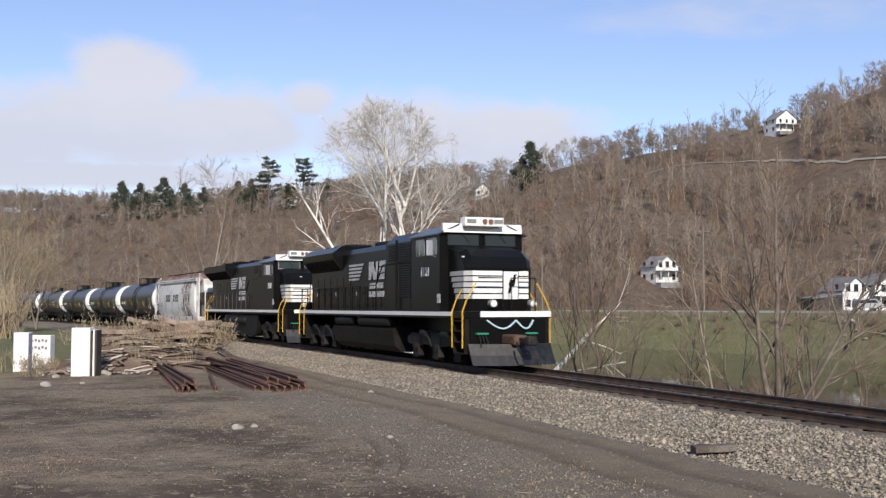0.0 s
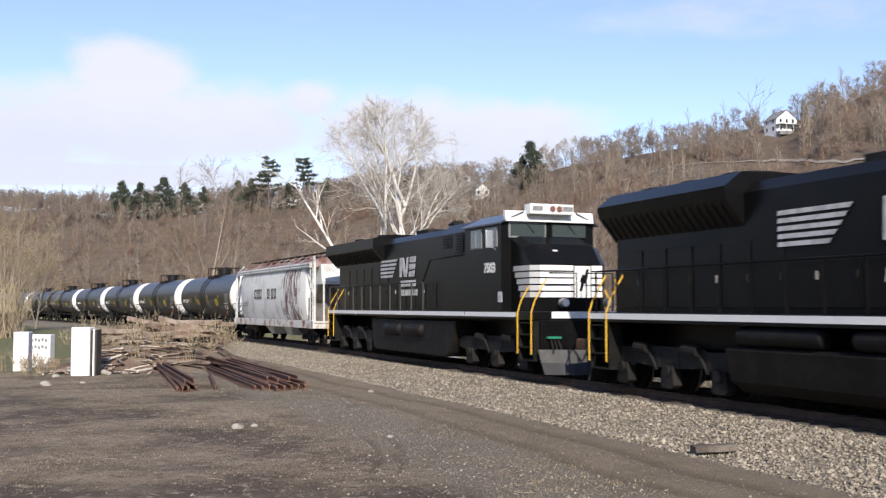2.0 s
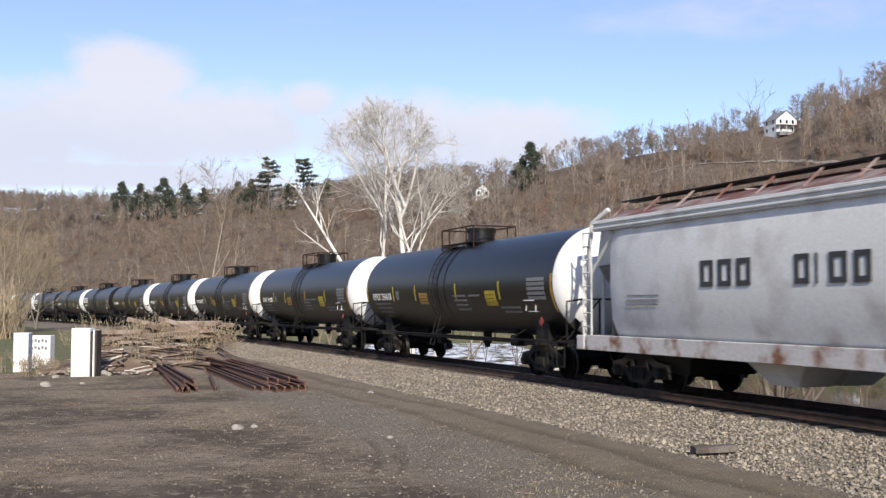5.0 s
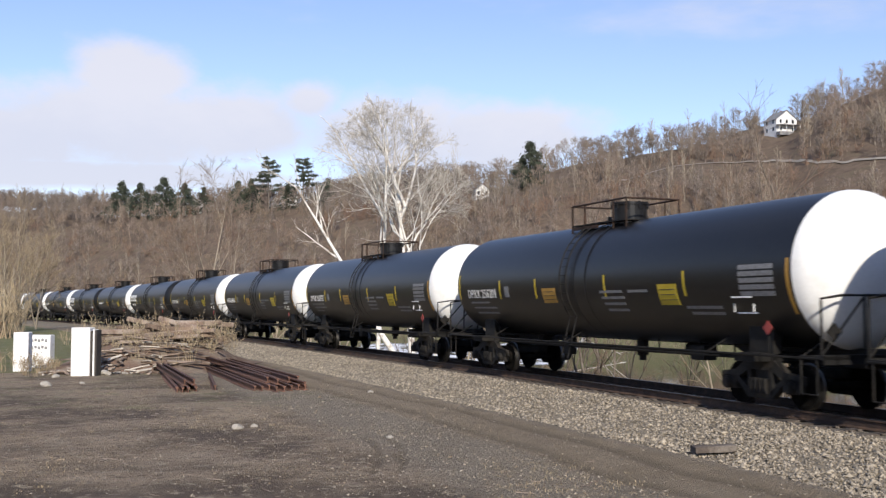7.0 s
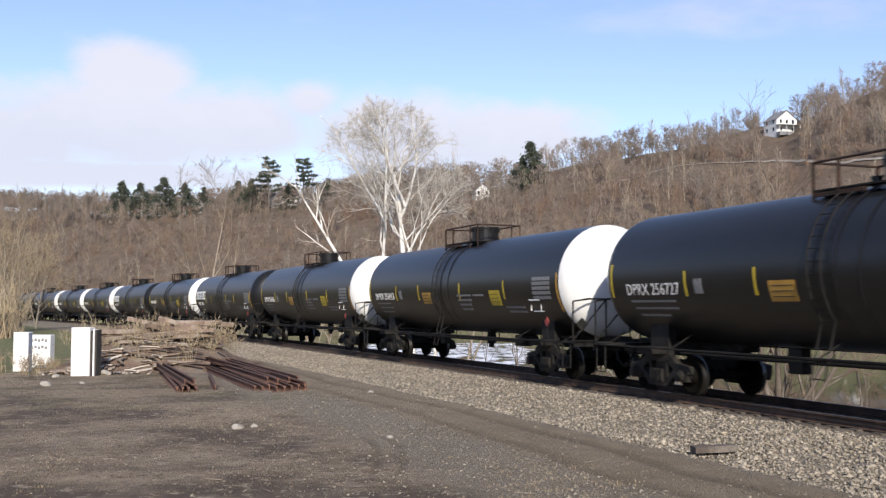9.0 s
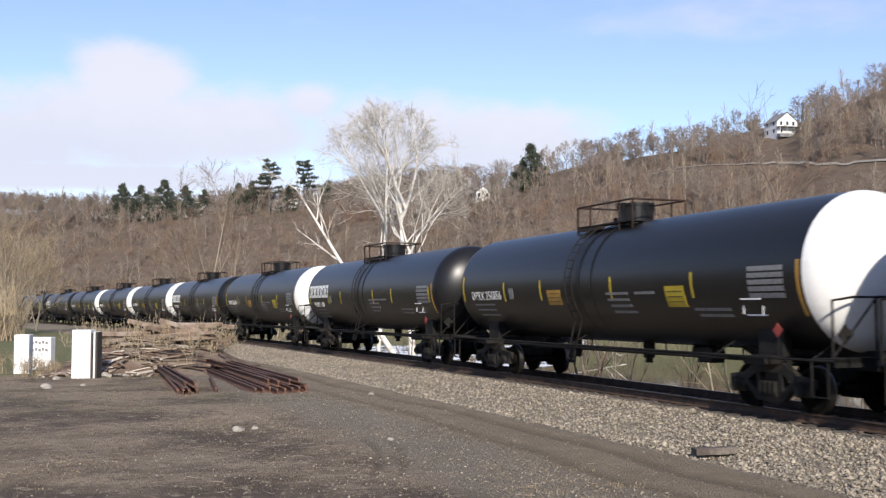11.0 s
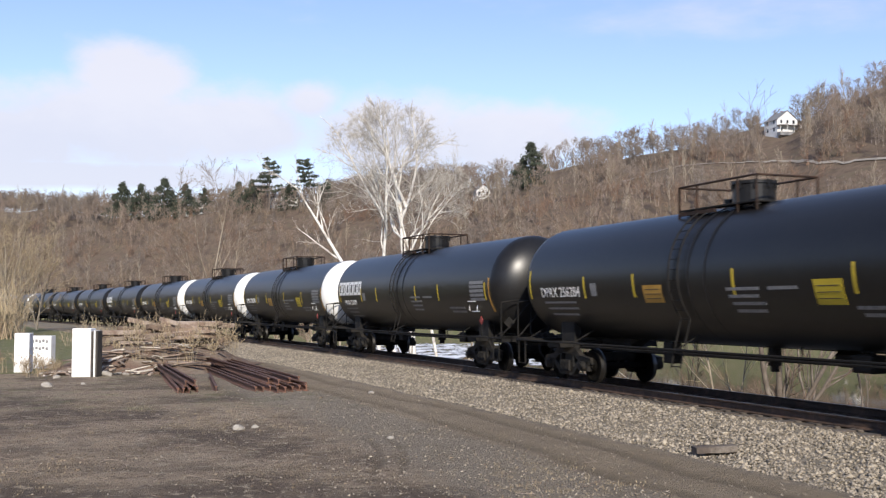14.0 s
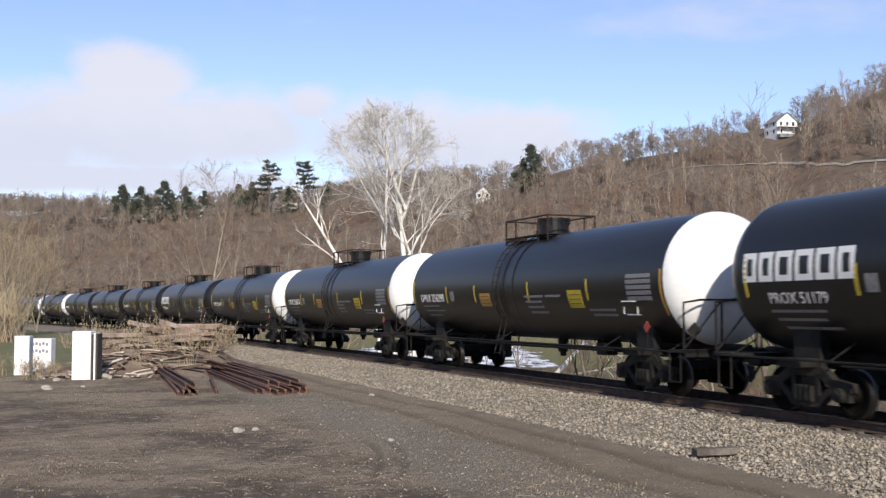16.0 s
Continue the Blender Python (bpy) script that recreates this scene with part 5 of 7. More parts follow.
M["brush"] = material("tan_and_russet_brush", (0.225, 0.172, 0.12), 0.9, var=0.2, scale=.04, fine=.5, bump=0, second=(.19, .118, .08), mask=(.42, .6), island=.4)
M["straw_bark"] = material("pale_tan_bark", (0.33, 0.28, 0.21), 0.9, var=0.2, scale=2, fine=10, bump=0.3, second=(.22, .18, .135))
M["needles"] = material("dark_conifer_needles", (0.045, 0.056, 0.038), 0.85, var=0.25, scale=.5, fine=5, bump=0, second=(.068, .078, .05), island=.35)


def grow(rng, p, d, length, r, level, depth, out, kids=(7, 6, 5, 4), bend=.16, lift=.06, spread=.9, segs=(7, 5, 4, 3, 2), start=.25, ratio=.52, env=None):
    """One limb and all that it carries; env: centre and half sizes of the room that the crown fills."""
    n = segs[min(level, len(segs) - 1)]
    d = np.array(d, float) / np.linalg.norm(d)
    pts, rad = [np.array(p, float)], [r]
    for i in range(n):
        d = d + rng.normal(0, bend, 3) * (.6 if level == 0 else 1) + np.array([0, 0, lift])
        d /= np.linalg.norm(d)
        q = pts[-1] + d * length / n
        if env and level and q[2] > env[2] * .8 and sum(((q[a] - env[a]) / env[a + 3]) ** 2 for a in range(3)) > rng.uniform(.75, 1.12):
            break
        pts.append(q)
        rad.append(r * (1 - (i + 1) / n * .8))
    n = len(pts) - 1
    if not n:
        return out
    for i in range(n):
        out.append((pts[i], pts[i + 1], rad[i], rad[i + 1], level))
    if level < depth:
        k = kids[min(level, len(kids) - 1)]
        for j in range(k):
            f = start + (1 - start) * (j + rng.random()) / k
            i = min(int(f * n), n - 1)
            q = pts[i] + (pts[i + 1] - pts[i]) * (f * n - i)
            ax = pts[i + 1] - pts[i]
            ax /= np.linalg.norm(ax)
            side = np.cross(ax, rng.normal(0, 1, 3))
            side /= np.linalg.norm(side) + 1e-9
            a = spread * (.55 + .6 * rng.random())
            nd = ax * math.cos(a) + side * math.sin(a)
            grow(rng, q, nd, length * ratio * (1.15 - .5 * f) * (.8 + .4 * rng.random()), rad[i] * .55 + .002, level + 1, depth, out, kids, bend * 1.15, lift, spread, segs, .2, ratio, env)
    return out


def seg_mesh(segs, sides_of, rmin=0.0):
    """Tapered prisms along the segments, as arrays of corners and faces."""
    V, F, base = [], [], 0
    for n in sorted({sides_of(s) for s in segs}):
        sel = [s for s in segs if sides_of(s) == n]
        a, b = np.array([s[0] for s in sel]), np.array([s[1] for s in sel])
        ra, rb = np.maximum([s[2] for s in sel], rmin), np.maximum([s[3] for s in sel], rmin * .7)
        d = b - a
        d /= np.linalg.norm(d, axis=1)[:, None] + 1e-9
        h = np.where(np.abs(d[:, 2:3]) > .9, [[1., 0, 0]], [[0, 0, 1.]])
        u = np.cross(d, h)
        u /= np.linalg.norm(u, axis=1)[:, None] + 1e-9
        w = np.cross(d, u)
        ang = np.arange(n) * 2 * np.pi / n
        c, s_ = np.cos(ang)[None, :, None], np.sin(ang)[None, :, None]
        off = u[:, None] * c + w[:, None] * s_
        pa, pb = a[:, None] + off * ra[:, None, None], b[:, None] + off * rb[:, None, None]
        v = np.concatenate([pa, pb], 1).reshape(-1, 3)
        m = len(sel)
        k = np.arange(n)
        f = np.stack([k, (k + 1) % n, (k + 1) % n + n, k + n], 1)
        f = (f[None] + (np.arange(m) * 2 * n)[:, None, None]).reshape(-1, 4) + base
        V.append(v)
        F.append(f)
        base += len(v)
    return np.concatenate(V), np.concatenate(F)


def fast_mesh(name, v, f, mat):
    """Mesh from arrays; f has three or four columns."""
    me = bpy.data.meshes.new(name)
    k = f.shape[1]
    me.vertices.add(len(v))
    me.vertices.foreach_set("co", np.ascontiguousarray(v, np.float32).ravel())
    me.loops.add(f.size)
    me.loops.foreach_set("vertex_index", np.ascontiguousarray(f, np.int32).ravel())
    me.polygons.add(len(f))
    me.polygons.foreach_set("loop_start", np.arange(0, f.size, k, dtype=np.int32))
    me.polygons.foreach_set("loop_total", np.full(len(f), k, np.int32))
    me.update(calc_edges=True)
    me.materials.append(mat)
    return me


def bare_tree(base, stems, label, bark, twig, seed, depth=4, name="tree", rmin=.006, category="tree", group="", **kw):
    """A leafless tree of one or more stems, each (direction, length, radius, offset)."""
    rng = np.random.default_rng(seed)
    segs = []
    for d, ln, r, o in stems:
        o = np.array(o, float)
        if o[2] > 1 and segs:        # a limb springs from the first stem
            near = min((q for q in segs if q[4] == 0), key=lambda q: np.linalg.norm(q[0] - o))
            o = near[0]
        grow(rng, o, d, ln, r, 0, depth, segs, **kw)
    t = new(name)
    t.matrix_basis = pose(*base)
    tagged(t, label, category, group)
    big = [s for s in segs if s[4] <= 1]
    small = [s for s in segs if s[4] > 1]
    for nm, ss, mat, fn in (("trunk", big, bark, lambda s: 7 if s[4] == 0 else 5), ("crown", small, twig, lambda s: 4 if s[4] == 2 else 3)):
        if ss:
            v, f = seg_mesh(ss, fn, rmin)
            o = new(nm, fast_mesh(nm, v, f, mat))
            o.parent = t
    return t


def ray_point(az, d):
    """The plan at d metres forward, az: metres to the right for each metre forward."""
    return az * d, d


# the white sycamores on the river bank
def sycamores():
    lab = "tall leafless sycamore with white bark on the river bank"
    kw = dict(kids=(11, 7, 6, 5), bend=.16, lift=.035, spread=.80, segs=(10, 7, 5, 3, 2), ratio=.46, rmin=.0065)
    g = "sycamores on the bank"

    def crown(x, y):
        """The common rounded crown of the clump, from the foot of one tree."""
        return (-4.1 - x, 80.5 - y, 14.2, 7.0, 6.5, 7.6)

    bare_tree((-2.3, 80, -3.6), [((-.03, 0, 1), 21, .30, (0, 0, 0)), ((.50, .05, 1), 9.5, .13, (-.3, 0, 12.0)), ((-.55, .1, 1), 9.5, .13, (-.3, 0, 13.0)), ((.95, 0, 1), 6.5, .07, (-.15, 0, 10.0))],
              lab, M["sycamore"], M["sycamore_twig"], 11, group=g, start=.42, env=crown(-2.3, 80), **kw)
    bare_tree((-5.2, 81.5, -3.6), [((-.05, 0, 1), 20, .20, (0, 0, 0)), ((-.62, 0, 1), 10.5, .10, (-.5, 0, 12.0))],
              lab, M["sycamore"], M["sycamore_twig"], 24, group=g, start=.45, env=crown(-5.2, 81.5), **kw)
    bare_tree((-2.4, 78, -3.4), [((-.68, 0, 1), 17.0, .26, (0, 0, 0))],
              "leafless white sycamore leaning out over the bank", M["sycamore"], M["sycamore_twig"], 31, group=g, start=.6,
              kids=(6, 5, 5, 4), bend=.06, lift=.035, spread=.6, segs=(9, 6, 4, 3, 2), ratio=.34)
    bare_tree((-.6, 82, -3.6), [((.07, 0, 1), 18.5, .14, (0, 0, 0)), ((.55, 0, 1), 7, .07, (.3, 0, 9))],
              lab, M["sycamore"], M["sycamore_twig"], 47, group=g, start=.45, env=crown(-.6, 82), **kw)
    bare_tree((2.0, 86, -3.6), [((.06, 0, 1), 11.5, .10, (0, 0, 0)), ((.4, 0, 1), 10, .08, (.2, 0, .2))],
              "slim pale leafless tree beside the sycamores", M["straw_bark"], M["twig"], 48, group=g, start=.3, **kw)
    # a broken white limb hanging over the water
    bare_tree((4.6, 46, -1.2), [((.62, .1, .62), 5.2, .12, (0, 0, 0)), ((.9, 0, .15), 3.6, .06, (0, 0, .1))], "broken white sycamore limb leaning over the bank", M["sycamore"], M["sycamore_twig"], 5,
              depth=2, kids=(3, 3, 2), segs=(6, 4, 3), lift=0)


sycamores()


def bank_trees():
    g = "bare trees along the river bank"
    kw = dict(kids=(8, 6, 5, 3), bend=.12, lift=.07, spread=.66, segs=(8, 5, 4, 3), ratio=.50, start=.22)
    bare_tree((*ray_point(.312, 36), -3.6), [((-.06, 0, 1), 3.6, .17, (0, 0, 0)), ((-.52, 0, 1), 7.4, .11, (-.1, 0, 1.7)), ((-.12, 0, 1), 8.0, .12, (-.1, .1, 2.0)), ((.30, 0, 1), 8.2, .11, (.1, 0, .3)), ((.62, .1, 1), 6.6, .08, (.5, .1, 1.2))],
              "multi-stemmed leafless grey tree on the river bank", M["bark"], M["twig"], 3, group=g, depth=3, **kw)
    bare_tree((*ray_point(.150, 42), -3.2), [((-.12, 0, 1), 7.6, .08, (-.1, 0, 0)), ((.10, 0, 1), 8.4, .08, (.1, .1, 0)), ((.28, 0, 1), 7.4, .06, (.2, 0, 0)), ((-.32, .1, 1), 7.0, .06, (-.2, 0, 0))],
              "bushy leafless tree with reddish twigs on the bank", M["bark"], M["twig"], 8, group=g, depth=3, **kw)
    bare_tree((*ray_point(.265, 38), -3.2), [((-.16, 0, 1), 6.6, .06, (0, 0, 0)), ((.3, 0, 1), 5, .04, (.1, 0, 0))], "slender pale leafless sapling by the water", M["straw_bark"], M["straw_twig"], 9, group=g, depth=2, **kw)
    for k, (a, d, h) in enumerate(((.115, 44, 6.2), (.178, 47, 5.2), (.235, 40, 4.6), (.345, 42, 6.4), (.395, 44, 5.0), (.07, 56, 6.5), (.03, 62, 7.5), (-.03, 66, 7.5))):
        bare_tree((*ray_point(a, d), -3.3), [((random.uniform(-.2, .2), 0, 1), h, .05, (0, 0, 0)), ((random.uniform(-.4, .4), .1, 1), h * .8, .035, (.1, 0, 0))],
                  "thin leafless sapling on the river bank", M["bark"], M["twig"], 60 + k, group=g, depth=2, **kw)
    # trees standing beside the far curve, and thickets on the slope behind
    for k, (a, d, h) in enumerate(((-.402, 96, 9.5), (-.385, 104, 8.0), (-.418, 90, 8.5), (-.432, 100, 10))):
        bare_tree((*ray_point(a, d), -.35), [((.05, 0, 1), h, .11, (0, 0, 0)), ((-.25, 0, 1), h * .85, .08, (0, 0, 0)), ((.28, 0, 1), h * .8, .07, (0, 0, 0))],
                  "pale leafless tree beside the curve of the track", M["straw_bark"], M["straw_twig"], 80 + k, group="trees beside the curve", **kw)
    for k, (a, d, h) in enumerate(((-.219, 150, 25), (-.205, 158, 13), (-.24, 160, 14), (-.30, 170, 10), (-.16, 150, 10), (-.185, 145, 12), (-.345, 175, 9), (-.27, 160, 10), (-.10, 140, 10), (-.125, 150, 9))):
        x, y = ray_point(a, d)
        z = float(ground_z(np.array([x]), np.array([y]), False)[0]) - .3
        bare_tree((x, y, z), [((0, 0, 1), h, .20, (0, 0, 0)), ((.25, 0, 1), h * .85, .13, (0, 0, 0)), ((-.28, 0, 1), h * .85, .12, (0, 0, 0))],
                  "tall leafless tree beyond the river", M["straw_bark"], M["twig"], 100 + k, group="trees beyond the river", rmin=.018,
                  env=(0, 0, h * .72 - z * (k == 0), h * .25, h * .25, h * .27), **dict(kw, lift=.05))



bank_trees()


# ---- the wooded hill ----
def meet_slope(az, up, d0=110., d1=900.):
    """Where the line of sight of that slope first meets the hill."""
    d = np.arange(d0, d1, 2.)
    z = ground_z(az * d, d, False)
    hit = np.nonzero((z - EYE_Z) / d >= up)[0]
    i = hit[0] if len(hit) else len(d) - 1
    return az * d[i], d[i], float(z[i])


def templates(kind, n, seed):
    out = []
    for i in range(n):
        rng = np.random.default_rng(seed + i)
        segs = []
        if kind == "tree":
            grow(rng, np.zeros(3), (rng.normal(0, .05), rng.normal(0, .05), 1), 1.0, .015, 0, 3, segs, kids=(9, 5, 3), bend=.14, lift=.04, spread=.75, segs=(4, 3, 2, 1), start=.3, ratio=.5, env=(0, 0, .66, .30, .30, .36))
        elif kind == "crown":
            grow(rng, np.zeros(3), (rng.normal(0, .06), rng.normal(0, .06), 1), .95, .017, 0, 3, segs, kids=(11, 6, 5), bend=.15, lift=.04, spread=.8, segs=(5, 3, 2, 1), start=.22, ratio=.56, env=(0, 0, .60, rng.uniform(.34, .48), .40, .42))
        elif kind == "pole":
            grow(rng, np.zeros(3), (rng.normal(0, .03), 0, 1), 1.0, .012, 0, 2, segs, kids=(12, 4), bend=.06, lift=.06, spread=.55, segs=(3, 2, 1), start=.35, ratio=.30)
        else:
            for k in range(9):
                grow(rng, np.array([rng.normal(0, .1), rng.normal(0, .1), 0]), (rng.normal(0, .3), rng.normal(0, .3), 1), rng.uniform(.6, 1), .014, 0, 2, segs, kids=(4, 2), bend=.1, lift=.05, spread=.5, segs=(2, 2, 1), start=.25, ratio=.45)
        out.append(segs)
    return out


def forest(name, temps, places, heights, rmin, mat, label, category):
    """Many trees too far to count, joined."""
    rng = np.random.default_rng(77)
    A = [(np.array([s[0] for s in t]), np.array([s[1] for s in t]), np.array([s[2] for s in t]), np.array([s[3] for s in t])) for t in temps]
    V, F, base = [], [], 0
    for (x, y, z), h in zip(places, heights):
        a, b, ra, rb = A[rng.integers(len(A))]
        th = rng.uniform(0, 2 * np.pi)
        c, s = np.cos(th), np.sin(th)
        Rm = np.array([[c, -s, 0], [s, c, 0], [0, 0, 1]]) * h
        pa, pb = a @ Rm.T + (x, y, z), b @ Rm.T + (x, y, z)
        # a flat-sided sliver of three corners and a tip
        d = pb - pa
        d /= np.linalg.norm(d, axis=1)[:, None] + 1e-9
        u = np.cross(d, rng.normal(0, 1, d.shape))
        u /= np.linalg.norm(u, axis=1)[:, None] + 1e-9
        w = np.cross(d, u)
        r1 = np.maximum(ra * h, rmin)[:, None]
        v = np.stack([pa + u * r1, pa - u * r1 * .5 + w * r1 * .87, pa - u * r1 * .5 - w * r1 * .87, pb], 1).reshape(-1, 3)
        m = len(a)
        f = np.array([[0, 1, 3], [1, 2, 3], [2, 0, 3]])
        F.append((f[None] + (np.arange(m) * 4)[:, None, None]).reshape(-1, 3) + base)
        V.append(v)
        base += len(v)
    o = new(name, fast_mesh(name, np.concatenate(V), np.concatenate(F), mat))
    return tagged(o, label, category, kind="stuff")


def plant_hill():
    rng = np.random.default_rng(5)
    T, Pl, S = templates("tree", 6, 200), templates("pole", 5, 300), templates("shrub", 5, 400)

    def scatter(n, lo, hi, azlo=-.52, azhi=.52, power=1.0):
        az = rng.uniform(azlo, azhi, n * 3)
        k = lo + (hi - lo) * rng.random(n * 3) ** power
        foot = np.interp(784 + az * FOCAL, FOOT_AZ, FOOT_R) / np.hypot(1, az)
        d = foot + k * 200
        x, y = az * d, d
        s, w = track_coords(x, y)
        up = (ground_z(x, y, False) - EYE_Z) / d
        ok = (w < -104) & ~((np.abs(az - .205) < .022) & (up < .03)) & ~((np.abs(az - .322) < .02) & (up > .13) & (up < .168)) & ~((az > .17) & (up > .126) & (up < .138))
        ok &= rng.random(len(x)) < .55 + 1.3 * vnoise(x, y, 26, 13)
        x, y = x[ok][:n], y[ok][:n]
        return np.stack([x, y, ground_z(x, y) - .4], 1)

    p = scatter(1500, 0, 1.0, power=.9)
    forest("woods", T, p, rng.uniform(7, 12, len(p)), .055, M["woods"], "leafless grey-brown woods covering the hillside", "woods")
    p = np.concatenate([scatter(420, .80, 1.25), scatter(460, .80, 1.2, -.5, -.0)])
    forest("ridge_woods", templates("crown", 7, 250), p, rng.uniform(7, 14, len(p)) * np.interp(p[:, 0] / p[:, 1], [-.4, .0, .3], [.9, 1.0, .95]), .055, M["woods"], "tall leafless trees along the ridge", "woods")
    p = scatter(1600, 0, .8, power=1.3)
    forest("brush", S, p, rng.uniform(2.5, 7, len(p)), .035, M["brush"], "dense tan and russet brush at the foot of the hill", "brush")
    p = scatter(260, .1, 1.0)
    forest("pale_trunks", Pl, p, rng.uniform(8, 15, len(p)), .06, M["straw_bark"], "pale slender trunks scattered over the hillside", "woods")
    p = np.concatenate([scatter(900, .75, 1.12), scatter(700, .9, 1.15, -.5, .02), scatter(420, .6, 1.12, -.53, -.33)])
    forest("ridge_brush", S, p, rng.uniform(3, 6.5, len(p)), .05, M["woods"], "low leafless thicket along the ridge", "brush")
    # thicket beside the far curve, where the train comes into view
    az, d = rng.uniform(-.47, -.398, 46), rng.uniform(74, 92, 46)
    x, y = az * d, d
    forest("thicket", S, np.column_stack([x, y, ground_z(x, y, False) - .1]), rng.uniform(1.8, 4.6, 46), .014, M["straw_twig"], "dense straw-coloured thicket beside the curve", "brush")
    # thicket on both banks of the river
    ss, ww = rng.uniform(-330, 40, 1000), rng.uniform(-79.5, -75.5, 1000)
    ww[700:] = rng.uniform(-11, -5, 300)
    P = []
    for s, w in zip(ss, ww):
        x, y, _ = on_track(s, w)
        if w > -70 and s > -95:
            continue
        P.append((x, y))
    P = np.array(P)
    z = ground_z(P[:, 0], P[:, 1], False) - .2
    forest("bank_brush", S, np.column_stack([P, z]), rng.uniform(.8, 2.0, len(P)), .02, M["brush"], "straw-coloured brush on the river banks", "brush")


plant_hill()


def conifer(x, y, z, h, seed, layered):
    rng = np.random.default_rng(seed)
    t = new("conifer")
    t.matrix_basis = pose(x, y, z)
    tagged(t, "dark evergreen pine with layered limbs on the ridge" if layered else "dark dense evergreen on the hill", "conifer", "evergreens on the hill")
    bm = B()
    rod(bm, (0, 0, 0), (0, 0, h), h * .018, 7, h * .004)
    part("trunk", bm, M["bark"], t)
    V, F = [], []
    n = 26 if layered else 70
    for i in range(n):
        f = (i + rng.random()) / n
        zz = h * ((.38 if layered else .04) + (.60 if layered else .94) * f)
        if layered:         # flat, uneven tiers
            zz = h * (.40 + .58 * round(f * 7 + .3 * rng.normal()) / 7)
            ln = h * .36 * (1.05 - .6 * f) * rng.uniform(.35, 1.1)
        else:               # broad and rounded
            ln = h * .50 * max(1 - f ** 1.9, .06) * rng.uniform(.75, 1.15)
        a = rng.uniform(0, 2 * np.pi)
        tip = np.array([math.cos(a) * ln, math.sin(a) * ln, zz + (h * .03 if layered else -ln * .15)])
        root = np.array([0, 0, zz])
        for k in range(60):
            g = .1 + .9 * rng.random() ** .6
            c = root + (tip - root) * g + rng.normal(0, 1, 3) * h * np.array((.022, .022, .009) if layered else (.028, .028, .024))
            e = rng.normal(0, 1, 3) * h * .020
            e2 = rng.normal(0, 1, 3) * h * .014
            b0 = len(V)
            V += [c - e, c + e, c + e2 + np.array([0, 0, h * .012])]
            F.append((b0, b0 + 1, b0 + 2))
    o = new("crown", fast_mesh("crown", np.array(V), np.array(F), M["needles"]))
    o.parent = t


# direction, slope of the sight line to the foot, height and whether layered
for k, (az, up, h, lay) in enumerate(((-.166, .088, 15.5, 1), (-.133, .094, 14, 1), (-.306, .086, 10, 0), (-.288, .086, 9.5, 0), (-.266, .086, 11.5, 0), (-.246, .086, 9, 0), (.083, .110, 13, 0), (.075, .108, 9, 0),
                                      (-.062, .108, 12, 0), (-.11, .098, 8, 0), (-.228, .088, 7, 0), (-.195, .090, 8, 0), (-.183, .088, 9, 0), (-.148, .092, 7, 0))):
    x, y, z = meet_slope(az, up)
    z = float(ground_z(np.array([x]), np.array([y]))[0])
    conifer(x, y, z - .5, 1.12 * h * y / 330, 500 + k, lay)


# ---- houses, road and van beyond the river ----
M["dark_board"] = material("dark_weathered_board", (0.06, 0.052, 0.045), 0.9, var=0.3, bump=.3)
M["siding"] = material("white_clapboard", (0.78, 0.78, 0.76), 0.6, var=0.06, scale=1, fine=8, bump=0.1, second=(.68, .67, .64))
M["roof_grey"] = material("grey_shingles", (0.19, 0.19, 0.195), 0.85, var=0.2, scale=1, fine=6, bump=0.4, second=(.27, .265, .26))
M["asphalt"] = material("worn_asphalt", (0.30, 0.28, 0.25), 0.9, var=0.2, scale=.4, fine=8, bump=0.2, second=(.26, .25, .23))
M["dark_glass"] = material("house_window_glass", (0.03, 0.035, 0.04), 0.08, var=0.05, bump=0)
M["silver"] = material("silver_car_paint", (0.55, 0.56, 0.58), 0.3, 0.5, var=0.05, bump=0)
M["rubber"] = material("tyre_rubber", (0.02, 0.02, 0.02), 0.8, var=0.1, bump=0)
M["brick_red"] = material("faded_red_boards", (0.28, 0.12, 0.08), 0.85, var=0.2, bump=.2)


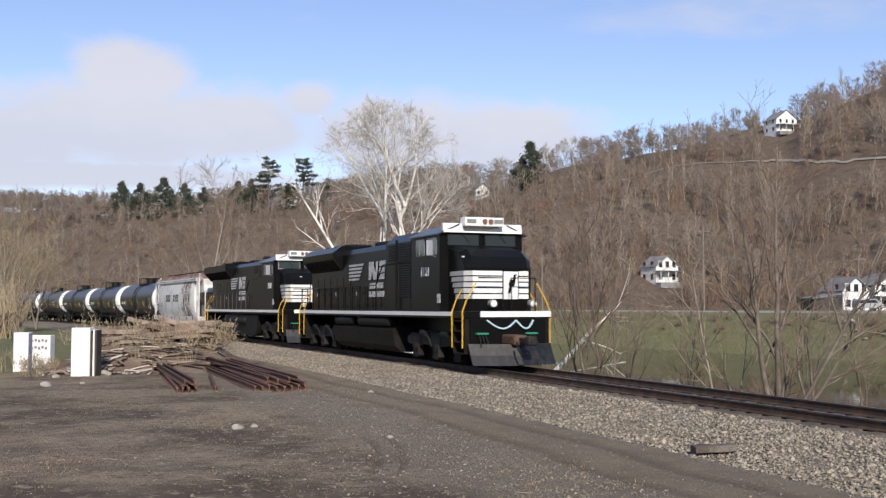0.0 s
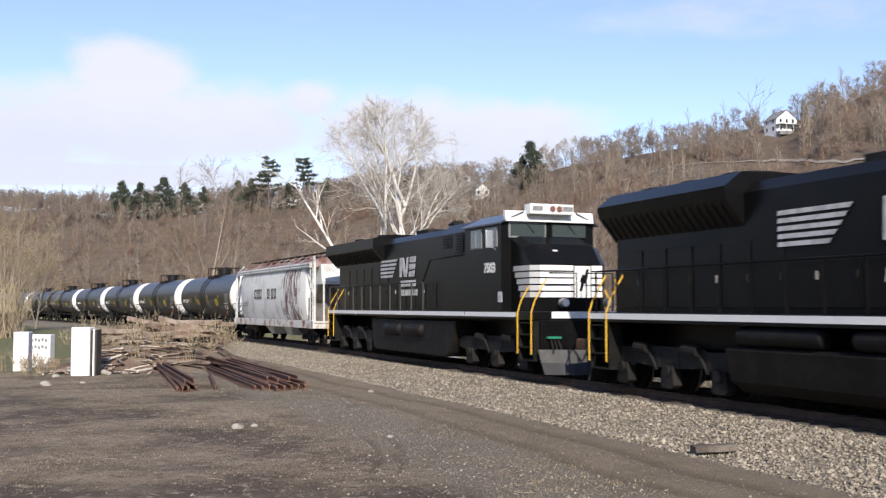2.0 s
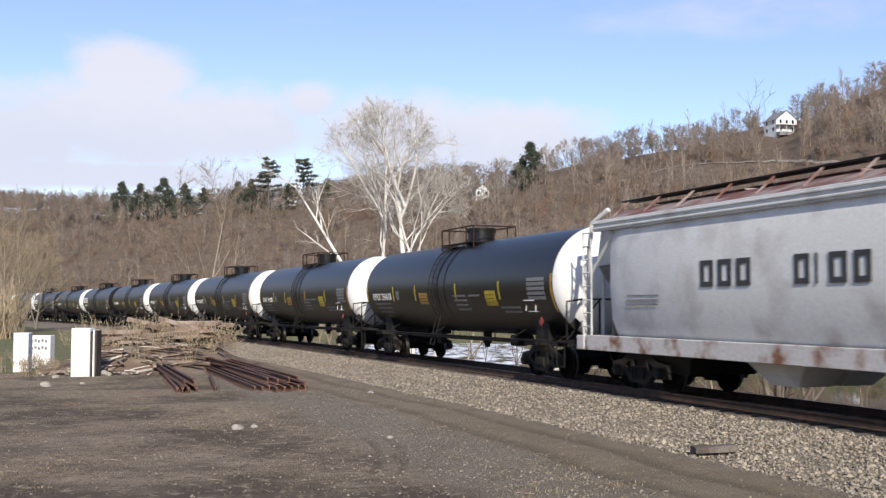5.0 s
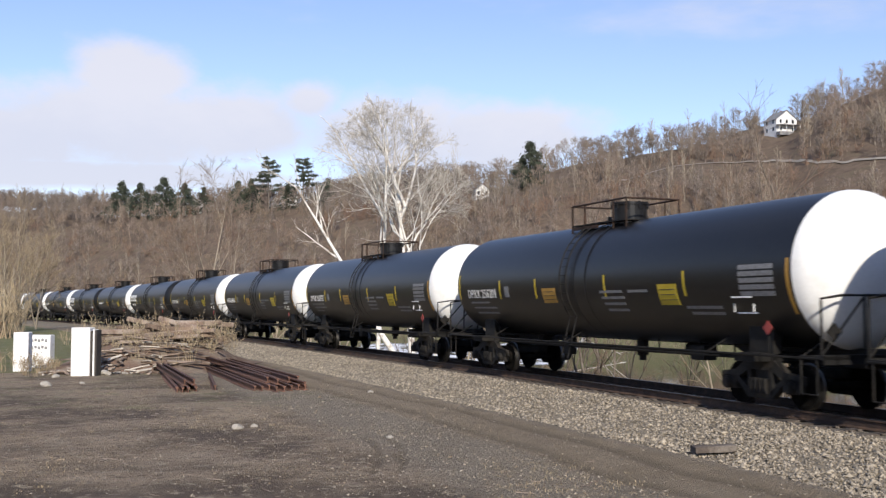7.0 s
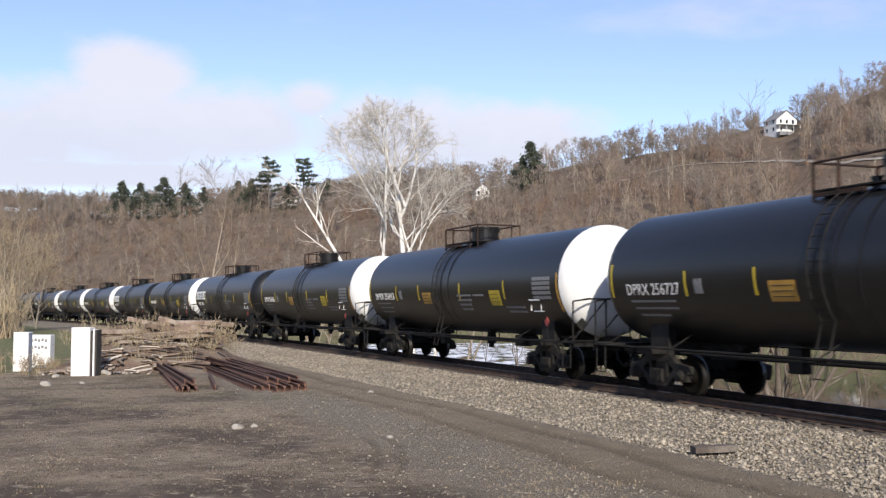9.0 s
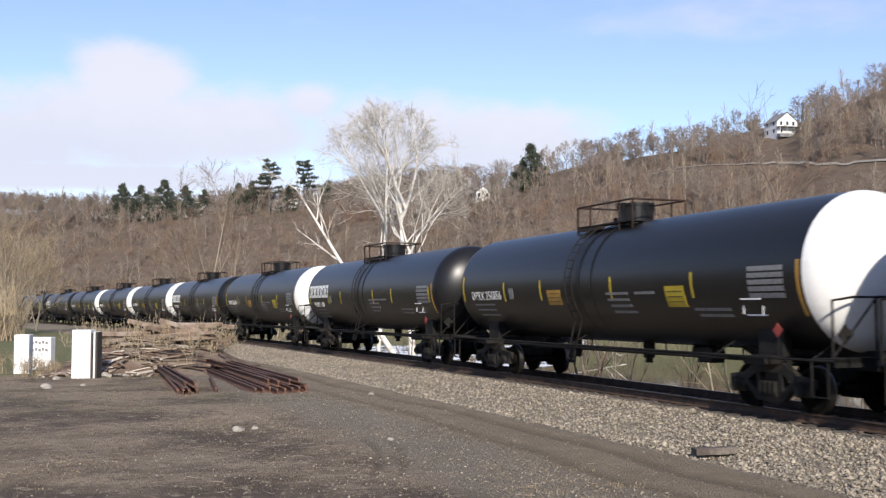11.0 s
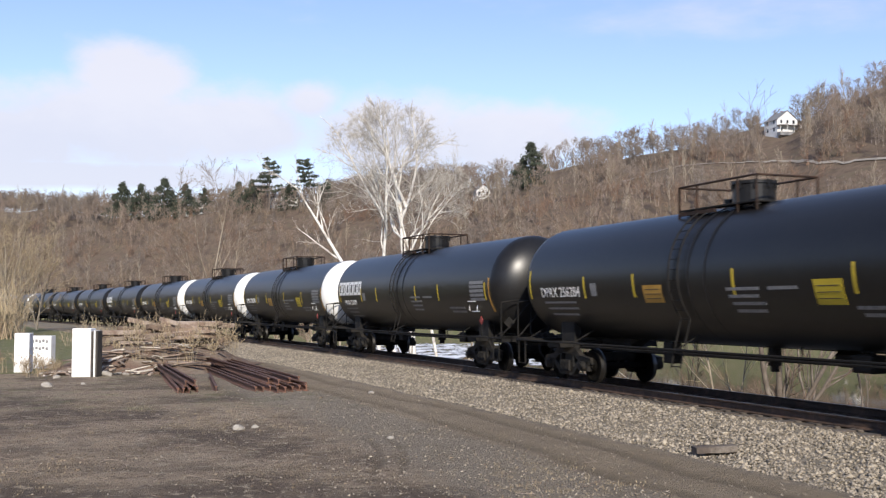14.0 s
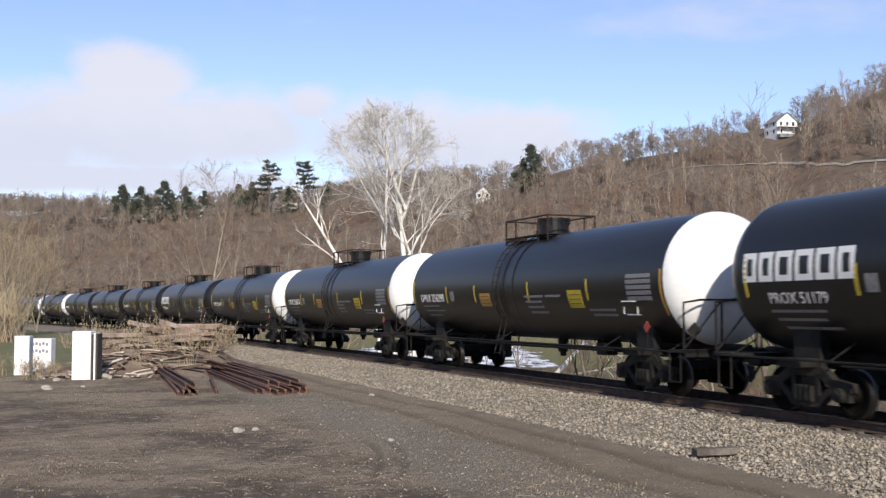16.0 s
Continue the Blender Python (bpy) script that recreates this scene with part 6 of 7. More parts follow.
def house(x, y, z, w, dp, h, rise, turn, label, wing=True, roof=None):
    """Gabled house: front (-y) of width w, ridge along its depth or width."""
    ho = new("house")
    ho.matrix_basis = pose(x, y, z - .3, 0, 0, turn)
    tagged(ho, label, "house", "houses beyond the river")
    bm = B()
    box(bm, -w / 2, w / 2, -dp / 2, dp / 2, -2.5, h)
    prism(bm, [(-w / 2, h), (w / 2, h), (0, h + rise)], -dp / 2, dp / 2)
    part("wall", bm, M["siding"], ho)
    for sgn in (-1, 1):
        bm = B()
        q = rise / (w / 2)
        a = [(sgn * (w / 2 + .35), h - .35 * q), (0, h + rise), (0, h + rise + .18), (sgn * (w / 2 + .35), h - .35 * q + .18)]
        prism(bm, a, -dp / 2 - .4, dp / 2 + .4)
        part("roof", bm, M["roof_grey"], ho)
    bm = B()
    box(bm, .8, 1.3, .6, 1.1, h + rise * .4, h + rise + .8)
    part("chimney", bm, M["brick_red"], ho)
    for row, zz in enumerate((.9, 3.6)):
        if zz + 1.3 > h + rise * .5:
            continue
        for xx in (-w * .30, 0 if row else w * .32, w * .30):
            bm = B()
            box(bm, xx - .55, xx + .55, -dp / 2 - .06, -dp / 2 + .02, zz - .1, zz + 1.45, .01)
            wn = part("window", bm, M["siding"], ho)
            bm = B()
            box(bm, xx - .42, xx + .42, -dp / 2 - .075, -dp / 2 - .055, zz, zz + 1.3)
            part("pane", bm, M["dark_glass"], wn)
        for yy in (-dp * .25, dp * .25):
            for sx in (-1, 1):
                bm = B()
                box(bm, sx * (w / 2 - .02), sx * (w / 2 + .05), yy - .5, yy + .5, zz, zz + 1.35, .01)
                part("window", bm, M["dark_glass"], ho, "dark side window")
    if wing:
        bm = B()
        prism(bm, [(-w / 2 - .3, 2.7), (w / 2 + .3, 2.7), (w / 2 + .3, 2.85), (-w / 2 - .3, 2.85)], -dp / 2 - 2.2, -dp / 2 - .0)
        part("porch_roof", bm, M["roof_grey"], ho)
        for xx in (-w / 2, -w / 6, w / 6, w / 2):
            bm = B()
            rod(bm, (xx, -dp / 2 - 2.0, 0), (xx, -dp / 2 - 2.0, 2.75), .09, 8)
            part("porch_post", bm, M["siding"], ho)
        bm = B()
        box(bm, -w / 2 - .2, w / 2 + .2, -dp / 2 - 2.2, -dp / 2 - .02, -1.0, .25)
        part("porch_deck", bm, M["roof_grey"], ho)
    return ho


def far_side():
    zf = 1.2
    house(72.2, 190, zf, 5.0, 8, 3.9, 2.2, 8, "white gabled house with a grey roof by the river road", wing=False)
    house(81.0, 194, zf, 8.0, 8.5, 4.8, 2.2, 6, "white two-storey house with a porch and dark roof", wing=True)
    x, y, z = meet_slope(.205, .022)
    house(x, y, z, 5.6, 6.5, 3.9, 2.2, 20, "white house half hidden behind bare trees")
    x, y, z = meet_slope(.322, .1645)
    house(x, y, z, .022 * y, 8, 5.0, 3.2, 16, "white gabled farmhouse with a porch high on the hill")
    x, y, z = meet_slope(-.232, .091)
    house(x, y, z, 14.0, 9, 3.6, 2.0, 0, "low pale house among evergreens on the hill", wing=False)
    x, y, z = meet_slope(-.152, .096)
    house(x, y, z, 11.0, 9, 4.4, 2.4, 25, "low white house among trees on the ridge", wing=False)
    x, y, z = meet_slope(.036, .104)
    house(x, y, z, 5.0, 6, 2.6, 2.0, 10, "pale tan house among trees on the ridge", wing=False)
    # open shed with red boards beside the first house
    sh = new("shed")
    sh.matrix_basis = pose(66.6, 187, zf - .1, 0, 0, 6)
    tagged(sh, "grey-roofed shed with dark boards by the road", "shed")
    bm = B()
    box(bm, -2.2, 2.2, -2.5, 2.5, 0, 2.2)
    part("wall", bm, M["dark_board"], sh)
    bm = B()
    prism(bm, [(-2.6, 2.1), (2.6, 2.9), (2.6, 3.1), (-2.6, 2.3)], -3, 3)
    part("roof", bm, M["roof_grey"], sh)
    # river road
    for nm, w0, w1, dz, mat, lab in (("road", -92.0, -89.2, .06, M["asphalt"], "pale worn river road on the far bank"),):
        v, f = [], []
        ss = np.arange(-300, 80, 6.)
        for s in ss:
            for w, h in ((w0, zf + .06), (w1, zf + .0), (w1 + .5, zf - .25)):
                a, b, _ = on_track(s, w)
                v.append((a, b, h))
        for i in range(len(ss) - 1):
            f.append((3 * i, 3 * i + 3, 3 * i + 4, 3 * i + 1))
            f.append((3 * i + 1, 3 * i + 4, 3 * i + 5, 3 * i + 2))
        tagged(mesh_object(nm, v, f, mat), lab, "road", kind="structure")
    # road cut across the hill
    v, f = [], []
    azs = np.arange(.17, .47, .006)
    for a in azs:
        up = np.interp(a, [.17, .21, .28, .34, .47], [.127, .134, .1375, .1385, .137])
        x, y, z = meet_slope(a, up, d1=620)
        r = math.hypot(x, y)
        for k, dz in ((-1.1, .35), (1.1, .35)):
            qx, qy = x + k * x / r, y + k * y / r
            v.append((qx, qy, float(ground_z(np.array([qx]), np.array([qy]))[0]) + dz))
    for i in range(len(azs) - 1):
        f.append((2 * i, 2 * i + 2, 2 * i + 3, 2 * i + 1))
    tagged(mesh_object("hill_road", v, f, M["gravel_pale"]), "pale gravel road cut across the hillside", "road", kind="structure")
    # poles
    for a, d, h in ((.247, 172, 14), (.394, 196, 10.5), (.094, 178, 12)):
        p = new("utility_pole")
        x, y = ray_point(a, d)
        p.matrix_basis = pose(x, y, float(ground_z(np.array([x]), np.array([y]), False)[0]) - .3)
        tagged(p, "weathered wooden utility pole by the river road", "utility pole", "utility poles")
        bm = B()
        rod(bm, (0, 0, 0), (0, 0, h), .16, 8, .11)
        part("pole", bm, M["bark_grey"], p)
        bm = B()
        box(bm, -1.1, 1.1, -.06, .06, h - .8, h - .68)
        part("crossarm", bm, M["bark_grey"], p)
    # van
    van = new("van")
    van.matrix_basis = pose(72.0, 179, zf, 0, 0, 4)
    tagged(van, "silver van parked beside the river road", "van")
    bm = B()
    prism(bm, [(-2.4, .4), (-2.4, 1.0), (-2.25, 1.95), (1.0, 2.0), (1.75, 1.25), (2.4, 1.05), (2.45, .4)], -.95, .95, .08)
    part("body", bm, M["silver"], van)
    bm = B()
    prism(bm, [(-2.0, 1.25), (-1.95, 1.75), (.9, 1.8), (1.4, 1.3)], -.965, -.945)
    part("side_window", bm, M["dark_glass"], van)
    for x in (-1.6, 1.55):
        for y in (-.9, .9):
            bm = B()
            rod(bm, (x, y - .1, .36), (x, y + .1, .36), .36, 16)
            wh = part("wheel", bm, M["rubber"], van)
            bm = B()
            rod(bm, (x, y + (.1 if y > 0 else -.1), .36), (x, y + (.12 if y > 0 else -.12), .36), .2, 12)
            part("rim", bm, M["silver"], wh)


M["gravel_pale"] = material("pale_gravel", (0.30, 0.27, 0.23), 0.95, var=0.2, scale=.3, fine=5, bump=.2)
M["bark_grey"] = material("weathered_pole_wood", (0.22, 0.19, 0.16), 0.9, var=0.2, bump=.2)
far_side()


# ---- the yard beside the track ----
GZ = -.34
M["white_block"] = material("white_painted_concrete", (0.80, 0.79, 0.77), 0.7, var=0.06, scale=3, fine=25, bump=0.15, second=(.66, .63, .58), mask=(.56, .75))
M["grey_wood"] = material("weathered_grey_timber", (0.25, 0.20, 0.16), 0.9, var=0.25, scale=3, fine=18, bump=0.4, second=(.15, .105, .078), rand=.45)
M["pale_wood"] = material("bleached_splinters", (0.50, 0.45, 0.38), 0.9, var=0.2, scale=3, fine=18, bump=0.3, rand=.25)
M["brown_wood"] = material("rotten_brown_timber", (0.13, 0.09, 0.065), 0.95, var=0.3, scale=3, fine=18, bump=0.5, second=(.22, .16, .115), rand=.3)
M["old_rail"] = material("scrap_rail_rust", (0.095, 0.048, 0.034), 0.8, 0.1, var=0.3, scale=3, fine=30, bump=0.3, second=(.15, .075, .05), rand=.25)
M["dry_grass"] = material("dry_straw_grass", (0.29, 0.235, 0.15), 0.95, var=0.2, scale=2, fine=12, bump=0, second=(.25, .19, .115), island=.4)
M["pale_stone"] = material("pale_field_stone", (0.36, 0.33, 0.285), 0.9, var=0.15, scale=6, fine=30, bump=.3)


def concrete_blocks():
    g = "white blocks beside the scrap heap"

    def block(x, y, w, d, h, turn, label, slabs):
        o = new("concrete_block")
        o.matrix_basis = pose(x, y, GZ - .05, 0, 0, turn)
        tagged(o, label, "block", g)
        for nm, x0, x1, hh, mat, lb in slabs:
            bm = B()
            box(bm, x0, x1, -d / 2, d / 2, 0, hh, .025)
            part(nm, bm, mat, o, lb)
        return o

    w = M["white_block"]
    block(-14.4, 36.3, .5, .5, 1.42, 6, "upright white painted concrete block", [("slab", -.25, .25, 1.40, w, "")])
    b = block(-14.75, 38.9, .85, .4, 1.2, -4, "white block with scrawled faint lettering", [("slab", -.42, .42, 1.24, w, "")])
    for r, z in enumerate((.98, .72)):
        for i in range(5):
            bm = B()
            x = -.30 + i * .13
            box(bm, x, x + .085, -.212, -.203, z + .03 * (i % 2), z + .10 + .03 * (i % 2))
            part("scrawl_bar", bm, M["decal_grey"], b, "faint grey scrawl")
    block(-11.55, 34.3, .8, .45, 1.6, -3, "tall white slab with dark and white boards against it", [("slab", -.42, .20, 1.60, w, ""), ("dark_board", .215, .275, 1.50, M["dark_board"], "dark board"), ("white_board", .285, .35, 1.54, w, "white board"), ("dark_board", .36, .42, 1.53, M["dark_board"], "dark board")])


concrete_blocks()


def scrap_rail_mesh():
    prof = [(-.07, 0), (.07, 0), (.07, .015), (.012, .04), (.012, .12), (.036, .135), (.036, .165), (-.036, .165), (-.036, .135), (-.012, .12), (-.012, .04), (-.07, .015)]
    bm = B()
    loft(bm, [[(x, y, z) for y, z in prof] for x in (-.5, .5)])
    me = bpy.data.meshes.new("scrap_rail")
    bmesh.ops.recalc_face_normals(bm, faces=bm.faces)
    bm.to_mesh(me)
    bm.free()
    me.materials.append(M["old_rail"])
    return me


def scrap_rails():
    rnd = random.Random(4)
    me = scrap_rail_mesh()

    def lay(a, b, z, tilt=0.0, roll=0.0):
        a, b = Vector((*a, z)), Vector((*b, z + tilt))
        o = new("scrap_rail", me)
        d = b - a
        o.matrix_basis = Matrix.Translation((a + b) / 2) @ d.to_track_quat("X", "Z").to_matrix().to_4x4() @ pose(0, 0, 0, roll) @ Matrix.Diagonal((d.length, 1, 1, 1))
        tagged(o, "rusty scrap rail lying on the ground in a stack", "rail", "stacked scrap rails")

    # the longer stack
    for k in range(8):
        o = k * .19
        s = rnd.uniform(-.7, .7)
        lay((-8.9 + o * .95, 38.6 + o * .42), (-4.9 + o * .95 + s * .1, 27.6 + o * .42 - s * .6), GZ - .01, .0, rnd.uniform(-4, 4))
    for k in range(5):
        o = k * .2 + .25
        s = rnd.uniform(-.8, .8)
        lay((-9.1 + o * .95, 39.4 + o * .42), (-5.0 + o * .95, 28.2 + o * .42 + s), GZ + .155, 0, rnd.uniform(-4, 4))
    lay((-8.7, 38.2), (-3.7, 28.6), GZ + .32, -.28, 8)
    lay((-7.4, 33.6), (-6.0, 28.0), GZ - .01, 0, 5)
    # the shorter stack
    for k in range(4):
        lay((-9.95 + k * .17, 37.0), (-6.85 + k * .15, 27.3 + rnd.uniform(-.3, .3)), GZ - .01, 0, rnd.uniform(-5, 5))
    for k in range(2):
        lay((-9.85 + k * .2, 36.4), (-6.75 + k * .2, 27.7 + rnd.uniform(-.3, .3)), GZ + .155, 0, rnd.uniform(-5, 5))


scrap_rails()


def timber_mesh(name, lx, ly, lz, mat, seed):
    """A worn timber: bevelled, a little twisted and split at its ends."""
    rnd = random.Random(seed)
    bm = B()
    secs = []
    for x in (-.5, -.49, -.17, .17, .49, .5):
        k = .82 if abs(x) == .5 else 1.0
        dy, dz = rnd.uniform(-.012, .012), rnd.uniform(-.012, .012)
        ring_ = []
        for a, b in ((-.5, -.38), (-.38, -.5), (.38, -.5), (.5, -.38), (.5, .38), (.38, .5), (-.38, .5), (-.5, .38)):
            ring_.append((x * lx, (a * k + rnd.uniform(-.03, .03)) * ly + dy, (b * k + rnd.uniform(-.03, .03)) * lz + dz + lz / 2))
        secs.append(ring_)
    loft(bm, secs)
    me = bpy.data.meshes.new(name)
    bmesh.ops.recalc_face_normals(bm, faces=bm.faces)
    bm.to_mesh(me)
    bm.free()
    me.materials.append(mat)
    return me


def mound_z(x, y):
    u, w = (x + 13.5 - .8 * ((y - 35.4) / 7.6 - .5)) / 5.9, (y - 35.4) / 7.6
    if not (0 < u < 1 and 0 < w < 1):
        return GZ
    return GZ - .12 + math.sin(math.pi * u) ** .6 * math.sin(math.pi * w) ** .8 * (1.22 + .3 * noise.noise(Vector((x * .8, y * .8, 2))))


def scrap_heap():
    rnd = random.Random(9)
    ms = [timber_mesh("timber", rnd.uniform(1.6, 2.8), .23, .18, M["grey_wood"] if i % 2 else M["brown_wood"], i) for i in range(6)]
    bs = [timber_mesh("board", rnd.uniform(.7, 1.9), rnd.uniform(.10, .2), .05, M["grey_wood"], 20 + i) for i in range(5)]
    # old ties stacked loosely at the back of the heap
    for row in range(4):
        for k in range(7 - row):
            o = new("old_tie", ms[(row * 3 + k) % 6])
            x = -11.7 + k * .42 + row * .34 + rnd.uniform(-.15, .15)
            y = 40.6 + rnd.uniform(-1.6, .9) - row * .15
            o.matrix_basis = pose(x, y, max(mound_z(x, y) - .04, GZ) + row * .17, rnd.uniform(-14, 14), rnd.uniform(-11, 11), rnd.uniform(-48, 48))
            tagged(o, "rotting wooden railway tie on the scrap heap", "timber", "timbers of the scrap heap")
    for k in range(9):
        o = new("old_tie", ms[k % 6])
        x, y = -9.35 + rnd.uniform(-.35, .35), 39.8 + rnd.uniform(-1.4, 1.4)
        o.matrix_basis = pose(x, y, mound_z(x, y) + .18 * (k % 4), rnd.uniform(-6, 6), rnd.uniform(-5, 5), rnd.uniform(-22, 22))
        tagged(o, "rotting wooden railway tie on the scrap heap", "timber", "timbers of the scrap heap")
    for k in range(36):
        o = new("loose_board", bs[k % 5])
        f = rnd.random()
        x, y = -12.9 + f * 4.3, 36.4 + rnd.uniform(-.3, 3.4)
        o.matrix_basis = pose(x, y, max(mound_z(x, y), GZ) + .03 + .12 * rnd.random(), rnd.uniform(-20, 20), rnd.uniform(-9, 9), rnd.uniform(-35, 35))
        tagged(o, "weathered grey board thrown on the heap", "board", "boards of the scrap heap")
    # splintered pieces and sticks strewn in front of the heap
    sm = [timber_mesh("splinter", rnd.uniform(.25, .8), rnd.uniform(.05, .12), .04, (M["grey_wood"], M["brown_wood"], M["pale_wood"])[i % 3], 40 + i) for i in range(9)]
    for k in range(120):
        f = rnd.random()
        x, y = -13.2 + 4.2 * f, 34.6 + rnd.random() * (1.0 + 3.2 * f)
        o = new("splinter", sm[k % 9])
        o.matrix_basis = pose(x, y, max(mound_z(x, y), GZ) + .02 + .16 * rnd.random() * math.sin(math.pi * f), rnd.uniform(-25, 25), rnd.uniform(-14, 14), rnd.uniform(-90, 90))
        tagged(o, "splintered piece of wood strewn beside the heap", "wood", "splinters round the scrap heap")
    # pale lengths across the top
    for x, y, z, tr, ln in ((-11.3, 38.0, 1.06, 6, 3.2), (-9.6, 38.6, 1.22, -4, 2.6), (-10.2, 38.3, 1.02, -9, 2.9)):
        o = new("pale_beam", timber_mesh("pale_beam", ln, .16, .13, M["grey_wood"], 77))
        o.matrix_basis = pose(x, y, GZ + z, 0, -4, tr)
        tagged(o, "pale weathered beam across the scrap heap", "timber", "timbers of the scrap heap")
    o = new("tie_stub", timber_mesh("tie_stub", .6, .3, .3, M["brown_wood"], 5))
    o.matrix_basis = pose(-11.5, 40.4, GZ + 1.15, 0, 74, 0)
    tagged(o, "dark upright tie stub in the heap", "timber")
    o = new("tie_chunk", timber_mesh("tie_chunk", .66, .24, .11, M["tie"], 8))
    o.matrix_basis = pose(4.13, 16.25, -.335, 0, -3, 8)
    tagged(o, "short broken chunk of tie lying on the ballast", "timber")
    # dead branches thrown over it
    rng = np.random.default_rng(6)
    pl = np.column_stack([rng.uniform(-13.4, -7.8, 46), rng.uniform(36, 41.5, 46), [mound_z(a, b) - .05 for a, b in zip(np.linspace(-13, -8, 46), np.full(46, 38.))]])
    forest("dead_branches", templates("shrub", 3, 700), pl, rng.uniform(.5, 1.1, 46), .009, M["straw_twig"], "dead branches and brambles tangled over the scrap heap", "branches")
    pl = np.column_stack([rng.uniform(-16.5, -12.8, 26), rng.uniform(34, 37.5, 26), np.full(26, GZ)])
    forest("brambles", templates("shrub", 3, 720), pl, rng.uniform(.3, .8, 26), .008, M["straw_twig"], "dry brambles round the white blocks", "branches")
    # earth under the heap, tangled dry stalks over it
    bm = B()
    n, m = 26, 12
    rows = []
    for i in range(n):
        rows.append([])
        for j in range(m):
            u, w = i / (n - 1), j / (m - 1)
            x, y = -13.5 + 5.9 * u + .8 * (w - .5), 35.4 + 7.6 * w
            rows[-1].append(bm.verts.new((x, y, mound_z(x, y))))
    for i in range(n - 1):
        for j in range(m - 1):
            bm.faces.new((rows[i][j], rows[i + 1][j], rows[i + 1][j + 1], rows[i][j + 1]))
    mound = part("mound", bm, M["mound"], None, smooth=True)
    tagged(mound, "low mound of earth, bark and litter under the scrap", "mound", kind="structure")


M["mound"] = material("earth_and_bark_litter", (0.16, 0.105, 0.075), 0.95, var=0.35, scale=1.5, fine=14, bump=0.8, second=(.22, .175, .13), dist=.05)
scrap_heap()


def blades(name, places, hmin, hmax, width, mat, label, category, lean=.5, per=7, seed=3):
    """Stalks in tufts, joined."""
    rng = np.random.default_rng(seed)
    P = np.repeat(np.asarray(places, float), per, 0)
    n = len(P)
    P[:, :2] += rng.normal(0, .05, (n, 2))
    h = rng.uniform(hmin, hmax, n)
    a = rng.uniform(0, 2 * np.pi, n)
    le = rng.uniform(.1, lean, n) * h
    tip = P + np.stack([np.cos(a) * le, np.sin(a) * le, h], 1)
    side = np.stack([-np.sin(a), np.cos(a), np.zeros(n)], 1) * width
    mid = (P + tip) / 2 + np.stack([np.zeros(n), np.zeros(n), h * .12], 1)
    V = np.stack([P - side, P + side, mid + side * .7, mid - side * .7, tip], 1).reshape(-1, 3)
    b = (np.arange(n) * 5)[:, None]
    F = np.concatenate([b + [0, 1, 2], b + [0, 2, 3], b + [3, 2, 4]])
    o = new(name, fast_mesh(name, V, F, mat))
    return tagged(o, label, category, kind="stuff")


def stones(name, places, size, mat, label, category, seed=1):
    """Sharp little stones, joined."""
    rng = np.random.default_rng(seed)
    n = len(places)
    base = np.array([(1, 0, 0), (-1, 0, 0), (0, 1, 0), (0, -1, 0), (0, 0, 1), (0, 0, -.6)], float)
    tri = np.array([(0, 2, 4), (2, 1, 4), (1, 3, 4), (3, 0, 4), (2, 0, 5), (1, 2, 5), (3, 1, 5), (0, 3, 5)])
    s = size * np.exp(rng.normal(0, .35, (n, 1, 1)))
    v = base[None] * s * rng.uniform(.6, 1.25, (n, 6, 3)) * np.array([1, 1, .75])
    v += rng.normal(0, .16, v.shape) * s
    a = rng.uniform(0, 2 * np.pi, n)
    c, si = np.cos(a)[:, None], np.sin(a)[:, None]
    x, y = v[:, :, 0] * c - v[:, :, 1] * si, v[:, :, 0] * si + v[:, :, 1] * c
    v = np.stack([x, y, v[:, :, 2]], -1) + np.asarray(places)[:, None]
    f = (tri[None] + (np.arange(n) * 6)[:, None, None]).reshape(-1, 3)
    o = new(name, fast_mesh(name, v.reshape(-1, 3), f, mat))
    return tagged(o, label, category, kind="stuff")


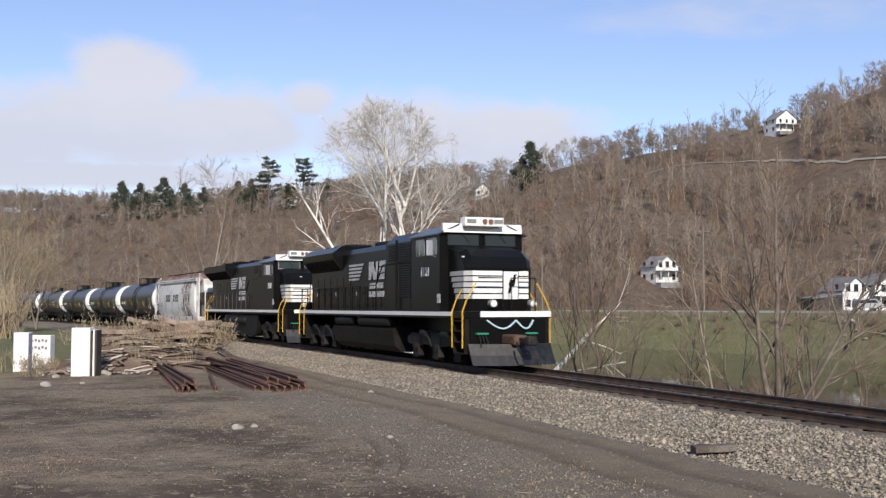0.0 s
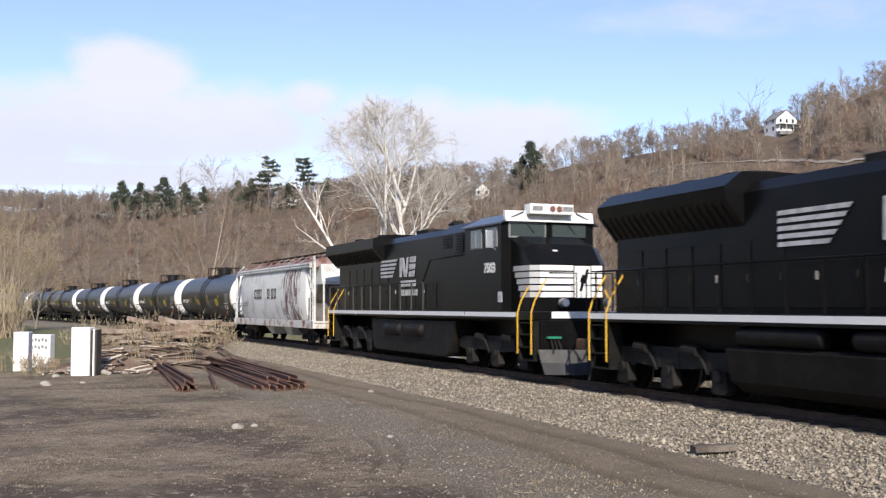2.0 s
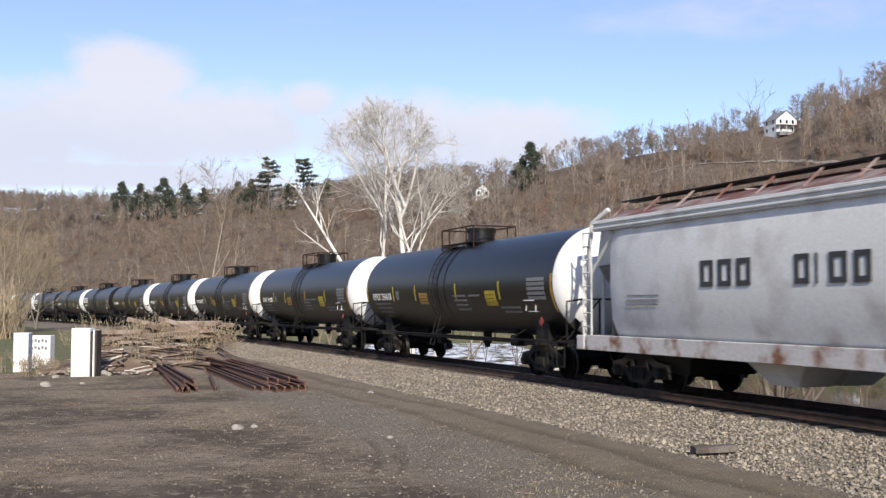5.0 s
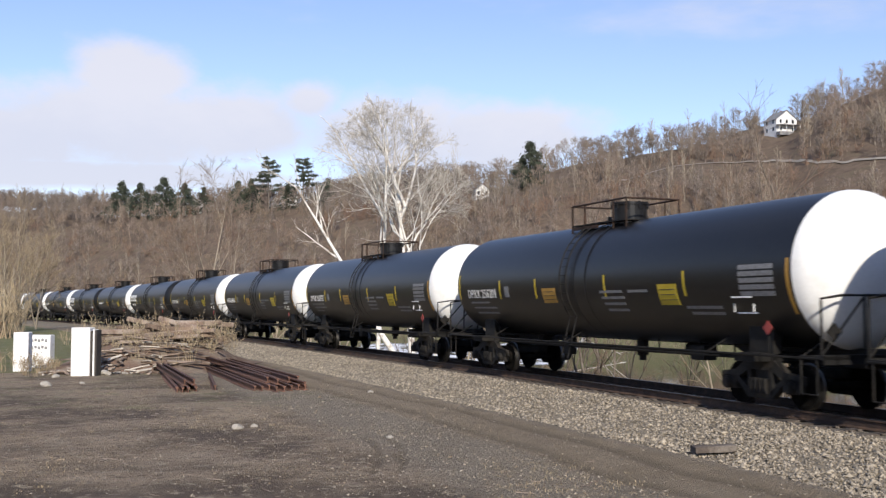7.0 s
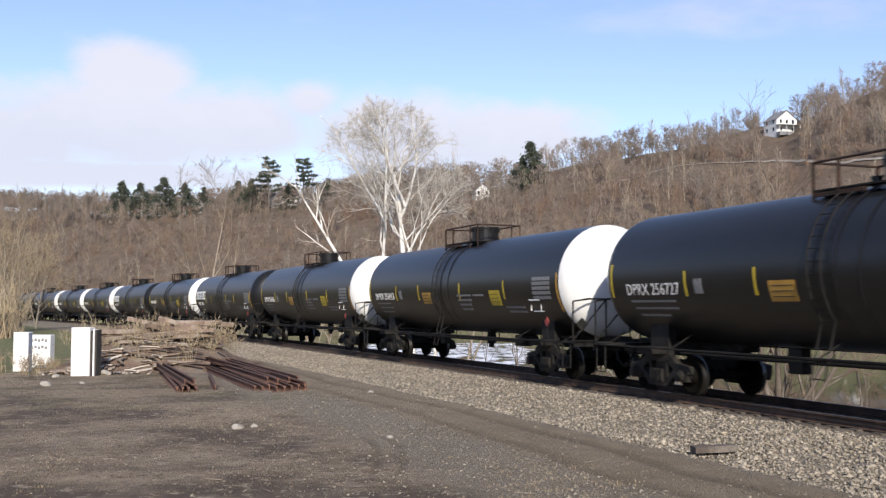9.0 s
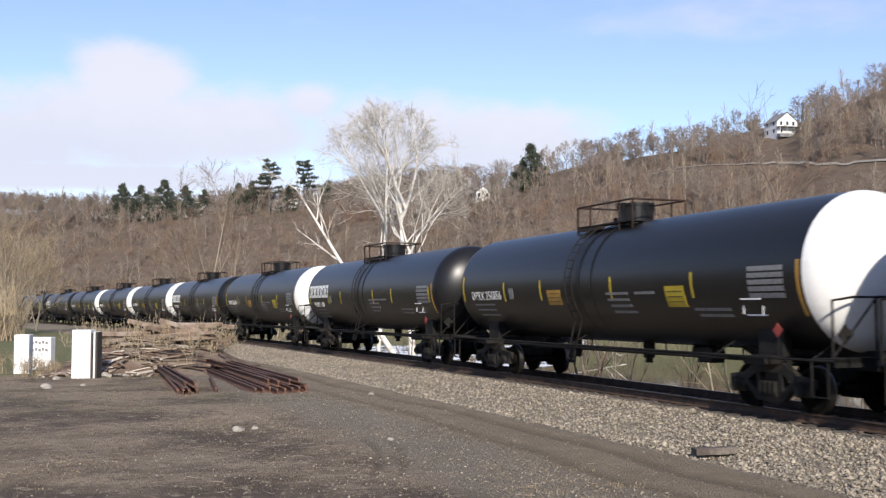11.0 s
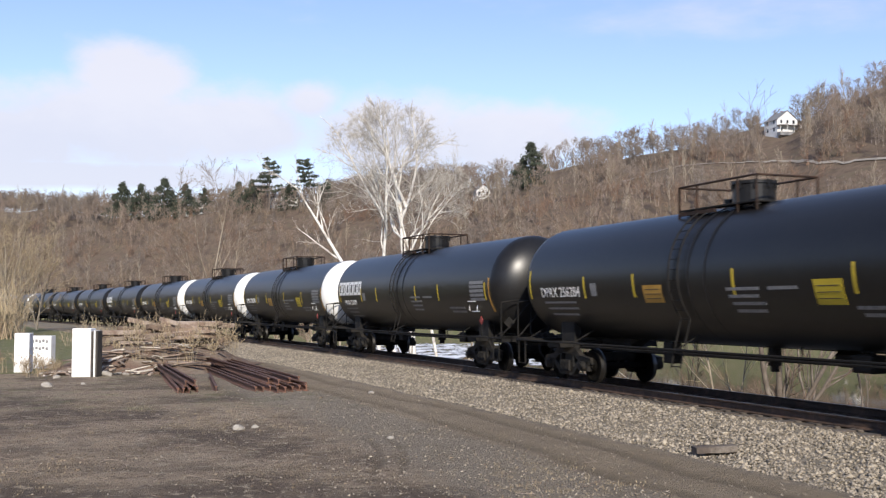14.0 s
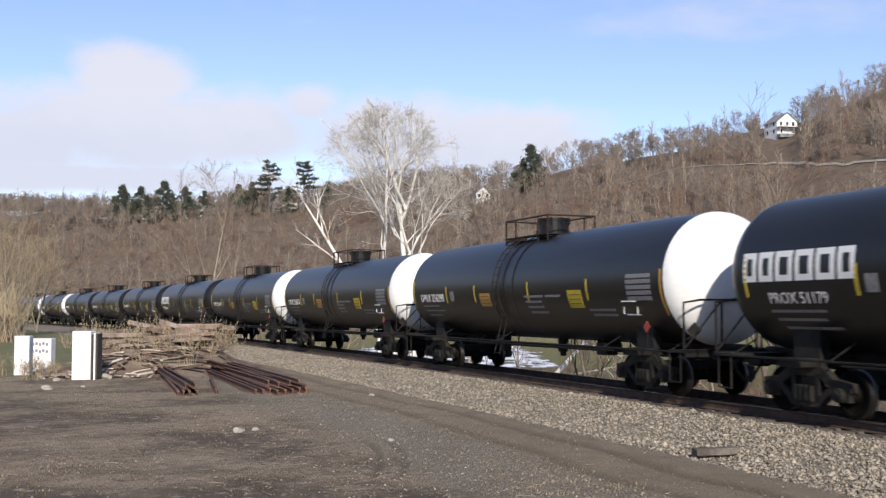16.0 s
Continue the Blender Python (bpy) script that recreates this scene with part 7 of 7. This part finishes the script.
def cover_ground():
    rng = np.random.default_rng(12)

    def strip(n, s0, s1, w0, w1, power=1.0):
        s = s1 - (s1 - s0) * rng.random(n) ** power
        w = rng.uniform(w0, w1, n)
        x, y, _ = on_track(s, w)
        return np.stack([x, y], 1), s, w

    # ballast shoulder
    P, s, w = strip(52000, -62, -6, 1.35, 4.7, 1.7)
    z = np.interp(w, [1.7, 2.3, 3.2, 4.2, 5.2], [-.20, -.235, -.31, -.39, -.42]) + rng.uniform(-.012, .022, len(w))
    stones("ballast_stones", np.column_stack([P, z]), .027, M["stone"], "loose grey and buff crushed stone along the track", "gravel")
    P, s, w = strip(9000, -50, 0, -.62, .62, 1.5)
    stones("crib_stones", np.column_stack([P, np.full(len(w), -.195)]), .024, M["stone_dark"], "oil-darkened crushed stone between the rails", "gravel", 2)
    # gravel scattered over the yard
    d = 10.5 * (60 / 10.5) ** rng.random(45000)
    az = rng.uniform(-.46, .46, 45000)
    x, y = az * d, d
    s, w = track_coords(x, y)
    ok = (w > 4.3) & ((rng.random(len(w)) < np.interp(w, [4.3, 4.9, 6.5, 7.0, 9, 14, 30], [.6, .12, .12, .8, .35, .03, .02])))
    x, y = x[ok], y[ok]
    z = ground_z(x, y) + .004
    stones("yard_gravel", np.column_stack([x, y, z]), .0125, M["stone"], "gravel scattered over the bare earth of the yard", "gravel", 5)
    d = 10.5 * (40 / 10.5) ** rng.random(48000)
    az = rng.uniform(-.46, .40, 48000)
    x, y = az * d, d
    s, w = track_coords(x, y)
    nz = vnoise(x, y, 2.2, 9)
    ok = (w > 6.0) & (rng.random(len(w)) < .14 + nz)
    x, y = x[ok], y[ok]
    stones("earth_clods", np.column_stack([x, y, ground_z(x, y) + .002]), .0135, M["clod"], "brown clods and grit on the bare yard", "earth", 15)
    # dry grass, thickest near the heap and along the lane's edge
    d = 11 * (70 / 11) ** rng.random(9000)
    az = rng.uniform(-.46, .46, 9000)
    x, y = az * d, d
    s, w = track_coords(x, y)
    nz = vnoise(x, y, 3.0, 4)
    ok = (w > 6.2) & (rng.random(len(w)) < np.clip(-.1 + nz * 1.8 + (d > 22) * .35, 0, 1))
    x, y = x[ok], y[ok]
    blades("dry_grass", np.column_stack([x, y, ground_z(x, y) - .01]), .015, .05, .006, M["dry_grass"], "short dead grass and straw on the yard", "grass", 1.3)
    h = np.column_stack([rng.uniform(-12.4, -9.0, 30), rng.uniform(35.8, 38.0, 30), np.full(30, GZ + .3)])
    blades("dry_stalks", h, .12, .45, .008, M["straw_twig"], "tangled dry stalks growing through the scrap heap", "weeds", .7, 5, 8)
    h = np.column_stack([rng.uniform(-17, -12.4, 30), rng.uniform(33.6, 37, 30), np.full(30, GZ)])
    blades("dry_weeds", h, .10, .4, .007, M["straw_twig"], "dry weeds round the white blocks", "weeds", .9, 5, 9)
    ss, ww = rng.uniform(-130, 10, 1500), rng.uniform(-7.5, -4.2, 1500)
    x, y, _ = on_track(ss, ww)
    blades("bank_grass", np.column_stack([x, y, ground_z(x, y, False) - .05]), .15, .5, .012, M["dry_grass"], "straw-coloured grass behind the track", "grass", .6, 6, 10)
    # twigs and chips
    n = 260
    d = 12 * (45 / 12) ** rng.random(n)
    az = rng.uniform(-.46, .2, n)
    x, y = az * d, d
    _, w = track_coords(x, y)
    x, y = x[w > 6], y[w > 6]
    z = ground_z(x, y) + .01
    a = rng.uniform(0, np.pi, len(x))
    ln = rng.uniform(.03, .12, len(x))
    segs = [(np.array([p - math.cos(t) * l, q - math.sin(t) * l, r]), np.array([p + math.cos(t) * l, q + math.sin(t) * l, r + .01]), .006, .004, 0) for p, q, r, t, l in zip(x, y, z, a, ln)]
    v, f = seg_mesh(segs, lambda s: 3)
    tagged(new("twigs", fast_mesh("twigs", v, f, M["grey_wood"])), "broken twigs and bark chips on the ground", "twigs", kind="stuff")
    # a few pale stones that stand out
    for k, (x, y, r) in enumerate(((-11.0, 29.4, .16), (-10.4, 30.6, .08), (-3.75, 19.4, .11), (-3.5, 19.7, .07), (-.9, 18.0, .06), (-1.9, 27.8, .08), (-12.2, 33.4, .12), (-11.0, 34.6, .20), (-10.75, 34.9, .15), (-11.3, 34.8, .13), (-10.4, 34.7, .11), (-11.6, 35.1, .12), (-8.3, 32.2, .12))):
        rr = np.random.default_rng(k)
        bm = B()
        bmesh.ops.create_icosphere(bm, subdivisions=2, radius=r)
        for v in bm.verts:
            v.co *= 1 + .35 * noise.noise(v.co * (2.2 / r * .5) + Vector((k * 3, 0, 0)))
            v.co.z *= .6
        o = part("stone", bm, M["pale_stone"], None)
        o.matrix_basis = pose(x, y, float(ground_z(np.array([x]), np.array([y]))[0]) + r * .25)
        tagged(o, "pale broken stone lying on the yard", "stone", "pale stones on the yard")


M["clod"] = material("brown_earth_clods", (0.16, 0.122, 0.083), 0.95, var=0.2, scale=1, fine=20, bump=0.3, second=(.24, .19, .133), island=.4)
M["stone_dark"] = material("oily_crushed_stone", (0.13, 0.115, 0.10), 0.9, var=0.2, scale=2, fine=30, bump=0.3, island=.4)
cover_ground()


def far_bank_litter():
    rng = np.random.default_rng(31)
    s, w = rng.uniform(-95, -40, 70), rng.uniform(-79, -75, 70)
    x, y, _ = on_track(s, w)
    z = ground_z(np.array(x), np.array(y), False) + .1
    keep = x / y > .36
    stones("bank_rubble", np.column_stack([x, y, z])[keep], .3, M["pale_stone"], "pale rubble and litter on the far river bank", "rubble", 6)


far_bank_litter()


# ---- ties ----
def build_ties():
    bm = B()
    box(bm, -.115, .115, -1.30, 1.30, -.36, -.178, .012)
    me = bpy.data.meshes.new("tie")
    bm.to_mesh(me)
    bm.free()
    me.materials.append(M["tie"])
    bed = bpy.data.objects["track_bed"]
    rnd = random.Random(2)
    for i in range(300):
        s = 22 - i * .53
        x, y, h = on_track(s + rnd.uniform(-.03, .03), rnd.uniform(-.05, .05))
        o = new("tie", me)
        o.parent = bed
        o.matrix_basis = pose(float(x), float(y), rnd.uniform(-.012, .004), 0, 0, 90 - math.degrees(float(h)) + rnd.uniform(-1, 1))


build_ties()


def motions():
    """The train rolls along the curve at its steady pace; the wheels turn with it."""
    times = [i * .5 for i in range(33)]
    for thing, u, half in CARS:
        walk(thing, [(t, place_car(train_s(u, t), half)) for t in times])
    frames = [i / FPS for i in range(0, int(16 * FPS) + 1)]
    first = {}
    for w, x, r in WHEELS:
        if r not in first:
            walk(w, [(t, pose(0, 0, r, 0, math.degrees(train_s(0, t) / r) % 360, 0)) for t in frames])
            first[r] = w.animation_data
        else:       # wheels of one size roll alike
            w.rotation_mode = "QUATERNION"
            w.animation_data_create()
            w.animation_data.action, w.animation_data.action_slot = first[r].action, first[r].action_slot


motions()
